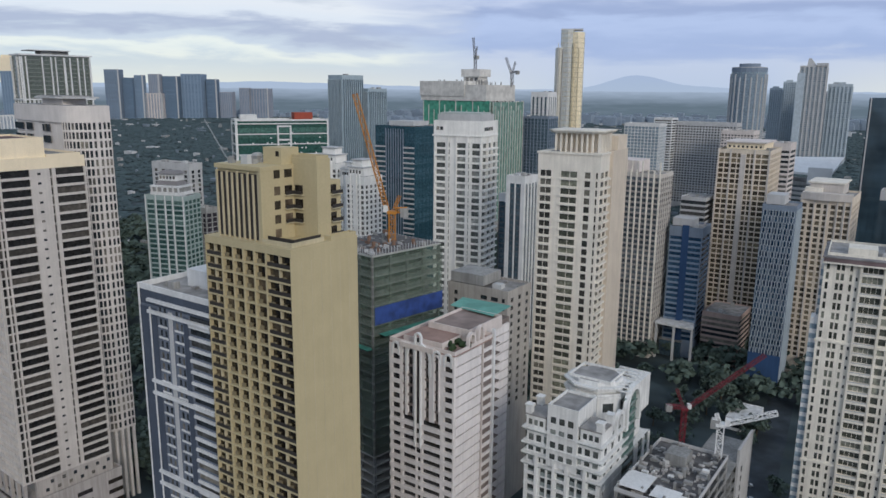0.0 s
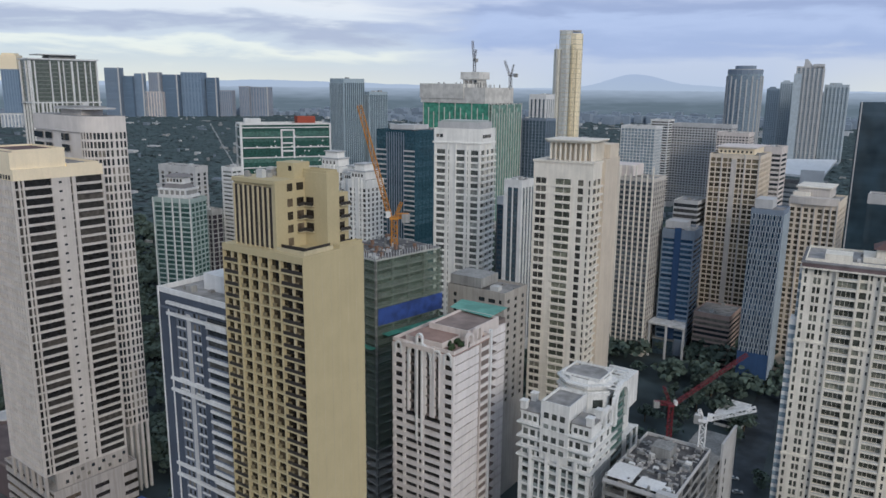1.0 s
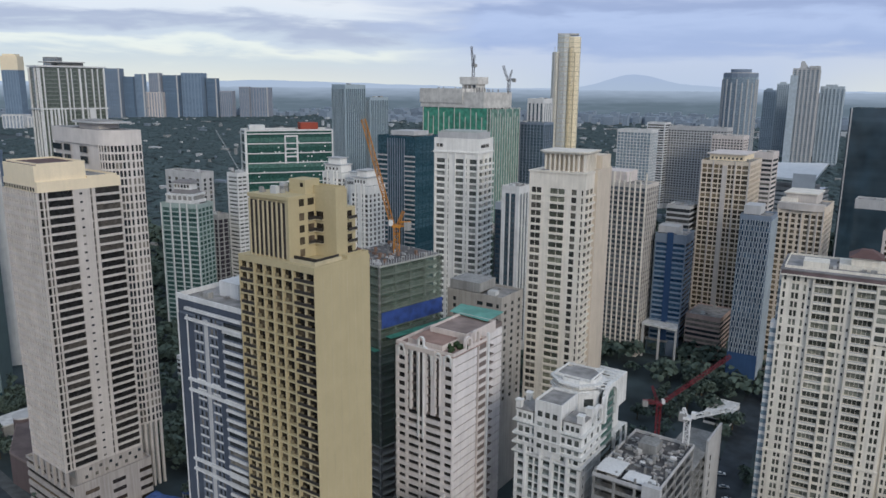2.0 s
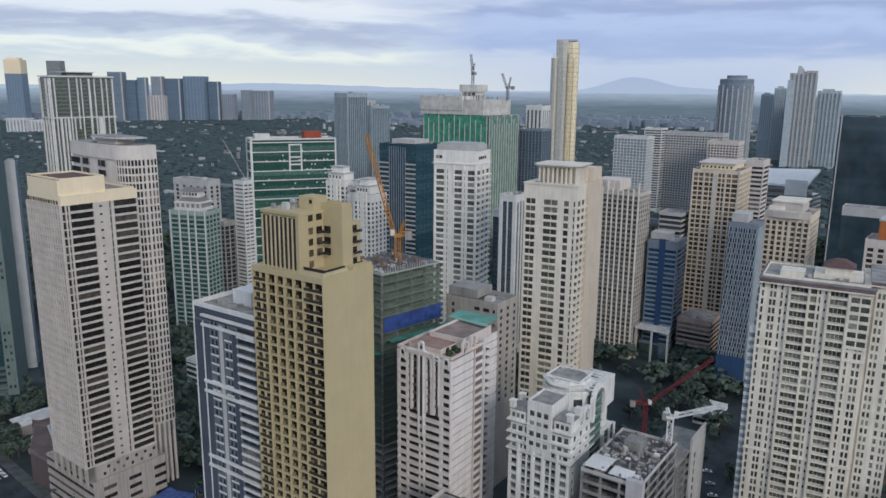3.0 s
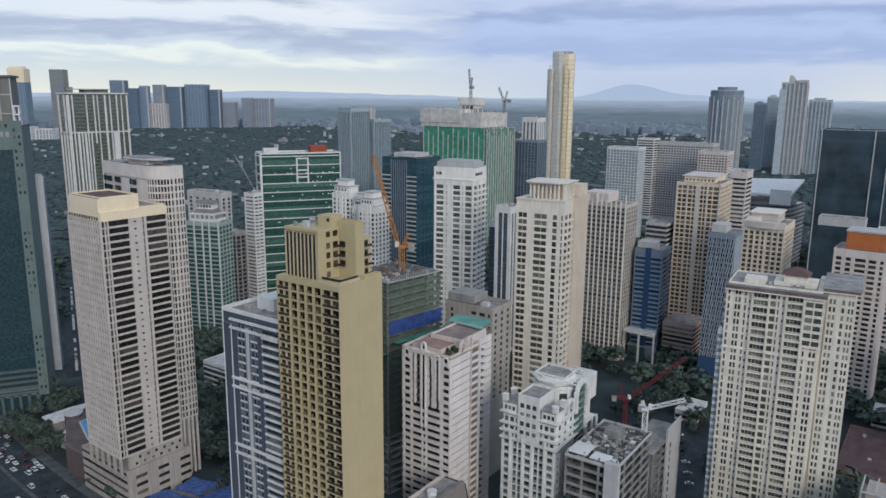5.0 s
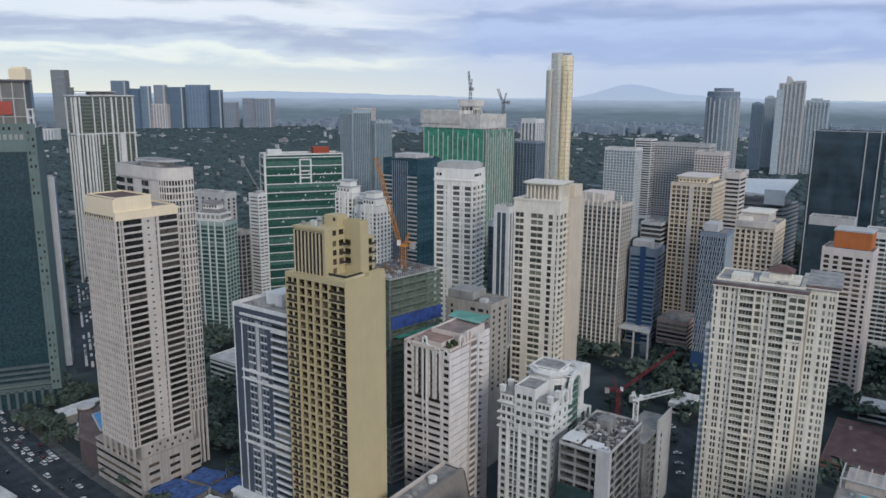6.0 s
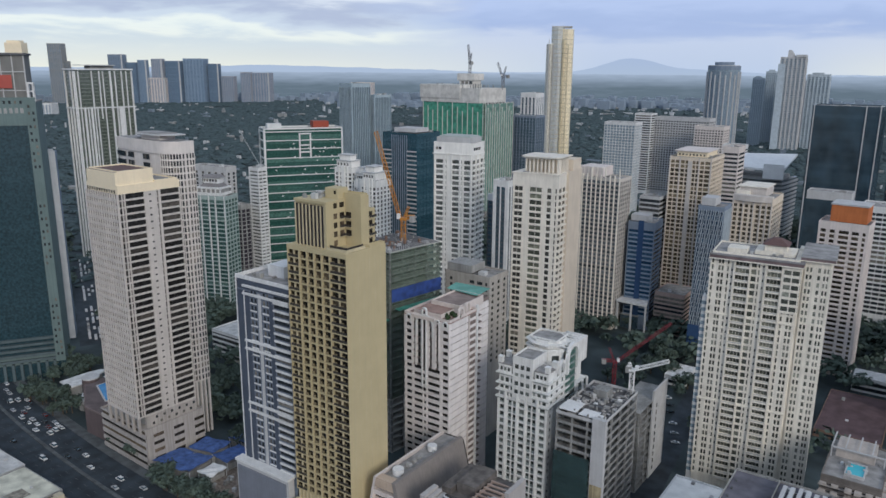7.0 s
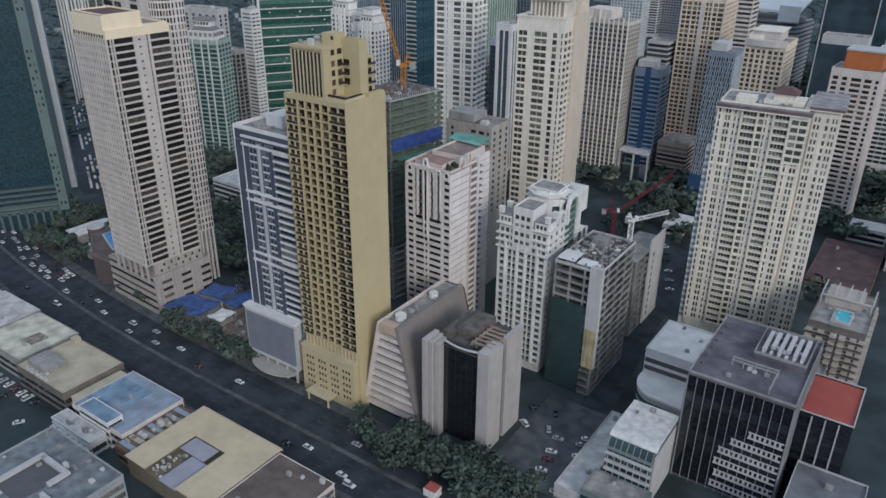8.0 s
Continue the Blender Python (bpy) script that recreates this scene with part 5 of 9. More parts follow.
def skeleton_block():
    """A concrete frame under construction beside the ornate tower."""
    w, d, h = 20.0, 36.0, 60.0
    th = thing("unfinished_building", "unfinished concrete building with open floors and green safety net", "building site", -55.0, 191.5)
    RAW = paint("raw_concrete", (0.30, 0.30, 0.29), vary=0.3, streak=0.2)
    NET = net_material("green_safety_net", (0.035, 0.075, 0.078), 0.72)
    fh, fl = 3.6, 16
    for i in range(fl + 1):
        bpart("floor_slab", [(-w / 2, w / 2, -d / 2, d / 2, i * fh, i * fh + 0.35)], RAW, th)
        if i < fl:
            bpart("upstand", [(-w / 2, w / 2 - 5, -d / 2, -d / 2 + 0.2, i * fh + 0.35, i * fh + 1.2)], RAW, th)
            bpart("upstand", [(w / 2 - 0.2, w / 2, -d / 2 + 4, d / 2, i * fh + 0.35, i * fh + 1.2)], RAW, th)
    for x in (-9.6, -3.2, 3.2, 9.6):
        for y in (-17.6, -9, 0, 9, 17.6):
            piece("column", (-0.35, 0.35, -0.35, 0.35, 0, fl * fh), RAW, th, pose(x, y, 0))
    # Near-black block stands for the shade inside the open floors.
    bpart("core", [(-8.4, 8.4, -14, 16, 0, fl * fh)], paint("interior_shade", (0.06, 0.06, 0.055)), th)
    bpart("site_deck", [(-w / 2 + 0.3, w / 2 - 0.3, -d / 2 + 0.3, d / 2 - 0.3, fl * fh + 0.35, fl * fh + 0.42)], paint("stained_site_deck", (0.13, 0.125, 0.125), vary=0.5, streak=0, size=3), th, label="dark stained roof deck")
    bpart("stair_core", [(-4, 2, 4, 10, fl * fh, h + 1.6)], RAW, th)
    rg = random.Random(14)
    bpart("site_debris", [(x, x + rg.uniform(0.3, 1.6), y, y + rg.uniform(0.2, 1.2), fl * fh + 0.35, fl * fh + rg.uniform(0.5, 1.3)) for x, y in [(rg.uniform(-9.6, 8.4), rg.uniform(-17.6, 16.6)) for _ in range(150)]], paint("pale_debris", (0.50, 0.48, 0.46), vary=0.4, streak=0, size=1), th, kind="stuff")
    for k in range(13):
        piece("starter_column", (-0.3, 0.3, -0.3, 0.3, 0, 2.4), RAW, th, pose(-9.4 + 6.2 * (k % 4), -17 + 8.4 * (k // 4) + 1.1 * (k % 2), fl * fh + 0.35))
    rim(th, w, d, fl * fh + 0.35, 1.1, 0.25, LGREY, "roof_upstand")
    bpart("gable_wall", [(w / 2 - 4.4, w / 2 + 1.0, -d / 2 - 0.6, -d / 2 + 1.6, 14, h)], LGREY, th, label="grey rendered gable wall")
    bpart("gable_patch", [(w / 2 - 4.2, w / 2 + 0.8, -d / 2 - 0.7, -d / 2 - 0.6, 14, 32)], paint("yellow_render", (0.50, 0.42, 0.26), vary=0.3, streak=0.35), th, label="yellow stained render")
    bpart("safety_net", [(-w / 2 - 0.4, w / 2 - 5, -d / 2 - 0.5, -d / 2 - 0.45, 0, 42)], NET, th, label="hanging green safety net")
    rng = random.Random(4)
    for k in range(60):
        x, y, a = rng.uniform(-9, 9), rng.uniform(-17, 17), rng.uniform(0.4, 2.2)
        bpart("pallet_load", [(x - a / 2, x + a / 2, y - 0.6, y + 0.6, fl * fh + 0.35, fl * fh + 0.35 + rng.uniform(0.3, 1.6))], (WHITE, GREY, DGREY, RAW, GREY)[k % 5], th)
    bpart("roof_sheet", [(-9.5, -2, -17.5, -8, fl * fh + 2.2, fl * fh + 2.4)], WHITE, th, label="white roofing sheets")
    bpart("roof_sheet", [(-1, 6, -17, -11, fl * fh + 1.6, fl * fh + 1.8)], WHITE, th, label="white roofing sheets")
    # lower block behind with a leaning end wall
    t2 = thing("unfinished_building", "lower unfinished concrete block with a pale end wall", "building site", -55.5, 246.0)
    for i in range(12):
        bpart("floor_slab", [(-7, 6, -18, 17, i * fh, i * fh + 0.35)], RAW, t2)
    for x in (-6.5, 0, 5.5):
        for y in (-17, -8, 1, 10, 16):
            piece("column", (-0.35, 0.35, -0.35, 0.35, 0, 11 * fh), RAW, t2, pose(x, y, 0))
    bpart("end_wall", [(5.8, 6.6, -2, 17, 0, 45)], LGREY, t2)
    for i in range(10):
        piece("opening", (-0.05, 0.1, 0, 1.2, 0, 2.0), GLASS, t2, pose(6.6, 2, 3 + i * 3.6))


def net_material(name, col, alpha):
    """Fine mesh netting: half open, so that the floors behind show through."""
    if name in MATS:
        return MATS[name]
    m, nd, lk, bs = mat_base(name)
    geo = nd.new("ShaderNodeNewGeometry")
    nz = nd.new("ShaderNodeTexNoise")
    nz.inputs["Scale"].default_value, nz.inputs["Detail"].default_value = 0.25, 4
    lk.new(geo.outputs["Position"], nz.inputs["Vector"])
    mr = nd.new("ShaderNodeMapRange")
    mr.inputs["From Min"].default_value, mr.inputs["From Max"].default_value = 0.35, 0.65
    mr.inputs["To Min"].default_value, mr.inputs["To Max"].default_value = 0.65, 1.25
    lk.new(nz.outputs["Fac"], mr.inputs["Value"])
    sc = nd.new("ShaderNodeVectorMath")
    sc.operation = "SCALE"
    sc.inputs[0].default_value = col
    lk.new(mr.outputs[0], sc.inputs["Scale"])
    lk.new(sc.outputs[0], bs.inputs["Base Color"])
    bs.inputs["Roughness"].default_value, bs.inputs["Alpha"].default_value = 0.9, alpha
    MATS[name] = m
    return m


skeleton_block()


def netted_tower():
    """A storeyed frame wrapped in nets, with an orange tower crane."""
    w, d = 30.0, 34.0
    cx, cy = corner(-163.5, 191.5, w, d, -9)
    th = thing("netted_building", "concrete building under construction wrapped in dark green nets", "building site", cx, cy, 0, -9)
    RAW = paint("raw_concrete", (0.30, 0.30, 0.29))
    NET = net_material("dark_green_net", (0.13, 0.185, 0.14), 0.32)
    BLUE = net_material("blue_tarpaulin", (0.035, 0.075, 0.27), 0.88)
    GREEN = net_material("bright_green_net", (0.07, 0.27, 0.20), 0.95)
    fh, fl = 3.6, 29
    for i in range(fl + 1):
        piece("floor_slab", (-w / 2, w / 2, -d / 2, d / 2, 0, 0.6), paint("pale_slab_concrete", (0.42, 0.42, 0.40)), th, pose(0, 0, i * fh))
        if 15 < i < fl:
            for k in range(4):
                piece("infill", (0, 6.4, 0, 0.2, 0, 1.5), RAW, th, pose(-w / 2 + 0.6 + k * 7.2, -d / 2 + 0.3, i * fh + 0.55))
                piece("infill", (0, 0.2, 0, 6.6, 0, 1.5), RAW, th, pose(w / 2 - 0.5, -d / 2 + 1.2 + k * 8.2, i * fh + 0.55))
    for x in (-14.4, -7.2, 0, 7.2, 14.4):
        for y in (-16.4, -8.2, 0, 8.2, 16.4):
            piece("column", (-0.45, 0.45, -0.45, 0.45, 0, fl * fh), RAW, th, pose(x, y, 0))
    # Shade behind the nets is painted on as a near-black block.
    bpart("core", [(-11, 10, -12, 12, 0, fl * fh)], paint("interior_shade", (0.06, 0.06, 0.055)), th)
    for f, ln in (("s", w), ("e", d)):
        bpart("net", [(0, ln, -0.7, -0.65, 30, 104.6)], NET, th, side(f, w, d), label="dark green net over the floors")
    bpart("tarpaulin", [(0.3, d + 0.3, -0.85, -0.8, 80, 86.5)], BLUE, th, side("e", w, d), label="bright blue tarpaulin strip")
    bpart("catch_net", [(2, d + 6, -4.5, -0.9, 76.5, 76.7)], GREEN, th, side("e", w, d), label="green catch net")
    bpart("catch_net", [(-1, w + 1, -3.5, -0.9, 71.5, 71.7)], GREEN, th, side("s", w, d), label="green catch net")
    RUST = paint("rusty_formwork", (0.24, 0.15, 0.11), vary=0.3, streak=0)
    bpart("formwork_deck", [(-w / 2 + 0.4, w / 2 - 0.4, -d / 2 + 0.4, d / 2 - 0.4, fl * fh + 0.55, fl * fh + 0.62)], paint("stained_site_deck", (0.17, 0.155, 0.145), vary=0.5, streak=0, size=3), th, label="stained formwork deck")
    for k in range(9):
        piece("rebar_stub", (-0.5, 0.5, -0.5, 0.5, 0, 1.9), RUST, th, pose(-13 + 3.2 * k, -14 + (k * 7) % 27, fl * fh + 0.6))
    rng = random.Random(9)
    for k in range(70):
        x, y, a, b = rng.uniform(-14, 14), rng.uniform(-16, 16), rng.uniform(0.3, 2.5), rng.uniform(0.3, 1.5)
        bpart("site_clutter", [(x - a / 2, x + a / 2, y - b / 2, y + b / 2, fl * fh + 0.55, fl * fh + 0.55 + rng.uniform(0.2, 1.5))], (GREY, RAW, RUST, LGREY, RAW)[k % 5], th)
    for k in range(24):
        x = -14.4 + k * 28.8 / 23
        piece("edge_post", (-0.08, 0.08, -0.08, 0.08, 0, 2.2), STEEL, th, pose(x, -d / 2 + 0.4, fl * fh + 0.5))
        piece("edge_post", (-0.08, 0.08, -0.08, 0.08, 0, 2.2), STEEL, th, pose(w / 2 - 0.4, -16 + k * 32 / 23, fl * fh + 0.5))


netted_tower()


def lattice_mesh(name, length, wd, mat, bays, r=0.12):
    """A lattice boom along z: four chords with lacing on each face."""
    bm = bmesh.new()

    def bar(p, q, rad):
        p, q = Vector(p), Vector(q)
        m = Matrix.Translation((p + q) / 2) @ (q - p).to_track_quat("Z", "Y").to_matrix().to_4x4()
        bmesh.ops.create_cone(bm, cap_ends=False, segments=5, radius1=rad, radius2=rad, depth=(q - p).length, matrix=m)

    c = [(-wd / 2, -wd / 2), (wd / 2, -wd / 2), (wd / 2, wd / 2), (-wd / 2, wd / 2)]
    for x, y in c:
        bar((x, y, 0), (x, y, length), r)
    for k in range(bays):
        z0, z1 = length * k / bays, length * (k + 1) / bays
        for i in range(4):
            a, b = c[i], c[(i + 1) % 4]
            if k % 2:
                a, b = b, a
            bar((*a, z0), (*b, z1), r * 0.7)
            bar((*c[i], z1), (*c[(i + 1) % 4], z1), r * 0.6)
    return bm_mesh(name, bm, mat)


def tower_crane(label, x, y, z, mast, jib, luff, yaw, col, wd=2.0, counter=9.0, group="", frame_h=4.5):
    """A luffing tower crane on a roof: mast, slewing cab, raised jib, counterweight arm and A-frame."""
    mat = paint("crane_paint_" + label.split()[0], col, rough=0.55, streak=0.1)
    th = thing("tower_crane", label, "crane", x, y, z, yaw, group)
    th_mast = part("mast", lattice_mesh("mast", mast, wd, mat, max(4, int(mast / wd / 1.2)), wd * 0.09), th)
    bpart("slewing_ring", [(-wd * 0.75, wd * 0.75, -wd * 0.75, wd * 0.75, mast, mast + wd * 0.5)], mat, th)
    bpart("cab", [(wd * 0.6, wd * 1.4, -wd * 0.5, wd * 0.5, mast + wd * 0.3, mast + wd * 1.4)], WHITE, th, label="white operator cab")
    part("jib", lattice_mesh("jib", jib, wd * 0.7, mat, int(jib / wd), wd * 0.07), th, pose(wd * 0.8, 0, mast + wd * 0.6, 0, 90 - luff, 0))
    part("counter_jib", lattice_mesh("counter_jib", counter, wd * 0.8, mat, 4, wd * 0.08), th, pose(-wd * 0.5, 0, mast + wd * 0.6, 0, -90, 0))
    bpart("counterweight", [(-counter - wd * 0.7, -counter + wd * 0.6, -wd * 0.6, wd * 0.6, mast - wd * 0.5, mast + wd)], GREY, th)
    part("a_frame", lattice_mesh("a_frame", wd * frame_h, wd * 0.5, mat, 5, wd * 0.06), th, pose(-wd * 0.3, 0, mast + wd * 0.6, 0, -22, 0))
    return th


tower_crane("orange luffing tower crane on the netted building", -173.6, 215, 104.8, 11, 44, 75, 215, (0.50, 0.22, 0.04), 2.3, 4.5, frame_h=2.5)
tower_crane("red tower crane beside the unfinished building", -66, 236, 0, 58, 30, 40, 30, (0.18, 0.03, 0.04), 1.5, 5)
tower_crane("white mobile crane boom over the unfinished block", -47.6, 208.3, 57.95, 10, 14, 24, 10, (0.80, 0.80, 0.79), 1.8, 1.5, frame_h=1.4)
tower_crane("pale slender crane behind the white slab tower", -425, 345, 107, 3, 33, 63, 231, (0.45, 0.47, 0.48), 1.0, 3)


# ---- the blocks south-east of the side street ----
def slate_office():
    w, d, h = 34.5, 46.0, 45.0
    th = thing("slate_office", "dark glass office block with pale fins and a grey roof deck", "office building", 17.2, 171.0)
    block(th, w, d, 0, h - 1, DGREY, 0.3)
    for f, ln in (("s", w), ("e", d), ("w", d), ("n", w)):
        fr = side(f, w, d)
        for i in range(12):
            piece("glass_band", (0.35, ln - 0.35, 0.22, 0.29, 0, 3.55), glass("black_glass", (0.014, 0.017, 0.022), (0.03, 0.034, 0.04), 0.4), th, fr @ pose(0, 0, 1.0 + i * 3.6))
        n = int(ln / 3.1)
        for k in range(n + 1):
            piece("fin", (-0.07, 0.07, -0.25, 0.3, 0, h - 1.2), paint("dull_steel_fin", (0.33, 0.34, 0.36)), th, fr @ pose(0.15 + k * (ln - 0.3) / n, 0, 0))
    bpart("roof", [(-w / 2, w / 2, -d / 2, d / 2, h - 1, h)], paint("violet_grey_roof", (0.145, 0.14, 0.165), vary=0.35, streak=0, size=6), th)
    rim(th, w, d, h, 0.8, 0.3, GREY)
    bpart("plant_deck", [(-1.6, 15.6, -1.5, 19, h, h + 2.2)], paint("violet_grey_roof", (0.145, 0.14, 0.165)), th)
    rim(th, 17.2, 20.5, h + 2.2, 1.0, 0.25, GREY, cx=7.0, cy=8.75)
    rng = random.Random(14)
    for k in range(6):
        x = 0.4 + k * 2.5
        bpart("duct", [(x, x + 1.4, 1 + rng.uniform(0, 4), 17.5 - rng.uniform(0, 3), h + 2.2, h + 3.6 + 0.5 * (k % 2)), (x + 0.2, x + 1.2, 0, 2, h + 2.2, h + 3.0)], STEEL if k % 2 else LGREY, th)
    for k in range(12):
        x, y = 1.9 + 2.5 * (k % 5), 1.0 + rng.uniform(0, 16)
        bpart("cooling_unit", [(x, x + 0.9, y, y + 1.6, h + 2.2, h + 3.2)], LGREY if k % 3 else DGREY, th)
    bpart("beam", [(-6.6, 8.6, -10.3, -9.8, h + 1.9, h + 2.3), (-6.6, 8.6, -8.3, -7.8, h + 1.9, h + 2.3), (8.1, 8.6, -21, -10.3, h + 1.9, h + 2.3)], GREY, th)
    for x, y in ((-6.4, -10.05), (-2.6, -10.05), (1.2, -10.05), (5.0, -10.05), (8.35, -10.05), (8.35, -15.5), (8.35, -20.7), (-6.4, -8.05), (1.2, -8.05), (8.35, -8.05)):
        piece("beam_post", (-0.2, 0.2, -0.2, 0.2, 0, 2.0), GREY, th, pose(x, y, h))
    for k in range(6):
        bpart("roof_vent", [(-15.6, -14.9, -16 + k * 6, -15.3 + k * 6, h, h + 1.0)], DGREY, th)
    # a pale building's reflection built as framed windows stepping up to the street corner
    for r in range(6):
        u0, z = 13.5 + max(0, r - 3) * 4.2 + (r % 2) * 0.8, 2.5 + r * 5.0
        bpart("stair_frame", [(u0, w - 0.5, -0.55, -0.3, z, z + 0.7)], LGREY, th, side("s", w, d))
        bpart("stair_frame", [(u0, w - 0.5, -0.55, -0.3, z + 2.4, z + 2.8)], LGREY, th, side("s", w, d))
        for k in range(int((w - 0.5 - u0) / 1.6)):
            piece("stair_mullion", (0, 0.75, -0.5, -0.3, 0, 1.7), LGREY, th, side("s", w, d) @ pose(u0 + 0.2 + k * 1.6, 0, z + 0.7))
    plant(th, 26, 20, h, 41, 5, 2.5, -4, -12)


slate_office()


def low_block(name, label, x0, x1, y0, y1, h, wall, roof, fh=3.6, bands=True, pane=None, rot=0.0, category="building", seed=0, plants=4, parapet=0.9, big=2.5):
    w, d = x1 - x0, y1 - y0
    th = thing(name, label, category, (x0 + x1) / 2, (y0 + y1) / 2, 0, rot)
    bpart("body", [(-w / 2, w / 2 - 0.3, -d / 2 + 0.3, d / 2, 0, h)], wall, th)
    n = max(1, int(h / fh))
    for f, ln in (("s", w), ("e", d)):
        fr = side(f, w, d)
        a, b = (0, ln) if f in "sn" else (0.3, ln - 0.3)
        for i in range(n + 1):
            z = min(i * fh, h - 1.3)
            piece("wall_band", (0, b - a, 0, 0.3, 0, 1.35), wall, th, fr @ pose(a, 0, z))
        if bands:
            for i in range(n):
                piece("window_band", (0, b - a - 0.6, 0.2, 0.29, 0, fh - 1.35), pane or GLASS, th, fr @ pose(a + 0.3, 0, i * fh + 1.35))
    bpart("roof", [(-w / 2 + 0.1, w / 2 - 0.1, -d / 2 + 0.1, d / 2 - 0.1, h, h + 0.12)], roof, th)
    if parapet:
        rim(th, w, d, h, parapet, 0.3, wall)
    plant(th, w - 2, d - 2, h + 0.12, seed, plants, big)
    return th


low_block("white_roof_block", "low office with a white flat roof and dark ribbon windows", -26.5, -7, 184, 211, 25, WHITE, paint("bright_roof_coat", (0.84, 0.83, 0.80), vary=0.15, streak=0), seed=51, plants=3)


def vaulted_block():
    """A mid-rise whose white roof curves down to the avenue over a dark glazed front."""
    th = thing("vaulted_office", "small office with a white roof curving down over dark glazing", "office building", -9.2, 137.5)
    w, d, h = 17.0, 25.0, 24.5
    COAT = paint("white_roof_coat", (0.66, 0.66, 0.65), vary=0.25, streak=0, size=3)
    bpart("body", [(-w / 2 + 0.4, w / 2 - 0.4, -d / 2 + 0.6, d / 2 - 0.4, 0, 20)], paint("green_grey_panel", (0.20, 0.24, 0.24)), th)
    arc = [(-d / 2 + 5.5 - 5.5 * math.sin(radians(15 * k)), h - 8 + 8 * math.cos(radians(15 * k))) for k in range(7)]

    def shell(name, prof, mat, w, label):
        vs = [(x, y, z - t) for t in (0, 0.5) for x in (-w / 2, w / 2) for y, z in prof]
        n = len(prof)
        fs = []
        for k in range(n - 1):
            fs += [(k, n + k, n + k + 1, k + 1), (2 * n + k, 2 * n + k + 1, 3 * n + k + 1, 3 * n + k), (k, k + 1, 2 * n + k + 1, 2 * n + k), (n + k, 3 * n + k, 3 * n + k + 1, n + k + 1)]
        fs += [(0, 2 * n, 3 * n, n), (n - 1, 2 * n - 1, 4 * n - 1, 3 * n - 1)]
        me = bpy.data.meshes.new(name)
        me.from_pydata(vs, [], fs)
        me.materials.append(mat)
        part(name, me, th, label=label)

    shell("curved_roof", [(d / 2, h)] + arc[:3], COAT, w, "white curved roof shell")
    shell("curved_glazing", [(y + 0.25, z - 0.3) for y, z in arc[2:]], GLASS_TEAL, w - 1.2, "dark curved glazing under the roof edge")
    for k in range(8):
        shell("glazing_bar", [(y + 0.1, z - 0.1) for y, z in arc[2:]], GREY, 0.22, "")
        th.children[-1].matrix_basis = pose(-w / 2 + 0.7 + k * (w - 1.4) / 7, 0, 0)
    for x in (-w / 2 + 0.1, w / 2 - 0.5):
        bpart("side_wall", [(x, x + 0.4, -d / 2 + 2.5, d / 2, 0, 21.5)], LGREY, th)
    bpart("rear_wall", [(-w / 2 + 0.5, w / 2 - 0.5, d / 2 - 0.4, d / 2 - 0.1, 20, h - 0.5)], LGREY, th)
    s = side("s", w, d)
    for i in range(5):
        piece("window_band", (0.5, w - 0.5, 0.35, 0.55, 0, 2.0), GLASS_TEAL, th, s @ pose(0, 0, 1.5 + i * 3.4))
        piece("ledge", (0.2, w - 0.2, -0.3, 0.6, 0, 0.9), LGREY, th, s @ pose(0, 0, 3.7 + i * 3.4))
    for k in range(7):
        piece("mullion", (-0.12, 0.12, 0.1, 0.6, 0, 16.5), LGREY, th, s @ pose(1.2 + k * 2.4, 0, 0.6))
    plant(th, 12, 8, h, 52, 3, 2.2, 0, 6)


vaulted_block()
tb = thing("terrace_block", "curved lower terrace of pale concrete with a white rim", "building", -13, 178)
ring = [(9, -11), (9, 12), (-11, 16)] + [(-2 + 10.0 * math.cos(math.pi * (1 - k / 16.0)) - 1.0, 2 - 12.0 * math.sin(math.pi * k / 16.0)) for k in range(0, 9)]
ring = ring[::-1] if sum(a[0] * b[1] - b[0] * a[1] for a, b in zip(ring, ring[1:] + ring[:1])) < 0 else ring
part("wall", prism_mesh("wall", ring, 0, 14.2, LGREY), tb)
part("rim", prism_mesh("rim", [(x * 1.03, y * 1.03) for x, y in ring], 14.2, 15.2, paint("bright_roof_coat", (0.84, 0.83, 0.80))), tb)
part("deck", prism_mesh("deck", [(x * 0.96, y * 0.96) for x, y in ring], 15.2, 15.3, paint("bright_roof_coat", (0.84, 0.83, 0.80))), tb)
for z in (3.0, 6.6, 10.2):
    part("window_band", prism_mesh("window_band", [(x * 1.01, y * 1.01) for x, y in ring], z, z + 1.8, GLASS_GREEN), tb)
low_block("terrace_block", "dark green glazed forecourt block beside the side street", -20, 1, 112, 124, 9, paint("green_grey_panel", (0.20, 0.24, 0.24)), ROOF, seed=54, plants=3, pane=GLASS_TEAL)
rb = low_block("red_roof_block", "dark glass block with a flat red roof", 34.6, 51, 164, 190, 34, paint("black_cladding", (0.022, 0.026, 0.035), rough=0.3), REDROOF, pane=glass("black_glass", (0.014, 0.017, 0.022), (0.03, 0.034, 0.04), 0.4), seed=55, plants=0, parapet=0.5)
rim(rb, 17.0, 26.6, 34.4, 0.4, 0.45, LGREY, "roof_trim")
for u in (4.0, 8.2, 12.4):
    piece("pier", (-0.25, 0.25, -0.35, 0.1, 0, 33.6), LGREY, rb, side("s", 16.4, 26) @ pose(u, 0, 0))
low_block("grey_roof_block", "low building with a plain pale grey roof", 38, 60, 132, 162, 15, LGREY, paint("dull_grey_sheet_roof", (0.20, 0.21, 0.23), streak=0, vary=0.3), seed=56, plants=2)
low_block("service_block", "low grey service building with blue rooftop tank", 6, 36, 205, 232, 20, GREY, ROOF, seed=57, plants=5)


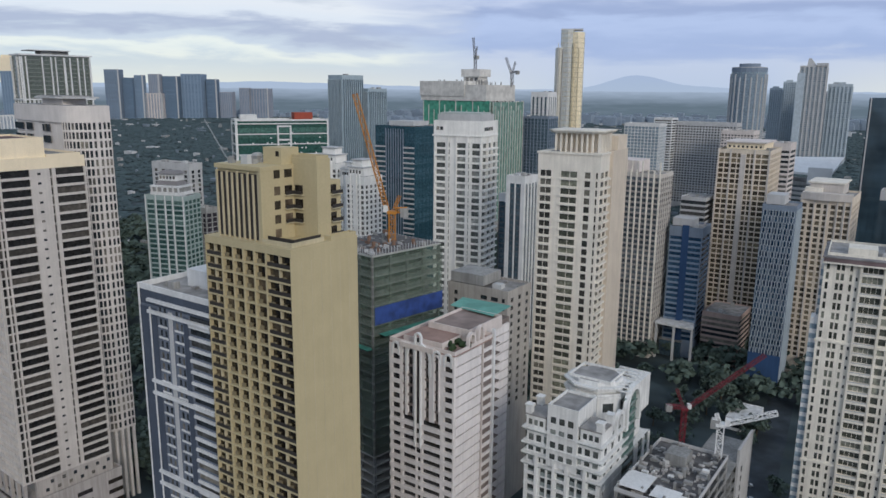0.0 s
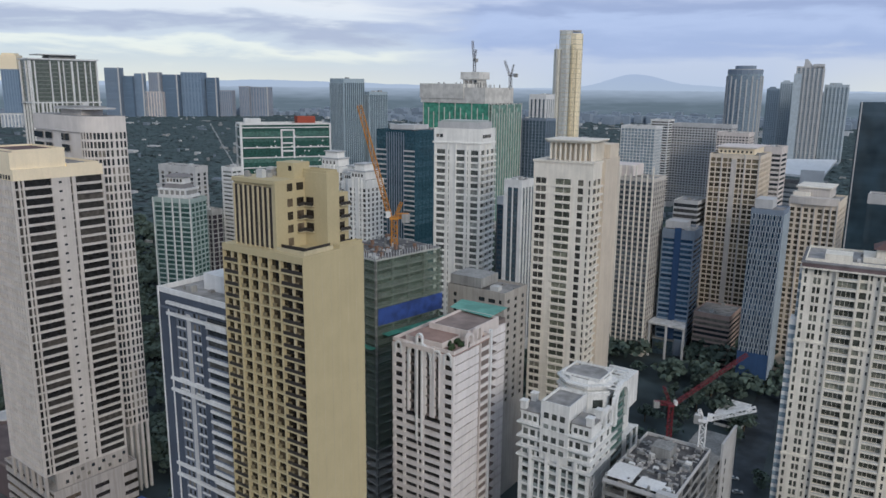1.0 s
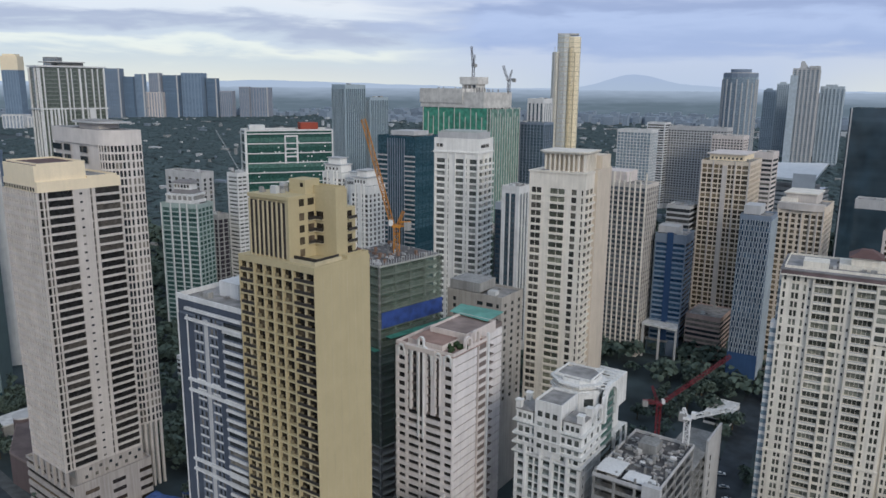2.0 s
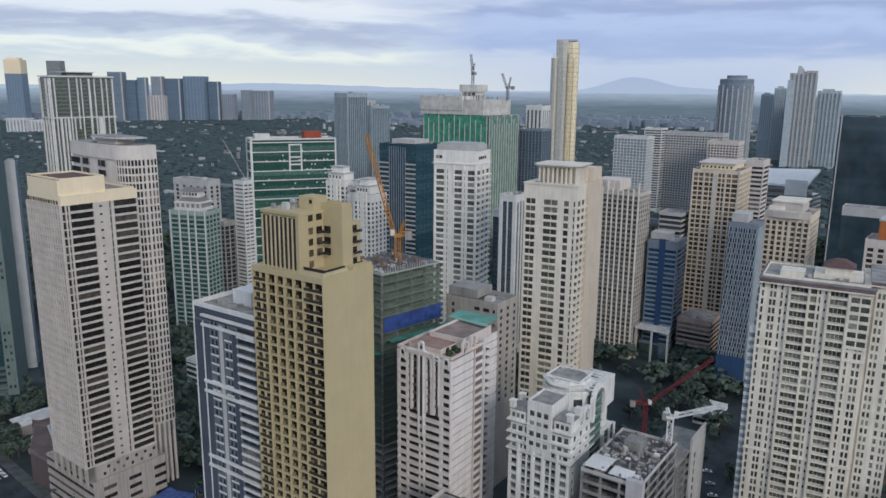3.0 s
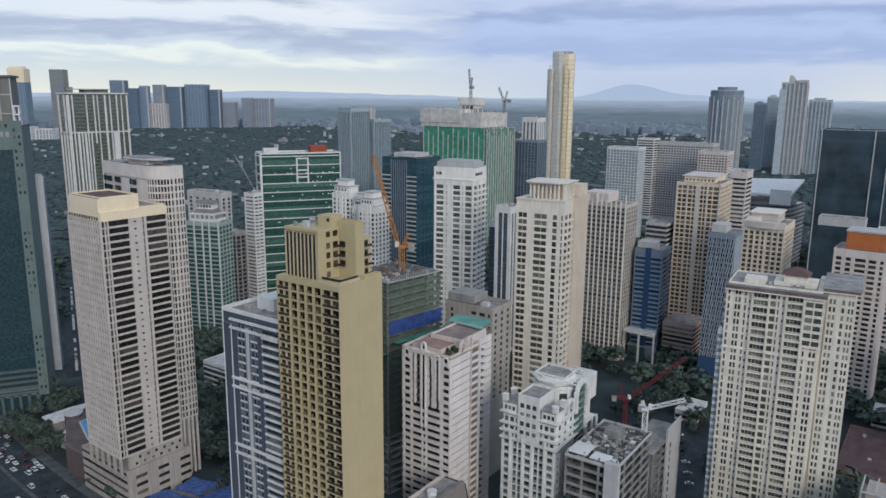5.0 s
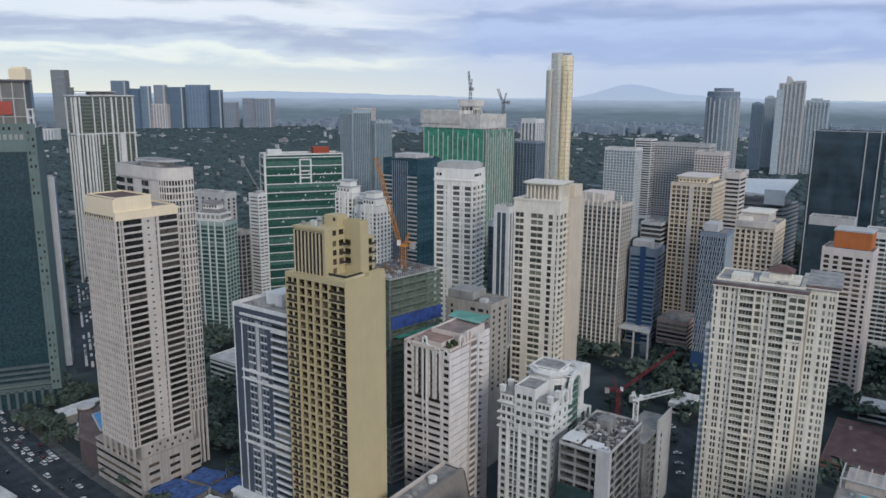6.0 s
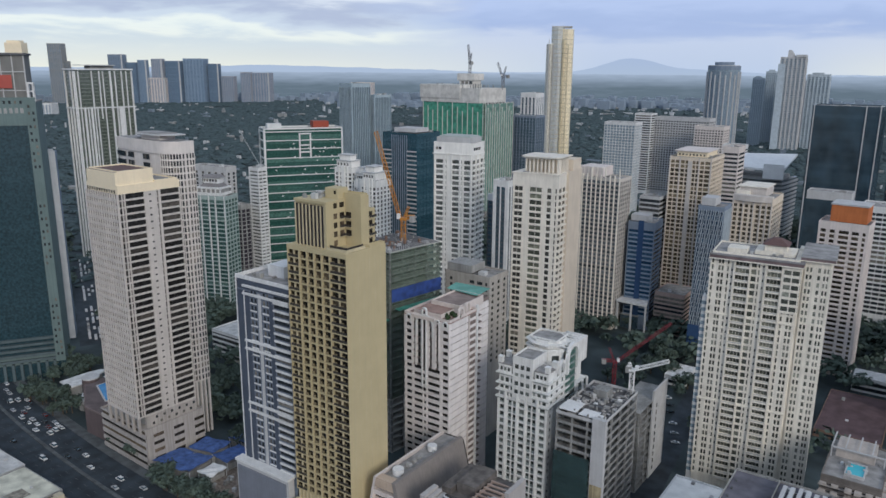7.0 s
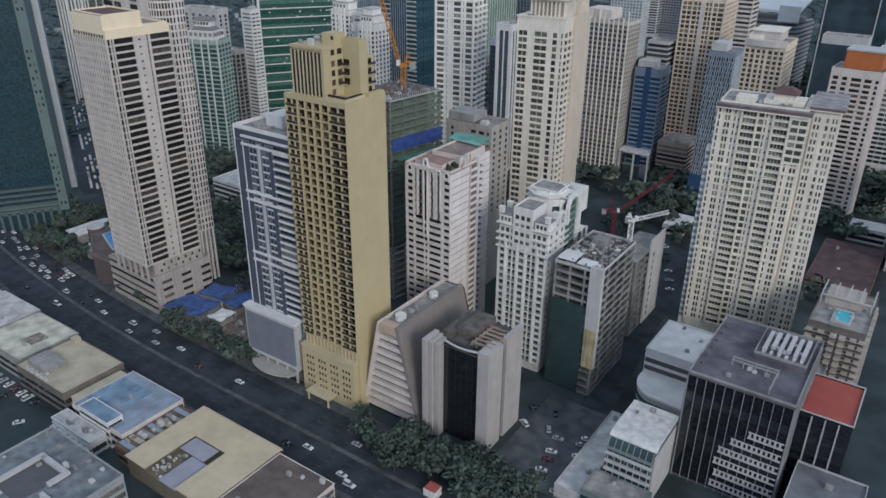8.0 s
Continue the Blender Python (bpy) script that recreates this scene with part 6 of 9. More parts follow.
def pool_building():
    SLAB = paint("dusty_pink_slab", (0.52, 0.47, 0.43), vary=0.2)
    th = low_block("pool_building", "brownish mid-rise with stacked balconies and a rooftop pool", 25, 46, 224, 260, 37, paint("dark_taupe_render", (0.19, 0.17, 0.155), vary=0.2), ROOF, fh=3.1, seed=61, plants=12)
    bpart("pool_water", [(-2.6, 3.4, -13.0, -3.0, 37.5, 37.9)], paint("pool_water", (0.07, 0.50, 0.60), rough=0.1, vary=0.1, streak=0), th, label="bright turquoise pool water")
    rim(th, 7.0, 11.0, 37, 1.3, 0.5, LGREY, "pool_edge", cx=0.4, cy=-8.0)
    bpart("penthouse", [(-8, 6, 2, 14, 37, 41)], SLAB, th)
    bpart("pergola_beam", [(-10, 10, 0.5, 1.1, 41.2, 41.7)], LGREY, th)
    for k in range(5):
        bpart("pergola_beam", [(-9.8 + k * 4.8, -9.3 + k * 4.8, 0.6, 15, 41.7, 42.1)], LGREY, th)
    for x in (-9.6, 9.4):
        bpart("pergola_post", [(x - 0.25, x + 0.25, 0.6, 1.1, 37.1, 41.2)], LGREY, th)
    for i in range(11):
        z = 2.6 + i * 3.1
        piece("floor_edge", (-11.1, 11.3, -0.9, 0.2, 0, 0.35), SLAB, th, pose(0, -18.0, z - 0.3))
        piece("floor_edge", (0, 1.0, -18.0, 18.0, 0, 0.35), SLAB, th, pose(10.5, 0, z - 0.3))
        for x, q in ((-10.6, 1.3), (-6.4, 1.3), (-1.7, 2.6), (1.6, 2.6), (5.4, 1.3), (8.6, 1.3)):
            piece("balcony", (0, 2.4, -q, 0, 0, 1.1), SLAB, th, pose(x, -18.0, z))
        for y in (-17, -12, -7, -2, 3, 8):
            piece("balcony", (0, 1.5, 0, 3.2, 0, 1.1), SLAB, th, pose(10.5, y, z))


pool_building()

# ---- shops and low roofs on the near side of the avenue ----
YELLOW = paint("yellow_beige_roof_sheet", (0.60, 0.51, 0.36), streak=0.0, vary=0.12)
BLUEROOF = paint("pale_blue_roof_sheet", (0.30, 0.36, 0.44), streak=0.0, vary=0.25)
SAND = paint("sand_roof_sheet", (0.50, 0.45, 0.34), streak=0.0, vary=0.2)


def market_hall():
    """A low hall whose sheet roof runs round a sunken court."""
    th = thing("market_hall", "low market hall with a yellow-beige roof round a court", "market hall", -139.2, 50.2)
    # Shadow on the walls is painted in by darkening their ochre.
    WALLS = paint("shaded_ochre_wall", (0.17, 0.15, 0.11))
    bpart("wall", [(-21.4, 21.4, -17.0, 17.0, 0, 7.0)], WALLS, th)
    for bx in ((-21.8, 21.8, 4.4, 17.4, 8.6, 9.0), (6.6, 21.8, -17.4, 4.4, 8.5, 8.9), (-21.8, -10.2, -17.4, 4.4, 8.5, 8.9)):
        bpart("roof_sheet", [bx], YELLOW, th)
    bpart("upper_wall", [(-21.4, 21.4, 4.8, 17.0, 7.0, 8.6), (7.0, 21.4, -17.0, 4.8, 7.0, 8.5), (-21.4, -10.6, -17.0, 4.8, 7.0, 8.5)], WALLS, th)
    LIL = paint("lilac_grey_sheet", (0.36, 0.36, 0.42), streak=0)
    bpart("court_roof", [(-2.6, 6.5, -17.4, -3.0, 7.6, 7.9)], LIL, th, label="lilac-grey sheet roof in the court")
    bpart("court_roof", [(-9.4, 3.4, -3.0, 4.0, 8.2, 8.5)], LIL, th, label="lilac-grey sheet roof in the court")
    rng = random.Random(7)
    for k in range(26):
        x, y, q = rng.uniform(-9.6, -3.2), rng.uniform(-16.4, -3.6), rng.uniform(0.5, 1.6)
        bpart("court_clutter", [(x - q / 2, x + q / 2, y - q / 3, y + q / 3, 7.0, 7.0 + rng.uniform(0.3, 1.4))], (GREY, PINKISH, LGREY, WALLS)[k % 4], th)
    for k in range(14):
        piece("roof_rib", (-0.07, 0.07, 4.5, 17.3, 0, 0.07), YELLOW, th, pose(-21.6 + k * 3.3, 0, 9.0))
    bpart("roof_gutter", [(-21.9, 21.9, 17.4, 17.8, 8.3, 9.1)], SAND, th)


market_hall()
def arcade(th, w, d, z, n, mat):
    """Small awnings and frames along the south wall of a low shop."""
    for k in range(n):
        piece("awning", (0, w / n * 0.8, -1.3, 0.2, 0, 0.25), mat, th, pose(-w / 2 + (k + 0.1) * w / n, -d / 2, z))


WHITEROOF = paint("white_roof_coat", (0.66, 0.66, 0.65), vary=0.12, streak=0)
BLUESTAIN = paint("faded_blue_roof_sheet", (0.22, 0.33, 0.44), streak=0.0, vary=0.35, size=5)
sh = low_block("shop_building", "low shop building with a faded blue metal roof", -204, -171, 38.5, 66, 9, PINKISH, BLUEROOF, seed=73, plants=2, parapet=0.3)
bpart("roof_patch", [(-16.2, -4, -8, 9, 9.12, 9.18)], BLUESTAIN, sh, label="faded blue roof sheets")
bpart("roof_patch", [(-4, 3, -2, 9.5, 9.12, 9.17)], BLUESTAIN, sh, label="faded blue roof sheets")
for k in range(10):
    piece("roof_rib", (-0.06, 0.06, -13.4, 13.4, 0, 0.1), BLUEROOF, sh, pose(-15.0 + k * 3.3, 0, 9.12))
bpart("side_roof", [(-22.3, -16.6, -11, 11.5, 8.2, 8.6)], SAND, sh, label="sand-coloured side roof")
bpart("side_wall", [(-22, -16.6, -10.8, 11.2, 0, 8.2)], PINKISH, sh)
an = low_block("shop_annexe", "white two-storey annexe with a blue roof", -197.5, -178.5, 37.6, 44.4, 11.4, WHITE, BLUESTAIN, seed=74, plants=0, parapet=0.4)
ln = low_block("shop_lean_to", "white stepped shop fronts with small awnings", -206, -180, 30.5, 37.5, 6.5, WHITE, ROOF_W, seed=86, plants=9, parapet=0.4)
arcade(ln, 26, 7, 3.4, 7, WHITE)
st = low_block("service_strip", "cluttered brown service strip between two shop roofs", -170.8, -161.4, 35, 64, 7.2, paint("brown_wall", (0.20, 0.13, 0.10)), paint("brown_roof_felt", (0.17, 0.13, 0.11), vary=0.4, streak=0), seed=75, plants=16, parapet=0.5)
for k in range(7):
    piece("skylight", (-4.2, 4.2, 0, 2.0, 0, 0.4), (BLUEROOF, SAND, GREY)[k % 3], st, pose(0, -13 + k * 4.0, 7.35))
# Brown walls are darkened to stand for the shadow along this row.
sd = low_block("shop_building", "low shop building with a sand-coloured roof", -247, -211, 39, 66.5, 10, paint("shaded_brown_wall", (0.19, 0.17, 0.15), vary=0.3), SAND, seed=76, plants=2, parapet=0.5)
bpart("roof_shed", [(-14.4, -0.4, -10.0, -1.2, 10.12, 12.6)], GREY, sd, label="dull grey rooftop shed")
bpart("roof_gate", [(-15.8, -12.4, 10, 13, 10.12, 12.4)], SAND, sd)
for k in range(10):
    piece("roof_unit", (-0.7, 0.7, -0.5, 0.5, 0, 0.9), LGREY, sd, pose(-12 + k * 1.7, -11.6 - (k % 2) * 0.8, 10.12))
lt = low_block("shop_building", "low building with a large stained cream roof", -281, -248, 41, 68.5, 10.5, GREY, paint("stained_cream_roof", (0.60, 0.59, 0.49), vary=0.35, streak=0, size=6), seed=78, plants=2, parapet=0.5)
bpart("roof_stain", [(1, 9, -4, 4, 10.62, 10.64)], paint("damp_stain", (0.30, 0.28, 0.23), vary=0.5, streak=0, size=2), lt, label="dark damp stain on the white roof")
low_block("shop_building", "low building with a greyish white flat roof", -316, -283, 40, 70, 10, LGREY, ROOF_W, seed=87, plants=6, parapet=0.5)
low_block("shop_building", "low building with a grey flat roof", -352, -318, 38, 70, 9, GREY, ROOF_W, seed=79, plants=6, parapet=0.5)
go = low_block("grey_office", "low grey office with ribbon windows and roof ducts", -191, -147, -15, 24, 13, paint("blue_grey_concrete", (0.34, 0.36, 0.38)), paint("blue_grey_roof", (0.22, 0.24, 0.26), vary=0.4, streak=0, size=4), seed=80, plants=16, parapet=1.0)
bpart("duct", [(-10.0, 7.0, 7.8, 9.6, 13.4, 14.6), (-10.0, -8.2, -9.0, 7.8, 13.4, 14.6), (5.2, 7.0, 2.0, 7.8, 13.4, 14.6)], LGREY, go, label="pale U-shaped roof duct")
bpart("duct", [(8.0, 19.0, -2.0, -0.6, 13.4, 14.4)], LGREY, go)
bpart("duct_well", [(-8.2, 5.0, -8.0, 7.6, 13.12, 13.2)], DGREY, go)
low_block("shop_building", "low building with a dull brown roof", -116.6, -90, 38, 66, 8.6, PINKISH, paint("brown_sheet_roof", (0.16, 0.13, 0.12), streak=0, vary=0.3), seed=81, plants=4, parapet=0.4)
low_block("shop_building", "low building with a patched grey roof", -89, -40, 20, 60, 8, GREY, ROOF, seed=82, plants=8, parapet=0.4)
low_block("brown_court", "low maroon-brown roofed court behind the residence", 8, 40, 338, 400, 4, paint("brown_wall", (0.20, 0.13, 0.10)), paint("maroon_court_roof", (0.115, 0.075, 0.08), vary=0.3, streak=0), seed=96, plants=2, parapet=0.4)
low_block("kiosk", "small roadside kiosk with a red roof", -67.5, -62.5, 86.5, 91.0, 3.4, WHITE, REDROOF, seed=88, plants=0, parapet=0, bands=False)
low_block("white_canopy", "white station canopy over a raised platform", 17, 38, 416, 431, 9, WHITE, WHITEROOF, seed=97, plants=0, parapet=0.4)
low_block("white_canopy", "small white pavilion beside the trees", -80, -67, 358, 380, 6, WHITE, WHITEROOF, seed=98, plants=3, parapet=0.4)
low_block("ramp_block", "long low pale ramp along the side street", -30, -20, 113, 163, 5, LGREY, ROOF_W, seed=91, plants=3, parapet=0.9, bands=False)
low_block("white_annexe", "small white building with a round-edged flat roof", -352, -334, 156, 182, 14, WHITE, paint("white_roof_coat", (0.66, 0.66, 0.65)), seed=83, plants=2)
low_block("white_annexe", "white low podium wrapped round a court", -345, -312, 225, 262, 18, WHITE, ROOF_W, seed=84, plants=3)
def pool_deck():
    """The brown podium west of the hotel, with a round stair head at its tip and a pool on its deck."""
    th = thing("pool_deck", "brown podium block with a blue pool on its roof", "building", -312, 128)
    WALL = paint("brown_podium_wall", (0.13, 0.10, 0.10))
    ring = [(2.5, -13.5), (23, -13.5), (23, 13), (-22, 15), (-29, 5)]
    part("wall", prism_mesh("wall", ring, 0, 14.2, WALL), th)
    part("parapet", prism_mesh("parapet", [(x * 1.015, y * 1.015) for x, y in ring], 14.2, 15.0, paint("brown_parapet", (0.20, 0.16, 0.15))), th)
    part("deck", prism_mesh("deck", [(x * 0.97, y * 0.97) for x, y in ring], 15.0, 15.1, paint("brown_deck", (0.15, 0.12, 0.12), vary=0.3, streak=0)), th)
    part("pool_edge", prism_mesh("pool_edge", [(-16, 4.0), (7.0, -4.6), (9.0, 0.5), (1.5, 7.5), (-16, 11.2)], 15.1, 15.5, LGREY), th)
    part("pool_water", prism_mesh("pool_water", [(-15, 4.6), (6.5, -3.6), (8.0, 0.4), (1.2, 6.7), (-15, 10.3)], 15.5, 15.6, paint("pool_tiles", (0.06, 0.30, 0.62), vary=0.2, streak=0, rough=0.15)), th, label="bright blue pool water")
    disc = [(-26.5 + 4.6 * math.cos(math.pi * k / 10), 7 + 4.6 * math.sin(math.pi * k / 10)) for k in range(20)]
    part("stair_head", prism_mesh("stair_head", disc, 0, 16.6, WALL), th)
    part("stair_roof", prism_mesh("stair_roof", [(-26.5 + (x + 26.5) * 1.06, 7 + (y - 7) * 1.06) for x, y in disc], 16.6, 17.3, LGREY), th, label="round pale roof disc")
    for k in range(5):
        piece("parasol", (-1.3, 1.3, -1.3, 1.3, 2.0, 2.3), WHITE, th, pose(-19 + 4.6 * k, 12.4 - 0.2 * k, 15.1))
        piece("parasol_pole", (-0.08, 0.08, -0.08, 0.08, 0, 2.0), STEEL, th, pose(-19 + 4.6 * k, 12.4 - 0.2 * k, 15.1))


pool_deck()


def garden_canopy(label, x, y, ring, z):
    th = thing("white_canopy", label, "canopy", x, y)
    part("roof", prism_mesh("roof", ring, z, z + 0.7, WHITEROOF), th)
    part("wall", prism_mesh("wall", [(px * 0.8, py * 0.8) for px, py in ring], 0, z, GREY), th)


garden_canopy("angular white forecourt roof beside the garden", -363, 141, [(-7, -8), (6, -9.5), (7, -2), (1, 1), (2, 9), (-1, 19), (-5, 17), (-7, 9)], 6)
garden_canopy("white wedge-shaped garden roof beside the podium", -340, 129.5, [(-6, 4), (3, -4), (8, -3.5), (2, 3), (-3, 6)], 5)
TARP = paint("blue_tarpaulin_roof", (0.075, 0.135, 0.34), vary=0.4, streak=0, size=2.5)
rng = random.Random(23)
for k, (x, y, w, d, z) in enumerate(((-236, 124, 13, 15, 5.5), (-223, 125, 12, 16, 6.2), (-229, 140, 16, 13, 6.8), (-214, 142, 13, 15, 6.0), (-221, 157, 14, 13, 7.0), (-208, 158, 11, 12, 6.4), (-211, 127, 10, 10, 5.0))):
    th = thing("tarpaulin_shed", "low site shed under a sagging blue tarpaulin", "shed", x - 6, y - 4, 0, rng.uniform(-9, 9), "site sheds")
    bm = bmesh.new()
    bmesh.ops.create_grid(bm, x_segments=7, y_segments=7, size=0.5)
    for v in bm.verts:
        v.co = Vector((v.co.x * w, v.co.y * d, z + 0.9 * noise.noise(Vector((v.co.x * 3 + k * 7, v.co.y * 3, 0))) + 0.05 * w * v.co.x))
    bmesh.ops.solidify(bm, geom=bm.faces[:], thickness=0.12)
    part("tarpaulin", bm_mesh("tarpaulin", bm, TARP if k != 6 else WHITE), th)
    for px in (-w / 2 + 0.5, w / 2 - 0.5):
        for py in (-d / 2 + 0.5, d / 2 - 0.5):
            bpart("post", [(px - 0.15, px + 0.15, py - 0.15, py + 0.15, 0, z - 0.6)], STEEL, th)
    bpart("shed_wall", [(-w / 2 + 1, w / 2 - 1, -d / 2 + 1, d / 2 - 1, 0, z - 1.4)], GREY, th)
low_block("rubble_yard", "building yard with heaps of planks and rubble", -219, -194, 112, 141, 1.2, GREY, paint("rubble", (0.26, 0.21, 0.17), vary=0.5, streak=0, size=1.5), seed=93, plants=26, parapet=0, bands=False)





# ---- towers of the second row ----
# Several window tones in this row are lightened to stand for haze.
def white_residence():
    w, d = 25.0, 18.0
    th = tower("white_residence", "slender white residential tower with wraparound balconies", -183.2, 293.4, w, d, 147.5, WARMWHITE, glass("grey_green_window", (0.10, 0.11, 0.105), (0.34, 0.35, 0.33), 0.6),
               south=[(0.05, 0.24), (0.29, 0.33), (0.48, 0.66), (0.695, 0.735), (0.79, 0.95)], east=[(0.04, 0.31), (0.35, 0.62), (0.66, 0.96)], mode="bands", fh=3.2, base=38, crown=8, sill=0.95, depth=0.6, slab=0.12, seed=11, rot=9.0)
    e, s = side("e", w, d), side("s", w, d)
    for i in range(31):
        piece("balcony", (0, 17.4, -1.1, -0.1, 0, 0.8), WARMWHITE, th, e @ pose(0.3, 0, 38 + i * 3.2))
        piece("balcony", (0, 4.6, -0.8, -0.1, 0, 0.6), WARMWHITE, th, s @ pose(1.3, 0, 38 + i * 3.2))
    for u in (0.2, 7.0, 11.4, 17.2, 24.0):
        bpart("pilaster", [(u, u + 0.8, -0.55, 0.1, 38, 140)], WARMWHITE, th, s)
    for u in (5.7, 11.2):
        bpart("pilaster", [(u, u + 0.5, -0.6, 0.1, 38, 140)], WARMWHITE, th, e)
    bpart("crown", [(-11.2, 11.2, -7.8, 7.8, 147.4, 150.4)], LGREY, th)
    bpart("crown_roof", [(-10.0, 10.0, -7.0, 7.0, 150.4, 151.2)], paint("pale_green_roof", (0.42, 0.46, 0.44), streak=0), th)
    bpart("roof_edge", [(-w / 2 - 0.6, w / 2 + 0.6, -d / 2 - 0.6, -d / 2 + 0.2, 140.2, 140.9), (w / 2 - 0.2, w / 2 + 0.6, -d / 2 + 0.2, d / 2, 140.2, 140.9)], WARMWHITE, th)
    for k in range(4):
        piece("crown_window", (-0.05, 0.12, 0, 2.0, 0, 1.6), GLASS, th, pose(w / 2 + 0.1, -7.0 + k * 2.6, 143.0))
    for x in (-11.2, -9.2):
        piece("crown_window", (0, 1.5, -0.12, 0.05, 0, 1.6), GLASS, th, pose(x, -d / 2 - 0.1, 143.0))


white_residence()


def cream_residence():
    w, d = 25.0, 31.0
    OLIVE = glass("olive_glass", (0.075, 0.082, 0.066), (0.25, 0.26, 0.20), 0.6)
    WIN = glass("hazed_dark_window", (0.05, 0.05, 0.046), (0.20, 0.19, 0.16), 0.4)
    th = tower("cream_residence", "tall cream residential tower with a flat canopy on columns", -111.4, 262.2, w, d, 138, IVORY, WIN,
               south=[(0.04, 0.22), (0.38, 0.64), (0.76, 0.85), (0.935, 0.965)], east=[(0.03, 0.17), (0.20, 0.33)], mode="windows", fh=3.3, base=6, crown=5, sill=0.95, depth=0.35, slab=0.1, seed=12, rot=5.5, spanes={1: OLIVE})
    e, s = side("e", w, d), side("s", w, d)
    for i in range(38):
        z = 6.0 + i * 3.3
        piece("balcony", (0, 10.2, -1.0, 0.1, 0, 0.8), IVORY, th, e @ pose(0.5, 0, z))
        piece("window_ledge", (0, 5.2, -0.55, 0.1, 0, 0.65), IVORY, th, s @ pose(0.8, 0, z))
        piece("window_ledge", (0, 7.2, -0.7, 0.1, 0, 0.75), IVORY, th, s @ pose(9.2, 0, z))
    for u in (3.2, 13.0):
        bpart("mullion", [(u - 0.07, u + 0.07, 0.05, 0.28, 6, 132)], IVORY, th, s)
    bpart("blank_wall", [(11.2, d, -1.4, 0.3, 6, 139)], paint("sandy_blank_wall", (0.66, 0.575, 0.47), vary=0.06), th, e, label="blank rendered side wall")
    bpart("cornice", [(-w / 2 - 0.5, w / 2 + 0.5, -d / 2 - 0.5, d / 2 - 16, 137.9, 138.6)], IVORY, th)
    for k in range(8):
        piece("crown_post", (-0.3, 0.3, -0.5, 0.5, 0, 8.0), IVORY, th, pose(-6.6 + k * 2.1, -12.6, 138))
        piece("crown_post", (-0.5, 0.5, -0.3, 0.3, 0, 8.0), IVORY, th, pose(10.6, -12 + k * 1.9, 138))
    bpart("crown_room", [(-7, 9, -10.4, 3, 137, 145.8)], paint("sandy_blank_wall", (0.66, 0.575, 0.47)), th)
    ring = [(-9.4, -12.6), (-7.2, -14.8), (9.0, -14.8), (12.4, -12.4), (12.4, 4.0), (-9.4, 4.0)]
    part("canopy", prism_mesh("canopy", [(x * 0.92, y * 0.94) for x, y in ring], 145.7, 146.5, paint("pale_cream_canopy", (0.74, 0.71, 0.64)), ring), th, label="pale cream flat roof canopy")
    part("canopy_rim", prism_mesh("canopy_rim", ring, 146.5, 147.0, IVORY), th)
    part("roof_cap", prism_mesh("roof_cap", [(6, 2), (13.6, 2), (13.6, 14), (6, 14)], 139, 144.6, BEIGE), th)


cream_residence()

fin = tower("finned_tower", "beige tower with close pale vertical fins", -145, 431, 33, 22, 114, paint("pale_taupe_panel", (0.60, 0.56, 0.51)), glass("slate_window", (0.07, 0.085, 0.10), (0.20, 0.22, 0.24), 0.6), south=9, east=6, win=0.8, fh=3.2, base=6, crown=1.5, sill=1.2, depth=0.5, proud=0.1, seed=13, mode="rest", span=paint("taupe_spandrel", (0.40, 0.375, 0.345)))
for k in range(10):
    piece("fin", (-0.35, 0.35, -0.8, 0.2, 0, 110 if k % 3 else 115), IVORY, fin, side("s", 33, 22) @ pose(0.5 + k * 3.55, 0, 6))
bpart("upper_block", [(-16.4, 2, -9, 10, 114, 121)], PINKISH, fin)
for k in range(6):
    piece("fin", (-0.3, 0.3, -0.4, 0.2, 0, 7), IVORY, fin, pose(-16 + k * 3.5, -9, 114))

beige = tower("beige_residence", "tall beige residential tower with a stepped crown", -97.1, 486, 31, 40, 127, BEIGE, glass("warm_window", (0.075, 0.062, 0.045), (0.27, 0.22, 0.15), 0.5), mode="bands",
              south=[(0.035, 0.125), (0.145, 0.235), (0.275, 0.365), (0.385, 0.445), (0.555, 0.62), (0.64, 0.705), (0.735, 0.825), (0.845, 0.965)], east=9, win=0.72, fh=3.25, base=14, crown=2.5, sill=0.85, depth=0.5, slab=0.18, rot=2.2, seed=14)
bpart("centre_bay", [(13.9, 17.1, -0.7, 0.3, 14, 124)], CREAM, beige, side("s", 31, 40))
for u in (0.1, 7.6, 21.6, 30.2):
    bpart("rib", [(u, u + 0.8, -0.7, 0.1, 14, 127)], CREAM, beige, side("s", 31, 40))
# The crown's warm cream has golden low light painted in.
bpart("crown", [(-11, 11, -17, 15, 127, 131)], CREAM_LIT, beige)
bpart("crown_roof", [(-12.5, 12.5, -18.5, 16, 131, 131.8)], PINKISH, beige)
for k in range(8):
    piece("crown_window", (0, 1.2, -0.1, 0.1, 0, 1.3), GLASS, beige, pose(-9.8 + k * 2.6, -17.02, 128))

blu = tower("blue_office", "mid-rise blue office with pale spandrel bands", -122.5, 446, 19.5, 22, 82, BLUEGREY, GLASS_BLUE, south=1, east=1, win=0.94, fh=3.3, base=10, crown=3, sill=1.25, depth=0.3, rot=4, seed=15, mode="rest", span=paint("pale_blue_spandrel", (0.24, 0.31, 0.40)))
bpart("centre_strip", [(7.6, 11.6, -0.5, 0.2, 10, 83)], BLUEPAINT, blu, side("s", 19.5, 22), label="deep blue glazed centre strip")
bpart("roof_house", [(-9, 4, -8, 3, 82, 86.5)], LGREY, blu)
low_block("white_band_block", "pale office with dark ribbon windows", -147, -131, 478, 500, 95, LGREY, ROOF, fh=3.6, seed=16)

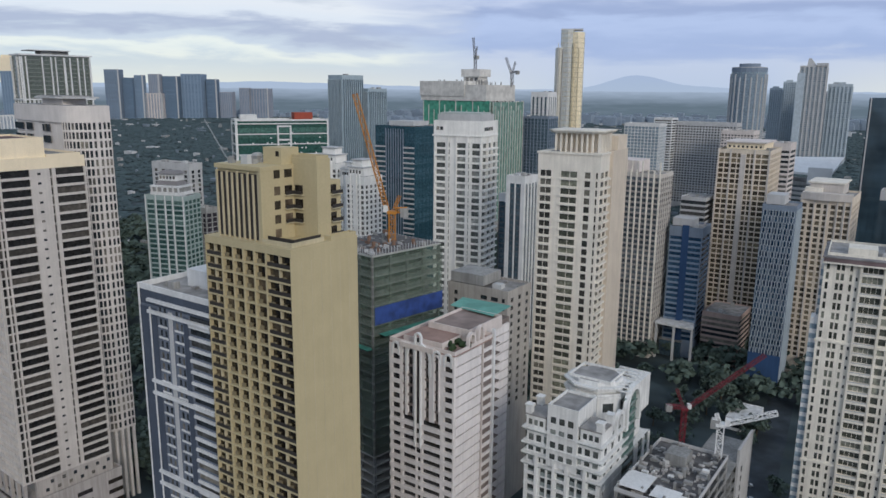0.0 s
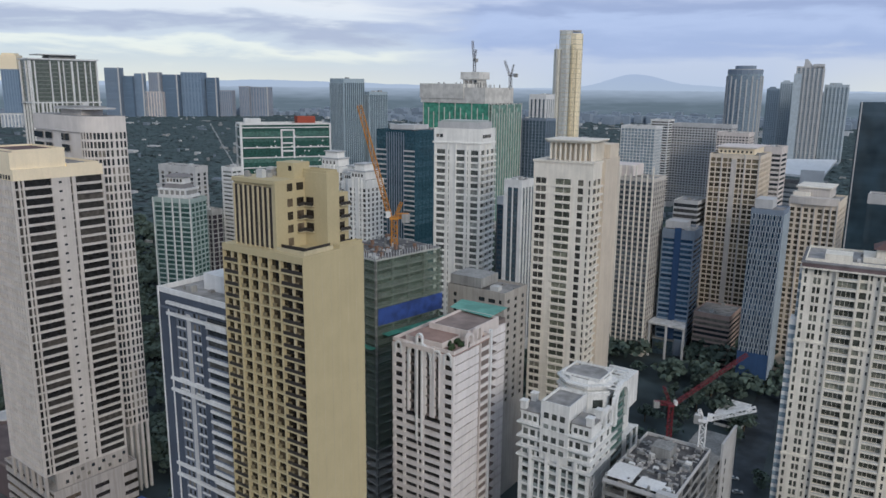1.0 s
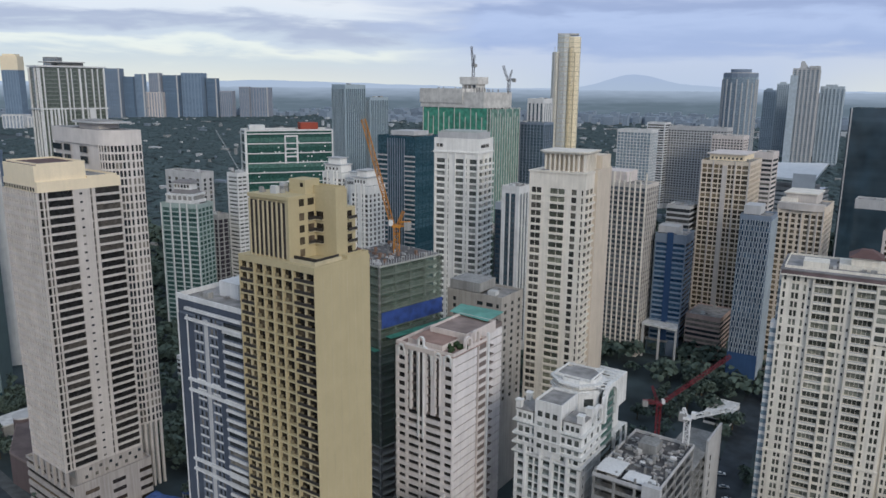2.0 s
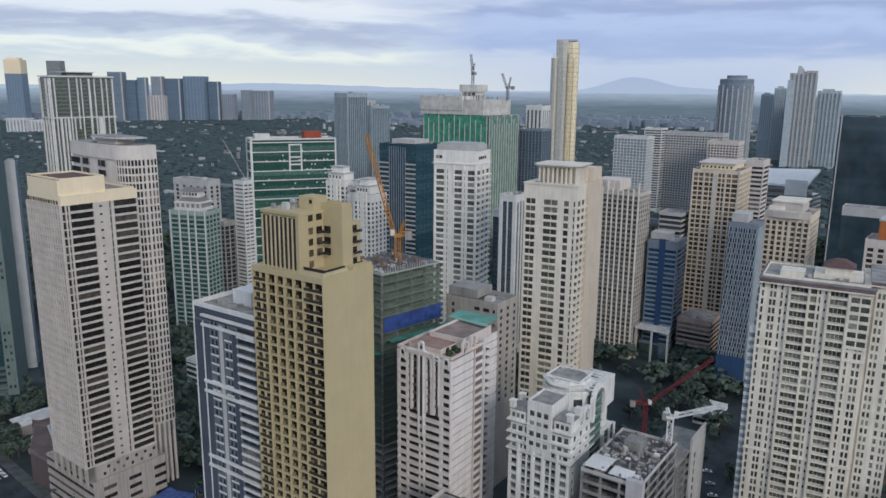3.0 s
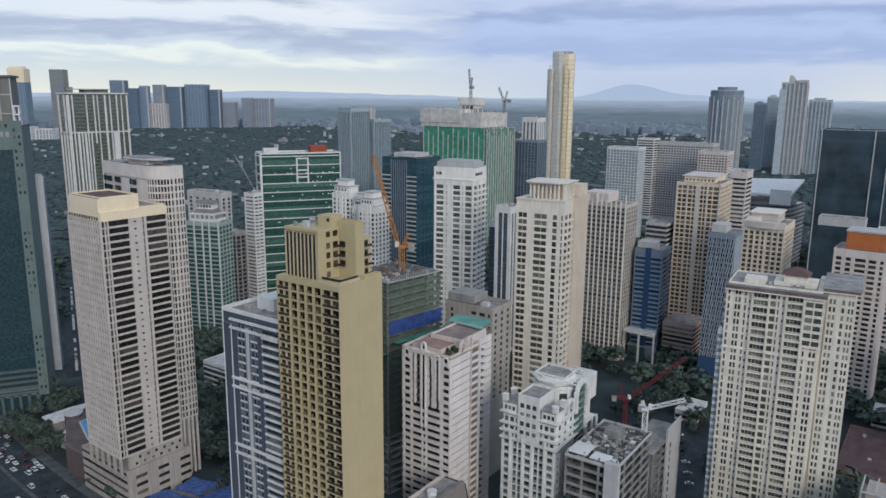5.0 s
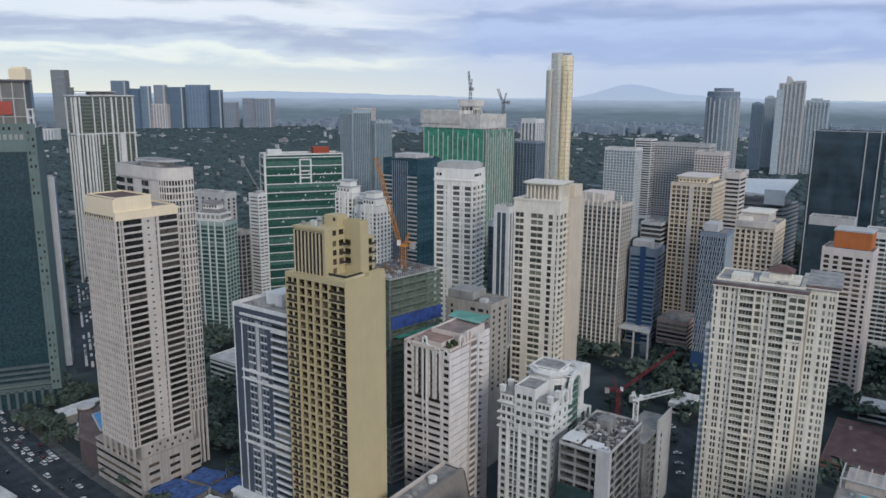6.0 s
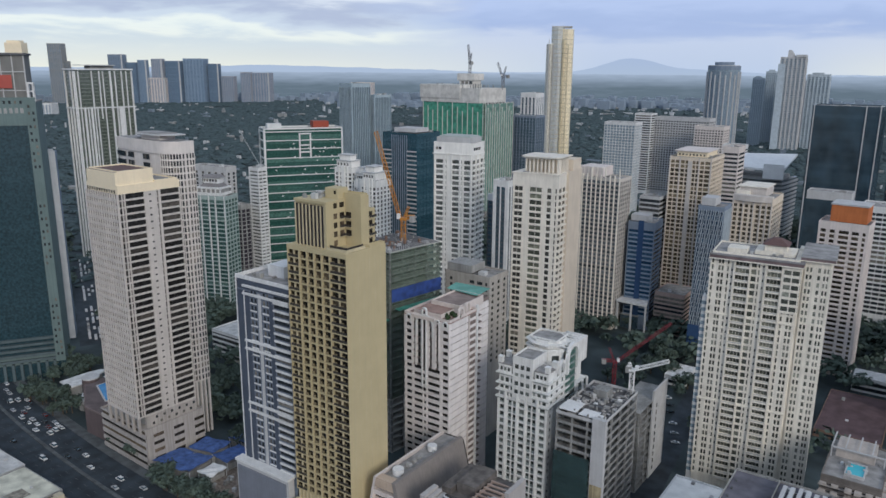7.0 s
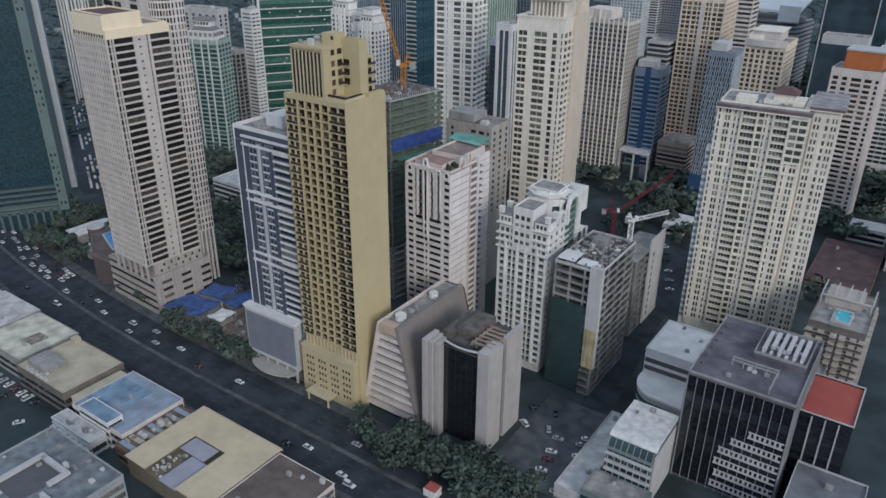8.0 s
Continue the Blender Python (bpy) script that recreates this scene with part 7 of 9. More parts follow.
fc = thing("forecourt_canopy", "high white forecourt canopy on slim posts", "canopy", -134, 447)
ring = [(-10, -12), (14, -13), (5.5, 18), (-10, 13)]
part("roof", prism_mesh("roof", ring, 21.8, 23.2, WHITEROOF), fc)
for x, y in ((-9, -11), (2, -11.8), (13, -12), (5, 16.5), (-9, 12), (9, 2)):
    piece("post", (-0.6, 0.6, -0.6, 0.6, 0, 21.8), LGREY, fc, pose(x, y, 0))
bpart("lobby", [(-9, 4, -4, 11, 0, 10)], GLASS_NAVY, fc, label="low dark glazed lobby")
bpart("lobby_roof", [(-9.6, 4.6, -4.6, 11.6, 10, 10.6)], GREY, fc)
bpart("roof_unit", [(-7, -4, 2, 6, 23.2, 24.4), (-1, 1, 4, 7, 23.2, 24.2), (3, 5, -6, -3, 23.2, 24.0)], LGREY, fc)
# Added separate block that stands in for the beige tower's podium.
low_block("rose_block", "dull rose block standing in for the beige tower podium", -119, -97, 446, 474, 31, paint("dull_rose_render", (0.46, 0.35, 0.31)), ROOF, seed=95, plants=4, fh=3.2)

lat = tower("screen_tower", "pale blue-grey tower behind an irregular white screen", -68.2, 417.5, 16.5, 20, 104, BLUEGREY, GLASS_BLUE, south=6, east=6, win=0.7, fh=3.2, base=8, crown=1.5, sill=0.7, depth=0.3, rot=2, seed=17, mode="rest")
rng = random.Random(17)
for f, ln in (("s", 16.5), ("e", 20.0)):
    bpart("screen", [(0.3 + k * 1.5 + 0.45 * (i % 3), 0.58 + k * 1.5 + 0.45 * (i % 3), -0.7, -0.1, 8.6 + i * 3.2, 11.7 + i * 3.2) for i in range(29) for k in range(int(ln / 1.5))], STEEL_HAZE, lat, side(f, 16.5, 20), kind="stuff")
bpart("top_box", [(-7, 2, -8, 6, 104, 109)], LGREY, lat)
bpart("blue_base", [(0, 16.5, -0.9, -0.72, 0, 22)], BLUEPAINT, lat, side("s", 16.5, 20), label="blue painted lower wall")

cm = tower("arched_crown_tower", "cream residential tower with a curved parapet", -47, 457, 26, 34, 106, BEIGE, glass("warm_window", (0.075, 0.062, 0.045), (0.27, 0.22, 0.15), 0.5), mode="rest", south=7, east=6, win=0.6, fh=3.25, base=10, crown=5, sill=1.1, depth=0.3, rot=0, seed=18)
arc = [(-12.6 + 25.2 * k / 12, -17.3 - 2.2 * math.sin(math.pi * k / 12)) for k in range(13)]
part("curved_parapet", prism_mesh("curved_parapet", arc + [(12.6, -13), (-12.6, -13)], 103.4, 107.4, CREAM), cm, label="curved cream parapet")
bpart("crown", [(-10, 7, -11, 12, 106, 112.2)], CREAM, cm)
bpart("crown_roof", [(-11, 8, -12, 13, 112.2, 113.0)], IVORY, cm)
bpart("roof_step", [(-12, -3, -13.5, -6, 106, 109.6)], IVORY, cm)
for u in (0.2, 6.8, 13.6, 18.4, 22.0, 25.2):
    bpart("rib", [(u, u + 0.6, -0.6, 0.1, 10, 104)], CREAM, cm, side("s", 26, 34))

pk = tower("orange_top_tower", "pinkish-cream residential tower topped by an orange block", 13.0, 434.5, 28, 22, 99.4, PINKISH, GLASS_BROWN, mode="rest",
           south=[(0.05, 0.16), (0.24, 0.34), (0.42, 0.62), (0.68, 0.82), (0.89, 0.95)], east=6, win=0.5, fh=3.2, base=8, crown=5, sill=1.15, depth=0.3, rot=-3, seed=19, plants=2)
for i in range(26):
    for u, q in ((11.4, 6.4), (18.6, 4.8)):
        piece("balcony", (0, q, -1.0, 0.1, 0, 1.0), PINKISH, pk, side("s", 28, 22) @ pose(u, 0, 8 + i * 3.2))
bpart("orange_block", [(-8.5, 12, -8, 9, 99.2, 109.6)], ORANGE, pk, label="orange clad rooftop block")
bpart("block_roof", [(-9, 12.5, -8.5, 9.5, 109.6, 110.6)], LGREY, pk)

DEEP_NAVY = glass("deep_navy_glass", (0.042, 0.070, 0.092), (0.05, 0.08, 0.102), share=0.5, grain=0.05)
tower("navy_office", "dark navy glass office with a pale roof frame", -11.3, 560, 31, 16, 100, DEEP_NAVY, DEEP_NAVY, south=8, east=5, win=0.9, fh=3.8, base=6, crown=3, sill=0.5, depth=0.2, seed=20, topmat=LGREY, mode="rest")
nv2 = tower("black_glass_tower", "broad black glass tower with pale vertical edges", -13, 737, 60, 46, 158, DEEP_NAVY, DEEP_NAVY, south=12, east=9, win=0.96, fh=4.0, base=6, crown=2, sill=0.3, depth=0.2, seed=21, mode="rest")
for u in (1.0, 46.0, 58.0):
    bpart("white_edge", [(u, u + 1.0, -0.6, 0.2, 0, 158)], LGREY, nv2, side("s", 60, 46))
tower("dark_slab", "dark tower beside the black glass tower", 40, 790, 46, 40, 160, DEEP_NAVY, GLASS, south=12, east=9, win=0.7, fh=4.0, base=6, crown=2, sill=1.0, depth=0.3, seed=22, mode="rest")
for x0, y0, w, d, h, lab, wl in ((36, 560, 40, 30, 92, "pale mid-rise office in the second row", WHITE), (70, 470, 40, 30, 80, "pale banded office block", LGREY), (72, 380, 30, 30, 60, "dark banded mid-rise block", GREY)):
    tower("mid_rise", lab, x0, y0, w, d, h, wl, GLASS, south=8, east=6, win=0.9, fh=3.6, sill=1.4, seed=x0, mode="rest")

tower("slim_tower", "slim white and dark striped tower", -211, 386, 12.5, 16, 112, WHITE, GLASS_NAVY, south=[(0.2, 0.46), (0.52, 0.8)], east=4, win=0.6, fh=3.2, sill=0.7, span=DGREY, proud=0.4, depth=0.3, seed=23, mode="rest")
tower("slim_tower", "slim dark glass tower with white edges", -226, 402, 12, 14, 98, DGREY, GLASS_NAVY, south=2, east=2, win=0.8, fh=3.4, sill=0.6, depth=0.3, seed=24, topmat=WHITE, mode="rest")
gb = tower("sandy_block", "plain grey apartment block with small windows", -133.5, 234, 27, 18, 88, paint("weathered_grey_render", (0.42, 0.395, 0.36), streak=0.12), GLASS, south=[(0.1, 0.16), (0.55, 0.66), (0.72, 0.84), (0.9, 0.95)], east=3, win=0.35, fh=3.2, sill=1.5, mode="rest", depth=0.25, base=40, seed=25)
bpart("roof_block", [(-13, 2, -8, 5, 88, 92)], GREY, gb)

gs = tower("green_office", "green glass office with pale grid and tiered white top", -407, 292, 30, 18, 93, paint("pale_green_grid", (0.36, 0.44, 0.42)), glass("sage_window", (0.045, 0.095, 0.088), (0.11, 0.18, 0.165), 0.5), south=[(0.05, 0.24), (0.29, 0.49), (0.53, 0.68), (0.73, 0.96)], east=4, win=0.8, fh=3.3, sill=0.9, depth=0.5, rot=18, base=4, crown=3, seed=26, mode="rest")
bpart("top_frame", [(-11, 11, -8, 7, 93, 95), (-11, 11, -8, 7, 98, 99.2)], WHITE, gs)
bpart("tier_core", [(-10, 10, -7, 6, 95, 98)], GREY, gs)
for k in range(6):
    piece("tier_post", (-0.45, 0.45, -0.45, 0.45, 0, 3.0), WHITE, gs, pose(-10.2 + k * 4.1, -7.5, 95))
part("dome_roof", prism_mesh("dome_roof", [(-9, -6), (9, -6), (9, 6), (-9, 6)], 99.2, 102.0, paint("grey_dome_tiles", (0.22, 0.21, 0.21), streak=0), [(-6.5, -4), (6.5, -4), (6.5, 4), (-6.5, 4)]), gs)
bpart("top_room", [(-6.5, 6.5, -4, 4, 102, 106.5)], WHITE, gs)
for k in range(5):
    piece("top_window", (0, 1.5, -0.1, 0.1, 0, 2.0), GLASS, gs, pose(-6.0 + k * 2.5, -4.05, 103.2))
part("top_cap", prism_mesh("top_cap", [(-8, -5.5), (8, -5.5), (8, 5.5), (-8, 5.5)], 106.5, 108.4, paint("grey_dome_tiles", (0.22, 0.21, 0.21)), [(-5, -3), (5, -3), (5, 3), (-5, 3)]), gs)
for u in (0.3, 8.2, 15.4, 21.2, 29.0):
    bpart("white_pier", [(u, u + 0.7, -0.4, 0.1, 4, 93)], WHITE, gs, side("s", 30, 18))
tower("white_frame_tower", "pale grey slab tower behind the green office", -446, 326, 38, 12, 109, LGREY, GLASS, south=5, east=2, win=0.4, fh=3.2, rot=6, seed=27, mode="rest")
tower("white_slab", "narrow white slab tower with close ledges", -419, 337, 11.5, 9, 109.5, WHITE, glass("grey_green_window", (0.10, 0.11, 0.105), (0.34, 0.35, 0.33), 0.6), south=[(0.1, 0.92)], east=2, win=0.8, fh=2.9, sill=1.5, depth=0.5, slab=0.3, seed=28, mode="rest")
tower("dark_slab", "dark brown slab between pale towers", -425, 322, 12, 10, 80, GREY, glass("plum_glass", (0.05, 0.045, 0.055), (0.10, 0.09, 0.10), 0.5), south=3, east=2, win=0.75, fh=3.4, sill=0.6, seed=29, mode="rest")

# Greyed window tone with the haze in between painted in.
HAZED_WIN = glass("hazed_grey_window", (0.06, 0.06, 0.058), (0.20, 0.19, 0.175), 0.4)
for x0, y0, w, d, h, sd in ((-333.5, 356, 18, 14, 114, 30), (-298.5, 343, 15, 17, 109, 31), (-316, 352, 12, 12, 106, 32)):
    t = tower("white_stepped_tower", "cream-white residential tower with a stepped corniced top", x0, y0, w, d, h, WARMWHITE, HAZED_WIN, south=[(0.05, 0.2), (0.3, 0.38), (0.62, 0.70), (0.8, 0.95)], east=4, win=0.5, fh=3.2, sill=1.2, depth=0.4, slab=0.15, seed=sd, base=30, mode="rest")
    for a, b in ((0.22, 0.28), (0.40, 0.60), (0.72, 0.78)):
        bpart("rib", [(w * a, w * b, -0.8, 0.1, 30, h + 1.5)], WARMWHITE, t, side("s", w, d))
    bpart("step", [(-w / 2 + 1, w / 2 - 2, -d / 2 + 1.5, d / 2 - 2, h, h + 5)], WARMWHITE, t)
    for k in range(4):
        piece("step_window", (0, 1.3, -0.08, 0.05, 0, 1.9), HAZED_WIN, t, pose(-w / 2 + 2.0 + k * (w - 5) / 4, -d / 2 + 1.5, h + 1.6))
    bpart("step_roof", [(-w / 2 + 0.3, w / 2 - 1.3, -d / 2 + 0.8, d / 2 - 1.3, h + 5, h + 5.7)], LGREY, t)
    bpart("step", [(-w / 2 + 3, w / 2 - 4, -d / 2 + 3, d / 2 - 4, h + 5.7, h + 9.5)], WARMWHITE, t)
    bpart("step_roof", [(-w / 2 + 2.2, w / 2 - 3.2, -d / 2 + 2.2, d / 2 - 3.2, h + 9.5, h + 10.1)], LGREY, t)


def green_glass_office():
    w, d, h = 26.0, 69.2, 137.5
    cx, cy = corner(-441.2, 364.7, w, d, -33)
    th = thing("green_glass_office", "broad green glass office with white bands and portal frame", "office building", cx, cy, 0, -33)
    block(th, w, d, 0, h, GLASS_GREEN, 0.5)
    for f, ln in (("e", d), ("s", w)):
        fr = side(f, w, d)
        for i in range(34):
            piece("glass_band", (0.4, ln - 0.4, 0.2, 0.45, 0, 3.6), GLASS_GREEN, th, fr @ pose(0, 0, 1 + i * 4.0))
        for i in range(18):
            piece("white_band", (0, ln, -0.35, 0.2, 0, 0.75), WHITE, th, fr @ pose(0, 0, 6 + i * 7.6))
        for u in (0, ln - 1.2):
            piece("white_edge", (0, 1.2, -0.5, 0.4, 0, h), WHITE, th, fr @ pose(u, 0, 0))
    e = side("e", w, d)
    for u in (30, 39.5):
        bpart("portal_frame", [(u, u + 1.2, -0.8, 0.2, 112, 134)], WHITE, th, e)
    for z in (117, 123, 133):
        bpart("portal_frame", [(30, 40.7, -0.8, 0.2, z, z + 1.2)], WHITE, th, e)
    rng = random.Random(2)
    # White paint stands for lit panes scattered over the glass.
    for k in range(40):
        piece("lit_panel", (0, 1.2, -0.1, 0.1, 0, 0.9), WHITE, th, e @ pose(rng.uniform(3, 65), 0.1, 60 + 3.8 * rng.randrange(19)))
    bpart("red_block", [(-6, 6, 10, 24, h, h + 6)], paint("brick_red_cladding", (0.36, 0.08, 0.05)), th, label="red rooftop machine house")
    bpart("white_block", [(-4, 5, -30, -18, h, h + 4.5)], WHITE, th)
    rim(th, w, d, h, 1.2, 0.4, WHITE)
    plant(th, 20, 60, h, 33, 7, 3)


green_glass_office()

tg = tower("teal_office", "dark teal glass office with pale banded side wings", -343, 452, 38, 36, 134, glass("mid_teal_glass", (0.032, 0.078, 0.105), (0.06, 0.125, 0.16), 0.6), glass("mid_teal_glass", (0, 0, 0), (0, 0, 0)), south=9, east=7, win=0.9, fh=3.9, sill=0.6, depth=0.25, base=4, seed=34, mode="rest")
for u in (0, 28):
    for i in range(30):
        piece("wing_band", (0, 10, -1.2, 0.1, 0, 1.1), LGREY, tg, side("s", 38, 36) @ pose(u, 0, 4 + i * 3.9 + 0.3))
for k in range(8):
    piece("mullion", (-0.25, 0.25, -0.7, 0.1, 0, 128), BLUEGREY, tg, side("s", 38, 36) @ pose(10.6 + k * 2.4, 0, 4))
bpart("roof_dome", [(-12, 12, -10, 10, 134, 137.5)], LGREY, tg)
tower("pale_glass_tower", "pale blue-grey glass tower with close vertical lines", -478, 520, 22, 24, 174, paint("blue_steel_fin", (0.36, 0.44, 0.49)), glass("blue_steel_glass", (0.06, 0.10, 0.13), (0.11, 0.17, 0.20), 0.6, 0.25), south=9, east=10, win=0.62, fh=3.6, sill=0.15, proud=0.8, rot=-12, seed=35, mode="rest")
tower("pale_glass_tower", "lower pale blue-grey glass tower with vertical lines", -468, 545, 9, 22, 162, paint("blue_steel_fin", (0.36, 0.44, 0.49)), glass("blue_steel_glass", (0.06, 0.10, 0.13), (0.11, 0.17, 0.20), 0.6, 0.25), south=5, east=10, win=0.62, fh=3.6, sill=0.15, proud=0.8, rot=-12, seed=36, mode="rest")


def highrise_site():
    w, d, h = 92.0, 64.0, 156.0
    cx, cy = corner(-418, 686, w, d, -2)
    th = thing("highrise_site", "large tower under construction with raw concrete top and green nets", "building site", cx, cy, 0, -2)
    RAW = paint("raw_concrete", (0.30, 0.30, 0.29))
    PALE = paint("fresh_concrete", (0.66, 0.64, 0.60), vary=0.2)
    NET = net_material("emerald_net", (0.09, 0.36, 0.25), 0.8)
    NET2 = net_material("grey_green_net", (0.20, 0.34, 0.29), 0.75)
    # Dark filling stands for the shade between the slabs.
    bpart("core", [(-38, 38, -24, 24, 0, 150)], paint("interior_shade", (0.06, 0.06, 0.055)), th)
    for i in range(36):
        piece("floor_slab", (-w / 2, w / 2, -d / 2, d / 2, 0, 0.6), RAW, th, pose(0, 0, 8 + i * 4))
    for k in range(9):
        for f, ln in (("s", w), ("e", d)):
            piece("column", (-0.8, 0.8, 0.2, 1.6, 0, 150), PALE, th, side(f, w, d) @ pose(1 + k * (ln - 2) / 8, 0, 0))
    bpart("net", [(0, w, -0.9, -0.8, 100, 150)], NET, th, side("s", w, d), label="bright green safety net")
    bpart("net", [(0, w, -0.9, -0.8, 20, 100)], NET2, th, side("s", w, d), label="grey-green safety net")
    bpart("net", [(0, d, -0.9, -0.8, 20, 149)], NET2, th, side("e", w, d), label="grey-green safety net")
    for k in range(13):
        for f, ln in (("s", w), ("e", d)):
            piece("scaffold_mast", (-0.35, 0.35, -1.6, -0.95, 0, 150 - 5 * (k % 3)), PALE, th, side(f, w, d) @ pose(1 + k * (ln - 2) / 12, 0, 0))
    bpart("top_ring", [(-w / 2 - 2, w / 2 - 6, -d / 2 - 2, d / 2 - 8, 150, 167)], PALE, th, label="raw concrete top storeys")
    bpart("top_ring", [(-w / 2 - 3, w / 2 - 34, -d / 2 - 3, d / 2 - 20, 155, 171)], PALE, th, label="raw concrete top storeys")
    bpart("lift_core", [(-8, 12, -8, 10, 163, 176)], PALE, th)
    bpart("lift_core", [(-10, 15, -10, 12, 176, 184)], PALE, th)
    bpart("core_opening", [(-5 + k * 6, -1 + k * 6, -8.2, -7.9, 167, 175) for k in range(3)], GLASS, th, kind="stuff")
    rng = random.Random(6)
    for k in range(34):
        x = rng.uniform(-w / 2, w / 2)
        piece("starter_bar", (-0.35, 0.35, -0.35, 0.35, 0, 5.5), RAW, th, pose(x, (-d / 2 if k % 2 else d / 2 - 22) + rng.uniform(0, 6), 167 if k % 2 else 165))
    bx, by = cx, cy
    tower_crane("grey luffing crane on the tower under construction", bx + 2, by, 184, 12, 22, 72, 140, (0.20, 0.20, 0.22), 2.6, 7)
    tower_crane("grey hoisting crane at the corner of the construction site", bx + 38, by + 20, 120, 60, 18, 60, 160, (0.28, 0.26, 0.25), 2.6, 9)


highrise_site()
tower("striped_tower", "white tower with dark vertical stripes", -405, 790, 22, 22, 160, WHITE, GLASS_NAVY, south=4, east=4, win=0.5, fh=3.4, sill=0.3, proud=0.5, mode="rest", seed=37)
tower("grey_glass_block", "grey glass office behind the cream tower", -388, 760, 40, 24, 133, BLUEGREY, GLASS_NAVY, south=9, east=5, win=0.8, fh=3.6, sill=0.5, proud=0.3, mode="rest", seed=38)
tower("lattice_tower", "pale tower with a white lattice of bands and fins", -279, 812, 40, 24, 127, WHITE, STEEL_HAZE_GLASS, south=10, east=6, win=0.8, fh=3.5, sill=0.8, proud=0.2, mode="rest", seed=39)
tower("white_tower", "white tower with dark ribbon windows", -338, 1035, 26, 25, 126, WHITE, GLASS, south=1, east=1, win=0.9, fh=3.6, sill=1.6, mode="rest", seed=40)
tower("grey_slab", "broad grey slab with fine window rows", -256, 1050, 82, 30, 121, LGREY, GLASS, south=20, east=7, win=0.6, fh=3.6, sill=1.6, mode="rest", seed=41)
tower("grey_slab", "brown-grey stepped slab behind the beige tower", -222, 1000, 40, 30, 114, PINKISH, GLASS, south=10, east=7, win=0.6, fh=3.6, sill=1.6, mode="rest", seed=42)
tower("banded_block", "slim mid-rise of thick pale and dark bands", -110, 620, 14, 22, 124, PINKISH, GLASS, south=1, east=1, win=0.9, fh=3.8, sill=1.8, mode="rest", seed=43)
def sports_hall():
    """Stacked curved decks under a tilted white roof."""
    th = thing("sports_hall", "pale hall of stacked curved decks under a sweeping white roof", "hall", -132, 822)
    HALLW = paint("bright_white_shell", (0.86, 0.86, 0.85), vary=0.06, streak=0)
    DECK = paint("pale_deck_concrete", (0.56, 0.55, 0.54))
    for i in range(16):
        o = 30 - 0.05 * (i - 8) ** 2
        ring = [(-32, 24), (-32 + i * 0.3, -18)] + [(-26 + 8.4 * k + i * 0.3, -18 - 0.5 * o * math.sin(math.pi * k / 7) ** 0.7) for k in range(1, 7)] + [(34 - i * 0.2, -16), (36, 24)]
        part("deck", prism_mesh("deck", ring, 4.6 * i, 4.6 * i + 2.3, DECK), th)
        part("glazing", prism_mesh("glazing", [(x * 0.97, y * 0.95) for x, y in ring], 4.6 * i + 2.3, 4.6 * i + 4.6, glass("hall_glass", (0.13, 0.15, 0.16), (0.2, 0.22, 0.23), 0.5)), th)
    vs = [(-34, -34, 88), (30, -36, 86), (33, 22, 99), (-34, 22, 96)]
    me = bpy.data.meshes.new("sweeping_roof")
    me.from_pydata(vs + [(x, y, z - 2.2) for x, y, z in vs], [], [(0, 1, 2, 3), (7, 6, 5, 4), (0, 4, 5, 1), (1, 5, 6, 2), (2, 6, 7, 3), (3, 7, 4, 0)])
    me.materials.append(HALLW)
    part("sweeping_roof", me, th, label="tilted white roof sheet")
    bpart("gable_screen", [(10, 31, -36.6, -36.2, 76, 92)], HALLW, th, label="white screen wall")
    bpart("roof_support", [(-30, 28, -30, 18, 73.6, 77)], GREY, th)
    plant(th, 40, 20, 84, 44, 8, 6, -6, -6)


sports_hall()
tower("white_tower", "small white tower in the distance", -170, 900, 26, 20, 100, WHITE, GLASS, south=1, east=1, win=0.9, fh=3.6, sill=1.6, mode="rest", seed=45)


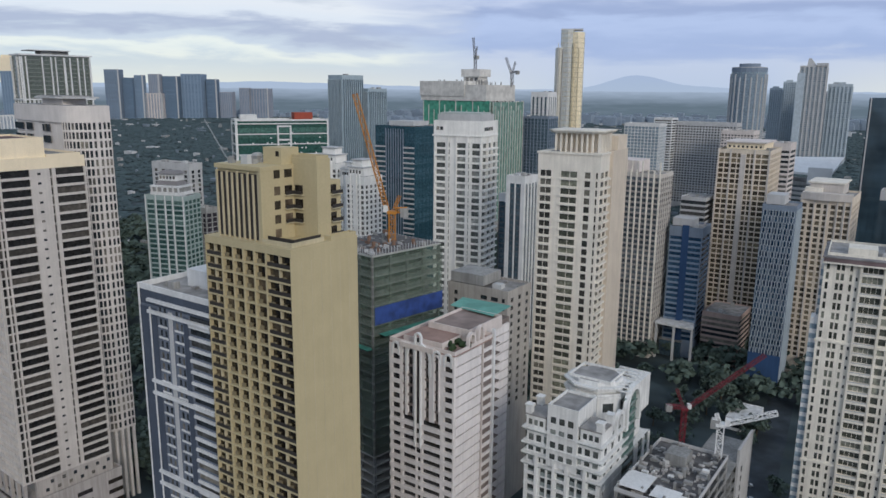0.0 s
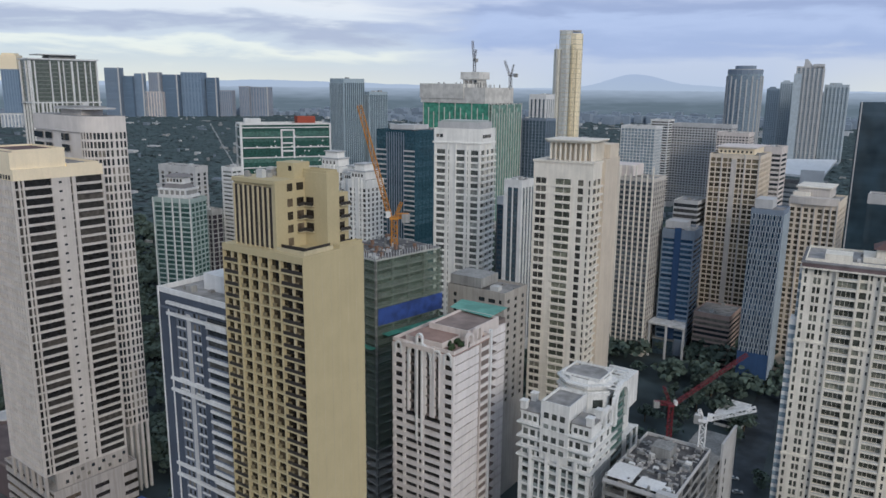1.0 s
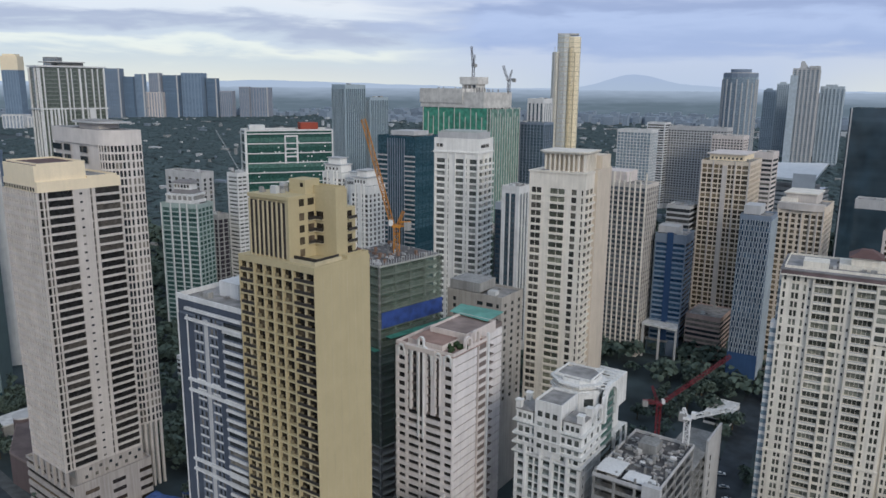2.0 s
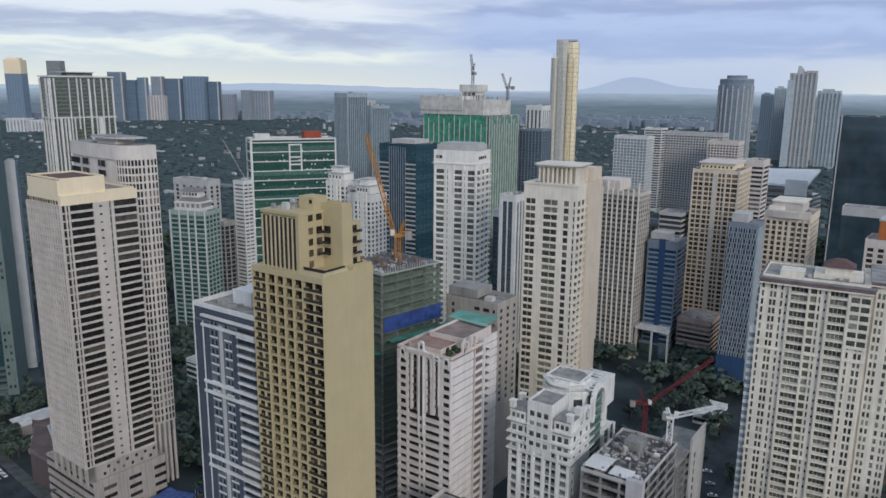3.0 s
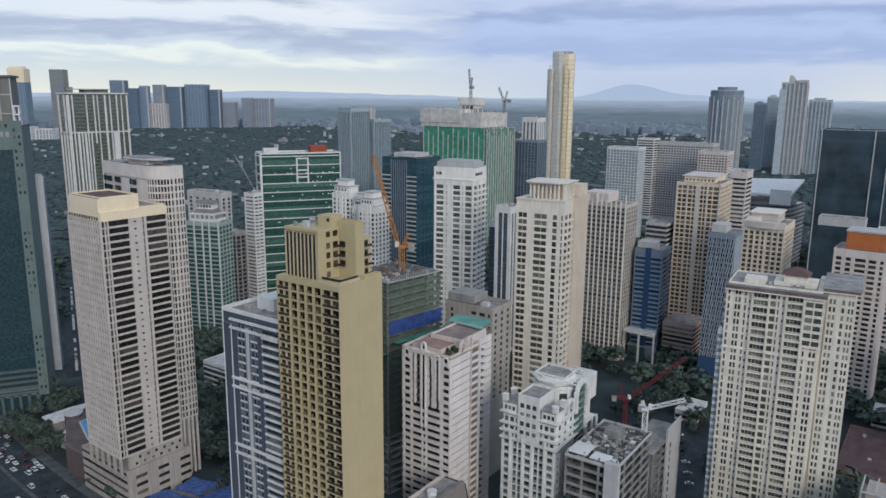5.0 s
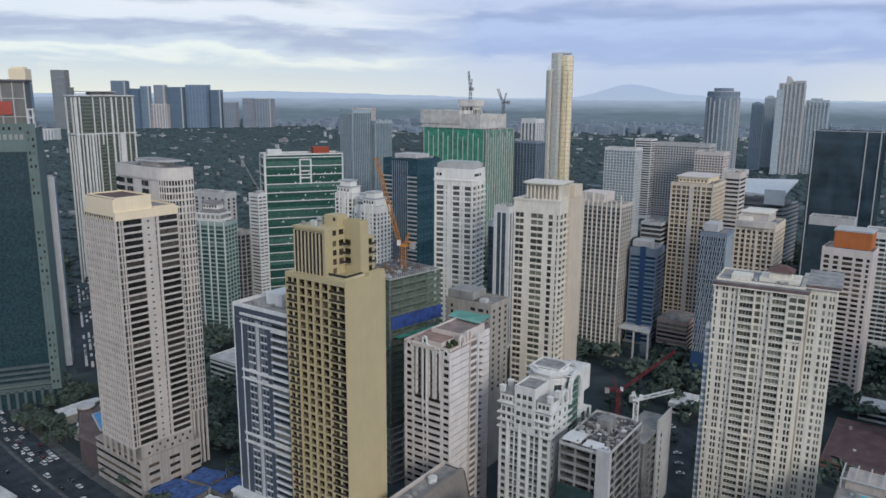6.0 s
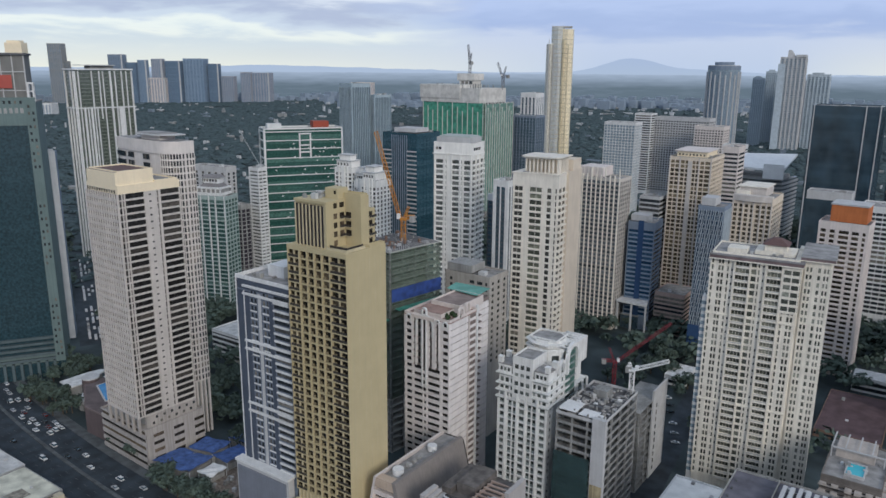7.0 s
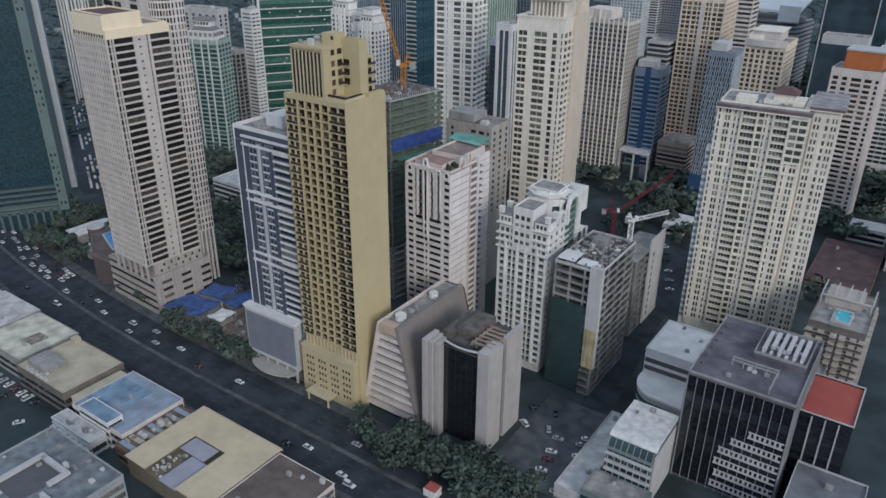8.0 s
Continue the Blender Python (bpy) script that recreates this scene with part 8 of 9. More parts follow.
def teal_tower():
    w, d, h, rot = 40.0, 46.0, 172.0, -33
    cx, cy = corner(-417, 111, w, d, rot)
    th = thing("teal_glass_tower", "huge dark teal glass tower framed by pale gridded walls", "office tower", cx, cy, 0, rot)
    PALE = paint("pale_green_grey_panel", (0.145, 0.20, 0.197))
    BASE = paint("dark_green_grey_panel", (0.10, 0.135, 0.145))
    SEA = glass("deep_sea_glass", (0.022, 0.052, 0.066), (0.026, 0.058, 0.073), 0.15, 0.25)
    block(th, w, d, 0, h - 3, PALE, 0.5)
    e = side("e", w, d)
    for i in range(33):
        piece("glass_band", (0.4, d - 5.4, 0.2, 0.45, 0, 4.3), SEA, th, e @ pose(0, 0, 16 + i * 4.3))
    bpart("frame_wall", [(d - 5.4, d, -0.6, 0.5, 10, h)], PALE, th, e)
    bpart("frame_wall", [(0, d - 5.4, -0.6, 0.5, 156, h)], PALE, th, e)
    for i in range(40):
        for u in (d - 4.4, d - 2.2):
            if (i // 5) % 3 != 2 and (i * 7 + int(u)) % 4:
                piece("small_window", (0, 1.1, -0.7, -0.5, 0, 1.7), GLASS, th, e @ pose(u, 0, 14 + i * 3.9))
    for k in range(14):
        piece("small_window", (0, 1.6, -0.7, -0.5, 0, 3.0), GREY, th, e @ pose(1.5 + k * 2.8, 0, 163.0))
        piece("small_window", (0, 1.2, -0.7, -0.5, 0, 1.8), GLASS, th, e @ pose(1.5 + k * 2.8, 0, 168.4))
    for r in range(5):
        piece("louvre_band", (2, d - 5.4, -1.6, 0.2, 0, 1.4), BASE, th, e @ pose(0, 0, 12 + r * 3.4))
    for k in range(9):
        piece("column", (-0.8, 0.8, -1.4, 0.2, 0, 11), BASE, th, e @ pose(3 + k * 4.6, 0, 0))
    piece("lobby_glass", (0.4, d - 0.4, -0.3, 0.3, 0.2, 10.0), SEA, th, e)
    facade(th, side("s", w, d), 0, w, 10, 41, 3.9, even(w, 9, 2.4, 1), PALE, GLASS_TEAL, 1.3, 0.5, mode="bands")
    bpart("roof", [(-w / 2, w / 2, -d / 2, d / 2, h - 3, h - 2.6)], ROOF, th)
    bpart("roof_box", [(-12, 13.4, -18, 19, h - 2.6, 195.6)], paint("dull_plant_screen", (0.20, 0.20, 0.19)), th)
    bpart("roof_slab", [(-14, 15, -20, 20, 195.6, 196.8)], DGREY, th)
    for k in range(7):
        piece("screen_post", (13.4, 14.0, -0.3, 0.3, 0, 26), LGREY, th, pose(0, -17.6 + k * 6.05, h - 2.6))
    bpart("screen_rail", [(14.0, 14.3, -18, 19, z, z + 0.5) for z in (175.5, 186.0)], LGREY, th)
    bpart("red_sign_wall", [(14.4, 14.8, -1, 11.6, 177.0, 184.5)], REDROOF, th, label="plain red rooftop panel")
    for y in (19.8, 22.4):
        for x in (13.0, 19.0):
            piece("parapet_frame", (-0.35, 0.35, -0.35, 0.35, 0, 11.0), WHITE, th, pose(x, y, h - 2.6))
    bpart("parapet_frame", [(12.6, 19.4, 19.4, 22.8, z, z + 0.7) for z in (175.0, 179.6)], WHITE, th)
    tower_crane("pale crane on the teal glass tower", cx - 2, cy + 2, 196.8, 5, 10, 70, 20, (0.45, 0.47, 0.48), 1.6, 5)
    w2 = tower("white_fin_wall", "slab tower with a white vertical end wall", -459, 177, 12, 14, 133, BLUEGREY, GLASS_TEAL, south=2, east=2, win=0.6, fh=3.6, sill=0.8, seed=46, rot=-33, mode="rest")
    for a, b in ((0.3, 4.6), (5.4, 13.8)):
        bpart("white_end", [(a, b, -0.8, 0.2, 0, 134)], WHITE, w2, side("e", 12, 14))


teal_tower()


def balcony_tower():
    """The tall tower of white piers and green glass west of the cream towers."""
    w, d, h = 22.0, 56.0, 188.0
    cx, cy = corner(-638, 312, w, d, -8)
    th = thing("striped_residence", "tall residence of white piers and olive glass strips", "residential tower", cx, cy, 0, -8)
    OL = glass("sage_glass", (0.10, 0.12, 0.10), (0.24, 0.26, 0.21), 0.6)
    block(th, w, d, 0, h - 2, OL, 0.6)
    for f, ln in (("s", w), ("e", d)):
        fr = side(f, w, d)
        for i in range(54):
            piece("spandrel", (0, ln, 0.2, 0.6, 0, 0.7), paint("olive_grey_panel", (0.20, 0.22, 0.19)), th, fr @ pose(0, 0, 2 + i * 3.4))
        if f == "s":
            piers = [(0.8, 1.0, 0, h - 3), (8.0, 1.0, 0, 150), (14.5, 1.2, 0, h - 3), (21.2, 1.0, 0, h - 3)]
        else:
            piers = [(0.8, 1.2, 0, h - 3), (4.0, 1.0, 0, h - 3), (7.4, 1.8, 0, 150), (10.6, 1.2, 0, 150), (13.6, 1.8, 0, 150), (16.4, 1.0, 0, h - 3), (19.2, 1.0, 0, 150), (23.5, 1.0, 140, h - 3), (27.0, 0.8, 20, h - 3), (34.0, 1.6, 60, h - 3), (38.6, 1.0, 0, h - 3), (42.2, 4.2, 0, 150), (45.0, 1.0, 0, h - 3), (49.6, 0.8, 0, h - 3), (55.0, 1.3, 0, h - 3)]
        for u, q, z0, z1 in piers:
            bpart("white_pier", [(u - q / 2, u + q / 2, -0.8, 0.6, z0, z1)], WHITE, th, fr)
    for z in (h - 2, 150):
        bpart("roof_frame", [(-w / 2 - 1, w / 2 + 1, -d / 2 - 1, -d / 2 + 0.6, z, z + 1.2), (w / 2 - 0.6, w / 2 + 1, -d / 2 + 0.6, d / 2 + 1, z, z + 1.2)], WHITE, th)
    bpart("roof_canopy", [(-10, 10, -20, 12, h + 2, h + 2.8)], LGREY, th)
    bpart("roof_house", [(-7, 6, -10, 12, h - 2, h + 2)], GREY, th)


balcony_tower()


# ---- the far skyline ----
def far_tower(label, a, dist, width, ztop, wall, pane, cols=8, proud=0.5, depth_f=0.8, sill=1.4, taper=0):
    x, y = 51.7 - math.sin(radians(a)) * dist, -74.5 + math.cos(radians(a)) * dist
    w = width
    return tower("far_tower", label, x + w / 2, y, w, w * depth_f, ztop, wall, pane, south=cols, east=cols, win=0.62, fh=4.2, sill=sill, proud=proud, depth=0.8, base=4, crown=3, mode="rest", rot=a * 0.6, plants=2, seed=int(a * 10), group="far skyline")


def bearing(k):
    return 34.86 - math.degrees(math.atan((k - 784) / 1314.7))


# Panel and glass colours carry the haze of the distance.
for p0, p1, yt, wl, lab in ((27, 55, 138, HAZE_BLUE, "distant tower with a golden upper part"), (198, 224, 134, BLUEGREY, "distant blue-green tower"), (226, 244, 146, DEEP, "distant blue tower"),
                            (246, 262, 142, HAZE_BLUE, "distant blue tower"), (264, 296, 170, PINKISH, "distant brownish tower"), (270, 290, 140, HAZE_GREY, "distant pale tower"), (294, 322, 143, DEEP, "distant blue glass tower"),
                            (326, 364, 139, HAZE_BLUE, "distant blue glass tower"), (366, 386, 147, DEEP, "distant dark blue tower"), (388, 412, 167, HAZE_GREY, "distant grey tower"), (421, 440, 160, HAZE_GREY, "distant grey twin tower"), (441, 475, 161, HAZE_GREY, "distant grey twin tower"),
                            (97, 121, 119, GREY, "tall distant grey tower"), (121, 129, 145, GREY, "slim distant grey tower"), (25, 60, 205, WHITE, "distant low white block"), (62, 96, 208, WHITE, "distant low white block"), (610, 650, 176, PINKISH, "distant brownish block"), (745, 775, 181, HAZE_BLUE, "distant blue block")):
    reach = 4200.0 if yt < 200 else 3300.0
    ft = far_tower(lab + " on the skyline", bearing((p0 + p1) / 2 + 15), reach, (p1 - p0) / 1314.7 * reach * 0.86, 190.5 + (151 - yt) / 1314.7 * reach, wl, HAZE_GLASS, 6)
    if "golden" in lab:
        gw = (p1 - p0) / 1314.7 * reach * 0.43
        bpart("golden_top", [(-gw - 0.5, gw + 0.5, -gw * 0.8 - 0.5, gw * 0.8, 190.5 + (150 - yt) / 1314.7 * reach, 190.5 + (170 - yt) / 1314.7 * reach), (-gw * 0.8, gw * 0.7, -gw * 0.6, gw * 0.6, 190.5 + (170 - yt) / 1314.7 * reach, 190.5 + (173 - yt) / 1314.7 * reach)], CREAM_LIT, ft, label="golden upper storeys")
    elif p0 % 3 == 0:
        gw = (p1 - p0) / 1314.7 * reach * 0.43
        bpart("pale_edge", [(gw - 6, gw + 0.6, -gw * 0.8 - 1.4, -gw * 0.8 + 2, 0, 192 + (151 - yt) / 1314.7 * reach)], LGREY, ft, label="pale corner pier")
for p0, p1, yt, ds, wl, lab in ((1318, 1340, 172, 2100, STEEL_HAZE, "slim blue-grey tower"), (1340, 1362, 162, 2150, STEEL_HAZE, "pale blue-grey tower"), (1362, 1408, 140, 2000, LGREY, "tall ribbed pale tower"), (1412, 1452, 166, 2050, STEEL_HAZE, "grey-blue tower"), (1398, 1425, 178, 2200, HAZE_GREY, "grey tower")):
    ft = far_tower(lab + " in the far cluster", bearing((p0 + p1) / 2), ds, (p1 - p0) / 1314.7 * ds * 0.8, 190.5 + (161 - yt) / 1314.7 * ds, wl, STEEL_HAZE_GLASS, 6, proud=1.2)
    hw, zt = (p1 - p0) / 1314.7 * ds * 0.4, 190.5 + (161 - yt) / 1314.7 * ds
    if yt < 150:
        part("pointed_top", prism_mesh("pointed_top", [(-hw * 0.5, -hw * 0.6), (hw * 0.2, -hw * 0.6), (hw * 0.2, hw * 0.5), (-hw * 0.5, hw * 0.5)], zt - 1, zt + 16, wl, [(-hw * 0.45, -hw * 0.5), (-hw * 0.25, -hw * 0.5), (-hw * 0.25, hw * 0.4), (-hw * 0.45, hw * 0.4)]), ft)
        bpart("side_slab", [(hw * 0.2, hw * 1.02, -hw * 0.9, hw * 0.4, zt - 1, zt + 5)], wl, ft)
        bpart("side_slab", [(-hw * 1.12, -hw * 0.55, -hw * 0.9, hw * 0.5, 0, zt - 16)], STEEL_HAZE, ft)
    else:
        bpart("roof_house", [(-hw * 0.6, hw * 0.4, -hw * 0.5, hw * 0.5, zt - 1, zt + 4)], wl, ft)
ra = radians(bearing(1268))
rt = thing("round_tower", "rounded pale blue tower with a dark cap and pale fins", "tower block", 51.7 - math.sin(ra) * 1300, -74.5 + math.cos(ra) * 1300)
ring = [(25 * math.cos(2 * math.pi * k / 20), 20 * math.sin(2 * math.pi * k / 20)) for k in range(20)]
part("shaft", prism_mesh("shaft", ring, 0, 191, STEEL_HAZE_GLASS), rt)
for i in range(46):
    part("floor_line", prism_mesh("floor_line", [(x * 1.012, y * 1.012) for x, y in ring], 4 + i * 4.05, 5.2 + i * 4.05, BLUEGREY), rt)
for k, (x, y) in enumerate(ring):
    piece("fin", (-0.9, 0.9, -0.9, 0.9, 0, 183 + 5 * (k % 2)), LGREY, rt, pose(x * 1.02, y * 1.02, 0))
part("cap", prism_mesh("cap", [(x * 1.01, y * 1.01) for x, y in ring], 191, 197, BLUEGREY), rt)
part("cap_rim", prism_mesh("cap_rim", [(x * 0.97, y * 0.97) for x, y in ring], 197, 198.0, LGREY), rt)
part("roof_house", prism_mesh("roof_house", [(x * 0.6, y * 0.6) for x, y in ring], 198.2, 203, BLUEGREY), rt)


def golden_tower():
    """The slender tall tower with a stepped top; the light it catches is painted in."""
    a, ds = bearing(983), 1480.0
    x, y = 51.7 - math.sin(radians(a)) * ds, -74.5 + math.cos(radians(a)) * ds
    th = thing("golden_tower", "slender tall tower, golden sunlight tinted into its glass, stepped top", "skyscraper", x, y, 0, a)
    # Warm reflected sun is put into the golden glass, left out of the grey.
    GG = glass("sun_gold_glass", (0.86, 0.75, 0.53), (0.92, 0.83, 0.64), 0.8, 0.4)
    SH = glass("unlit_gold_glass", (0.52, 0.54, 0.52), (0.66, 0.63, 0.54), 0.6, 0.4)
    for x0, x1, h, m in ((-25, -8, 236, SH), (-16, 8, 266, SH), (1, 26, 263, GG)):
        ring = [(x0 + 2, -14), ((x0 + x1) / 2, -18), (x1 - 2, -14), (x1, 0), (x1 - 2, 16), (x0 + 2, 16), (x0, 0)]
        part("shaft", prism_mesh("shaft", ring, 0, h, m), th)
        for i in range(int(h / 4.2)):
            part("floor_line", prism_mesh("floor_line", [(px * 1.012 + 0.0, py * 1.02) for px, py in ring], i * 4.2, i * 4.2 + 0.8, PALEGOLD), th) if i % 2 == 0 and h > 260 else None
    bpart("top_slab", [(-16, 22, -15, 14, 266, 268.5)], LGREY, th)
    for k in range(5):
        piece("mullion", (-0.6, 0.6, -19.0, -14.0, 0, 240 - 9 * (k % 3)), PALEGOLD if k > 2 else LGREY, th, pose(-20 + k * 9, 0, 4))


golden_tower()


# ---- woods and the low city to the horizon ----
LEAF = paint("foliage", (0.085, 0.120, 0.098), vary=0.35, streak=0.0, size=3.0, rand=0.25)
# Far leaves are tinted bluish to stand for distance haze.
FARLEAF = paint("hazed_foliage", (0.060, 0.090, 0.096), vary=0.25, streak=0.0, size=40.0)
BARK = paint("bark", (0.10, 0.075, 0.05))


def canopy_mesh(name, spots, mat):
    """Many far crowns as small ragged clumps with jagged outlines."""
    vs, fs = [], []
    rng = random.Random(77)
    for x, y, r, h in spots:
        k = len(vs)
        n = 6
        for rr, zz in ((1.0, 0.25), (0.75, 0.75)):
            for i in range(n):
                t = 2 * math.pi * i / n + rng.uniform(-0.35, 0.35)
                q = r * rr * rng.uniform(0.65, 1.2)
                vs.append((x + q * math.cos(t), y + q * math.sin(t), 0.5 * h * zz * rng.uniform(0.8, 1.12)))
        vs.append((x + rng.uniform(-0.4, 0.4) * r, y + rng.uniform(-0.4, 0.4) * r, 0.5 * h * rng.uniform(0.8, 1.15)))
        for i in range(n):
            j = (i + 1) % n
            fs += [(k + i, k + j, k + n + j), (k + i, k + n + j, k + n + i), (k + n + i, k + n + j, k + 2 * n)]
    me = bpy.data.meshes.new(name)
    me.from_pydata(vs, [], fs)
    me.materials.append(mat)
    return me


def spray_mesh(name, spots, mat, per=70):
    """Crowns of loose leaf sprays, for trees in the middle distance."""
    vs, fs = [], []
    rng = random.Random(78)
    for x, y, r, h in spots:
        hubs = [(rng.uniform(-0.6, 0.6) * r, rng.uniform(-0.6, 0.6) * r, h * rng.uniform(0.45, 0.9), r * rng.uniform(0.35, 0.6)) for _ in range(5)]
        for _ in range(per):
            cx, cy, cz, cr = rng.choice(hubs)
            v = Vector((rng.gauss(0, 1), rng.gauss(0, 1), abs(rng.gauss(0, 0.8)))).normalized() * cr
            u = Vector((rng.gauss(0, 1), rng.gauss(0, 1), rng.gauss(0, 0.5))).normalized()
            q = u.cross(v).normalized()
            p = Vector((x + cx, y + cy, cz)) + v
            s = r * rng.uniform(0.16, 0.30)
            k = len(vs)
            vs += [p - u * s, p + q * s * 0.7, p + u * s, p - q * s * 0.7]
            fs += [(k, k + 1, k + 2), (k, k + 2, k + 3)]
    me = bpy.data.meshes.new(name)
    me.from_pydata(vs, [], fs)
    me.materials.append(mat)
    return me


def sector_spots(count, r0, r1, a0, a1, size, seed, power=1.0):
    rng = random.Random(seed)
    out = []
    for _ in range(count):
        r = r0 + (r1 - r0) * rng.random() ** power
        a = radians(rng.uniform(a0, a1))
        s = size * (0.6 + 0.8 * rng.random()) * (0.6 + 0.9 * r / r1)
        out.append((51 - math.sin(a) * r, -75 + math.cos(a) * r, s, s * rng.uniform(0.9, 1.3)))
    return out


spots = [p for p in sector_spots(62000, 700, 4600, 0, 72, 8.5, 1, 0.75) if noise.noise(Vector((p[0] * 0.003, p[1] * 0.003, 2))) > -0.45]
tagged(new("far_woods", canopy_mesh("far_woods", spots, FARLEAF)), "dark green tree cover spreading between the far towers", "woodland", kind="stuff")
near = [p for p in sector_spots(2300, 390, 1000, 2, 70, 7, 3) if p[1] > 142 and (p[0] > -420 or p[1] > 175) and not (2 < p[0] < 46 and 325 < p[1] < 410) and not (-140 < p[0] < -20 and p[1] < 400 and p[2] > 5.2) and abs((p[0] + 432) * 0.4714 + (p[1] - 190) * 0.8819) > 15]
tagged(new("city_greenery", spray_mesh("city_greenery", near, LEAF)), "dense dark trees filling the gaps between towers", "trees", kind="stuff")

tagged(new("side_road", box_mesh("side_road", [(0, 330, -8.5, 8.5, 0.0, 0.045)], ASPHALT)), "busy asphalt street running away between the towers", "road", kind="structure").matrix_basis = pose(-428, 188, 0, 0, 0, 151.87)
rng = random.Random(77)
jam = []
for k in range(78):
    u, v = 8 + 250 * rng.random(), rng.choice((-5.4, -2.2, -2.2, 1.6, 1.6))
    jam += [(u, u + 4.4, v - 0.9, v + 0.9, 0.25, 1.0), (u + 0.9, u + 3.6, v - 0.8, v + 0.8, 1.0, 1.6)]
tagged(new("far_traffic", box_mesh("far_traffic", jam, paint("far_car_paint", (0.62, 0.62, 0.62), rough=0.3))), "lines of pale cars queueing on the far street", "traffic", kind="stuff").matrix_basis = pose(-428, 188, 0, 0, 0, 151.87)

rng = random.Random(12)
roofs = {0: [], 1: [], 2: []}
for i in range(760):
    r = 650 + 3900 * rng.random() ** 0.9
    a = radians(rng.uniform(0, 72))
    x, y = 51 - math.sin(a) * r, -75 + math.cos(a) * r
    s = rng.uniform(3, 7) * (0.7 + r / 3000)
    hh = rng.uniform(3.0, 5) * (0.8 + r / 4000)
    if rng.random() < 0.03:
        hh *= rng.uniform(2, 4)
    s *= rng.choice((0.4, 0.6, 0.8, 1.9))
    roofs[i % 3].append((x - s, x + s, y - s * rng.uniform(0.3, 0.6), y + s * 0.4, 0, hh + 3))
for k, mt in ((0, LGREY), (1, GREY), (2, paint("dull_blue_roofs", (0.20, 0.24, 0.28)))):
    tagged(new("far_houses", box_mesh("far_houses", roofs[k], mt)), "scattered pale low roofs among the far trees", "houses", kind="stuff")
city, pale = [], []
for i in range(1300):
    r = rng.uniform(3000 if i % 4 == 3 else 3650, 4650)
    a = radians(rng.uniform(0, 72))
    if a > radians(44) and r < 4300:
        continue
    x, y, s = 51 - math.sin(a) * r, -75 + math.cos(a) * r, rng.uniform(10, 26)
    if i % 4 == 3:
        s *= 0.4
    (pale if i % 4 == 3 else city).append((x - s, x + s, y - s, y + s, 0, rng.uniform(16, 46) * (0.45 if i % 4 == 3 else 1.0) * (1 + 0.5 * noise.noise(Vector((x * 0.002, y * 0.002, 0))))))
# Distance haze is put into the dull blue of these blocks.
tagged(new("distant_city", box_mesh("distant_city", city, paint("haze_blue_wall", (0.27, 0.33, 0.40)))), "distant low city blocks near the horizon", "city blocks", kind="stuff")
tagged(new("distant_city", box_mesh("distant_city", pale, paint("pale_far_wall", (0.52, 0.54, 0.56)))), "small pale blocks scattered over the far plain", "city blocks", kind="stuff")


# ---- street trees ----
def crown_mesh(name, r, h, seed, n=420):
    """A crown of small bent leaf sprays gathered in uneven clusters."""
    rng = random.Random(seed)
    hubs = []
    for _ in range(11):
        t, q = rng.uniform(0, 6.283), r * math.sqrt(rng.random()) * 0.8
        hubs.append((q * math.cos(t), q * math.sin(t), h * rng.uniform(0.45, 0.95), r * rng.uniform(0.28, 0.5)))
    vs, fs = [], []
    for _ in range(n):
        cx, cy, cz, cr = rng.choice(hubs)
        v = Vector((rng.gauss(0, 1), rng.gauss(0, 1), rng.gauss(0, 0.7))).normalized() * cr * rng.uniform(0.55, 1.05)
        p = Vector((cx, cy, cz)) + v
        u = Vector((rng.gauss(0, 1), rng.gauss(0, 1), rng.gauss(0, 0.6))).normalized()
        w = u.cross(v.normalized() + Vector((0.1, 0.2, 0.3))).normalized()
        s = r * rng.uniform(0.10, 0.19)
        k = len(vs)
        vs += [p - u * s, p + w * s * 0.7 + v * 0.06, p + u * s, p - w * s * 0.7 - v * 0.06]
        fs += [(k, k + 1, k + 2), (k, k + 2, k + 3)]
    me = bpy.data.meshes.new(name)
    me.from_pydata(vs, [], fs)
    me.materials.append(LEAF)
    return me


def trunk_mesh(name, h, r, seed):
    rng = random.Random(seed)
    bm = bmesh.new()

    def limb(p, q, ra, rb):
        p, q = Vector(p), Vector(q)
        m = Matrix.Translation((p + q) / 2) @ (q - p).to_track_quat("Z", "Y").to_matrix().to_4x4()
        bmesh.ops.create_cone(bm, cap_ends=True, segments=7, radius1=ra, radius2=rb, depth=(q - p).length, matrix=m)

    limb((0, 0, 0), (0.1, 0, h * 0.5), 0.32, 0.22)
    for k in range(5):
        t = 6.283 * k / 5 + rng.uniform(-0.3, 0.3)
        limb((0.1, 0, h * rng.uniform(0.38, 0.5)), (r * 0.6 * math.cos(t), r * 0.6 * math.sin(t), h * rng.uniform(0.65, 0.85)), 0.16, 0.05)
    return bm_mesh(name, bm, BARK)


def tree_kind(r, h, seed):
    th = thing("tree", "broad dark green street tree with an uneven crown", "tree", 0, 0, 0, 0, "street trees")
    part("trunk", trunk_mesh("trunk", h, r, seed), th)
    part("crown", crown_mesh("crown", r, h, seed), th)
    return th


kinds = [tree_kind(4.2, 8.5, 1), tree_kind(5.4, 10.0, 2), tree_kind(3.4, 7.0, 3), tree_kind(6.0, 9.0, 4)]
rng = random.Random(31)
places = [(x, (106.5 if x < -110 else 95.0) + rng.uniform(-1, 2.2)) for x in (-228, -221, -214, -207, -199, -190, -112, -104, -96, -88, -79, -71, -62, -54, -46)]
places += [(x, 101 + rng.uniform(-3, 5)) for x in (-90, -84, -77, -69, -58, -50, -43, -36)]
places += [(rng.uniform(-97, -34), rng.uniform(89, 108)) for _ in range(26)]
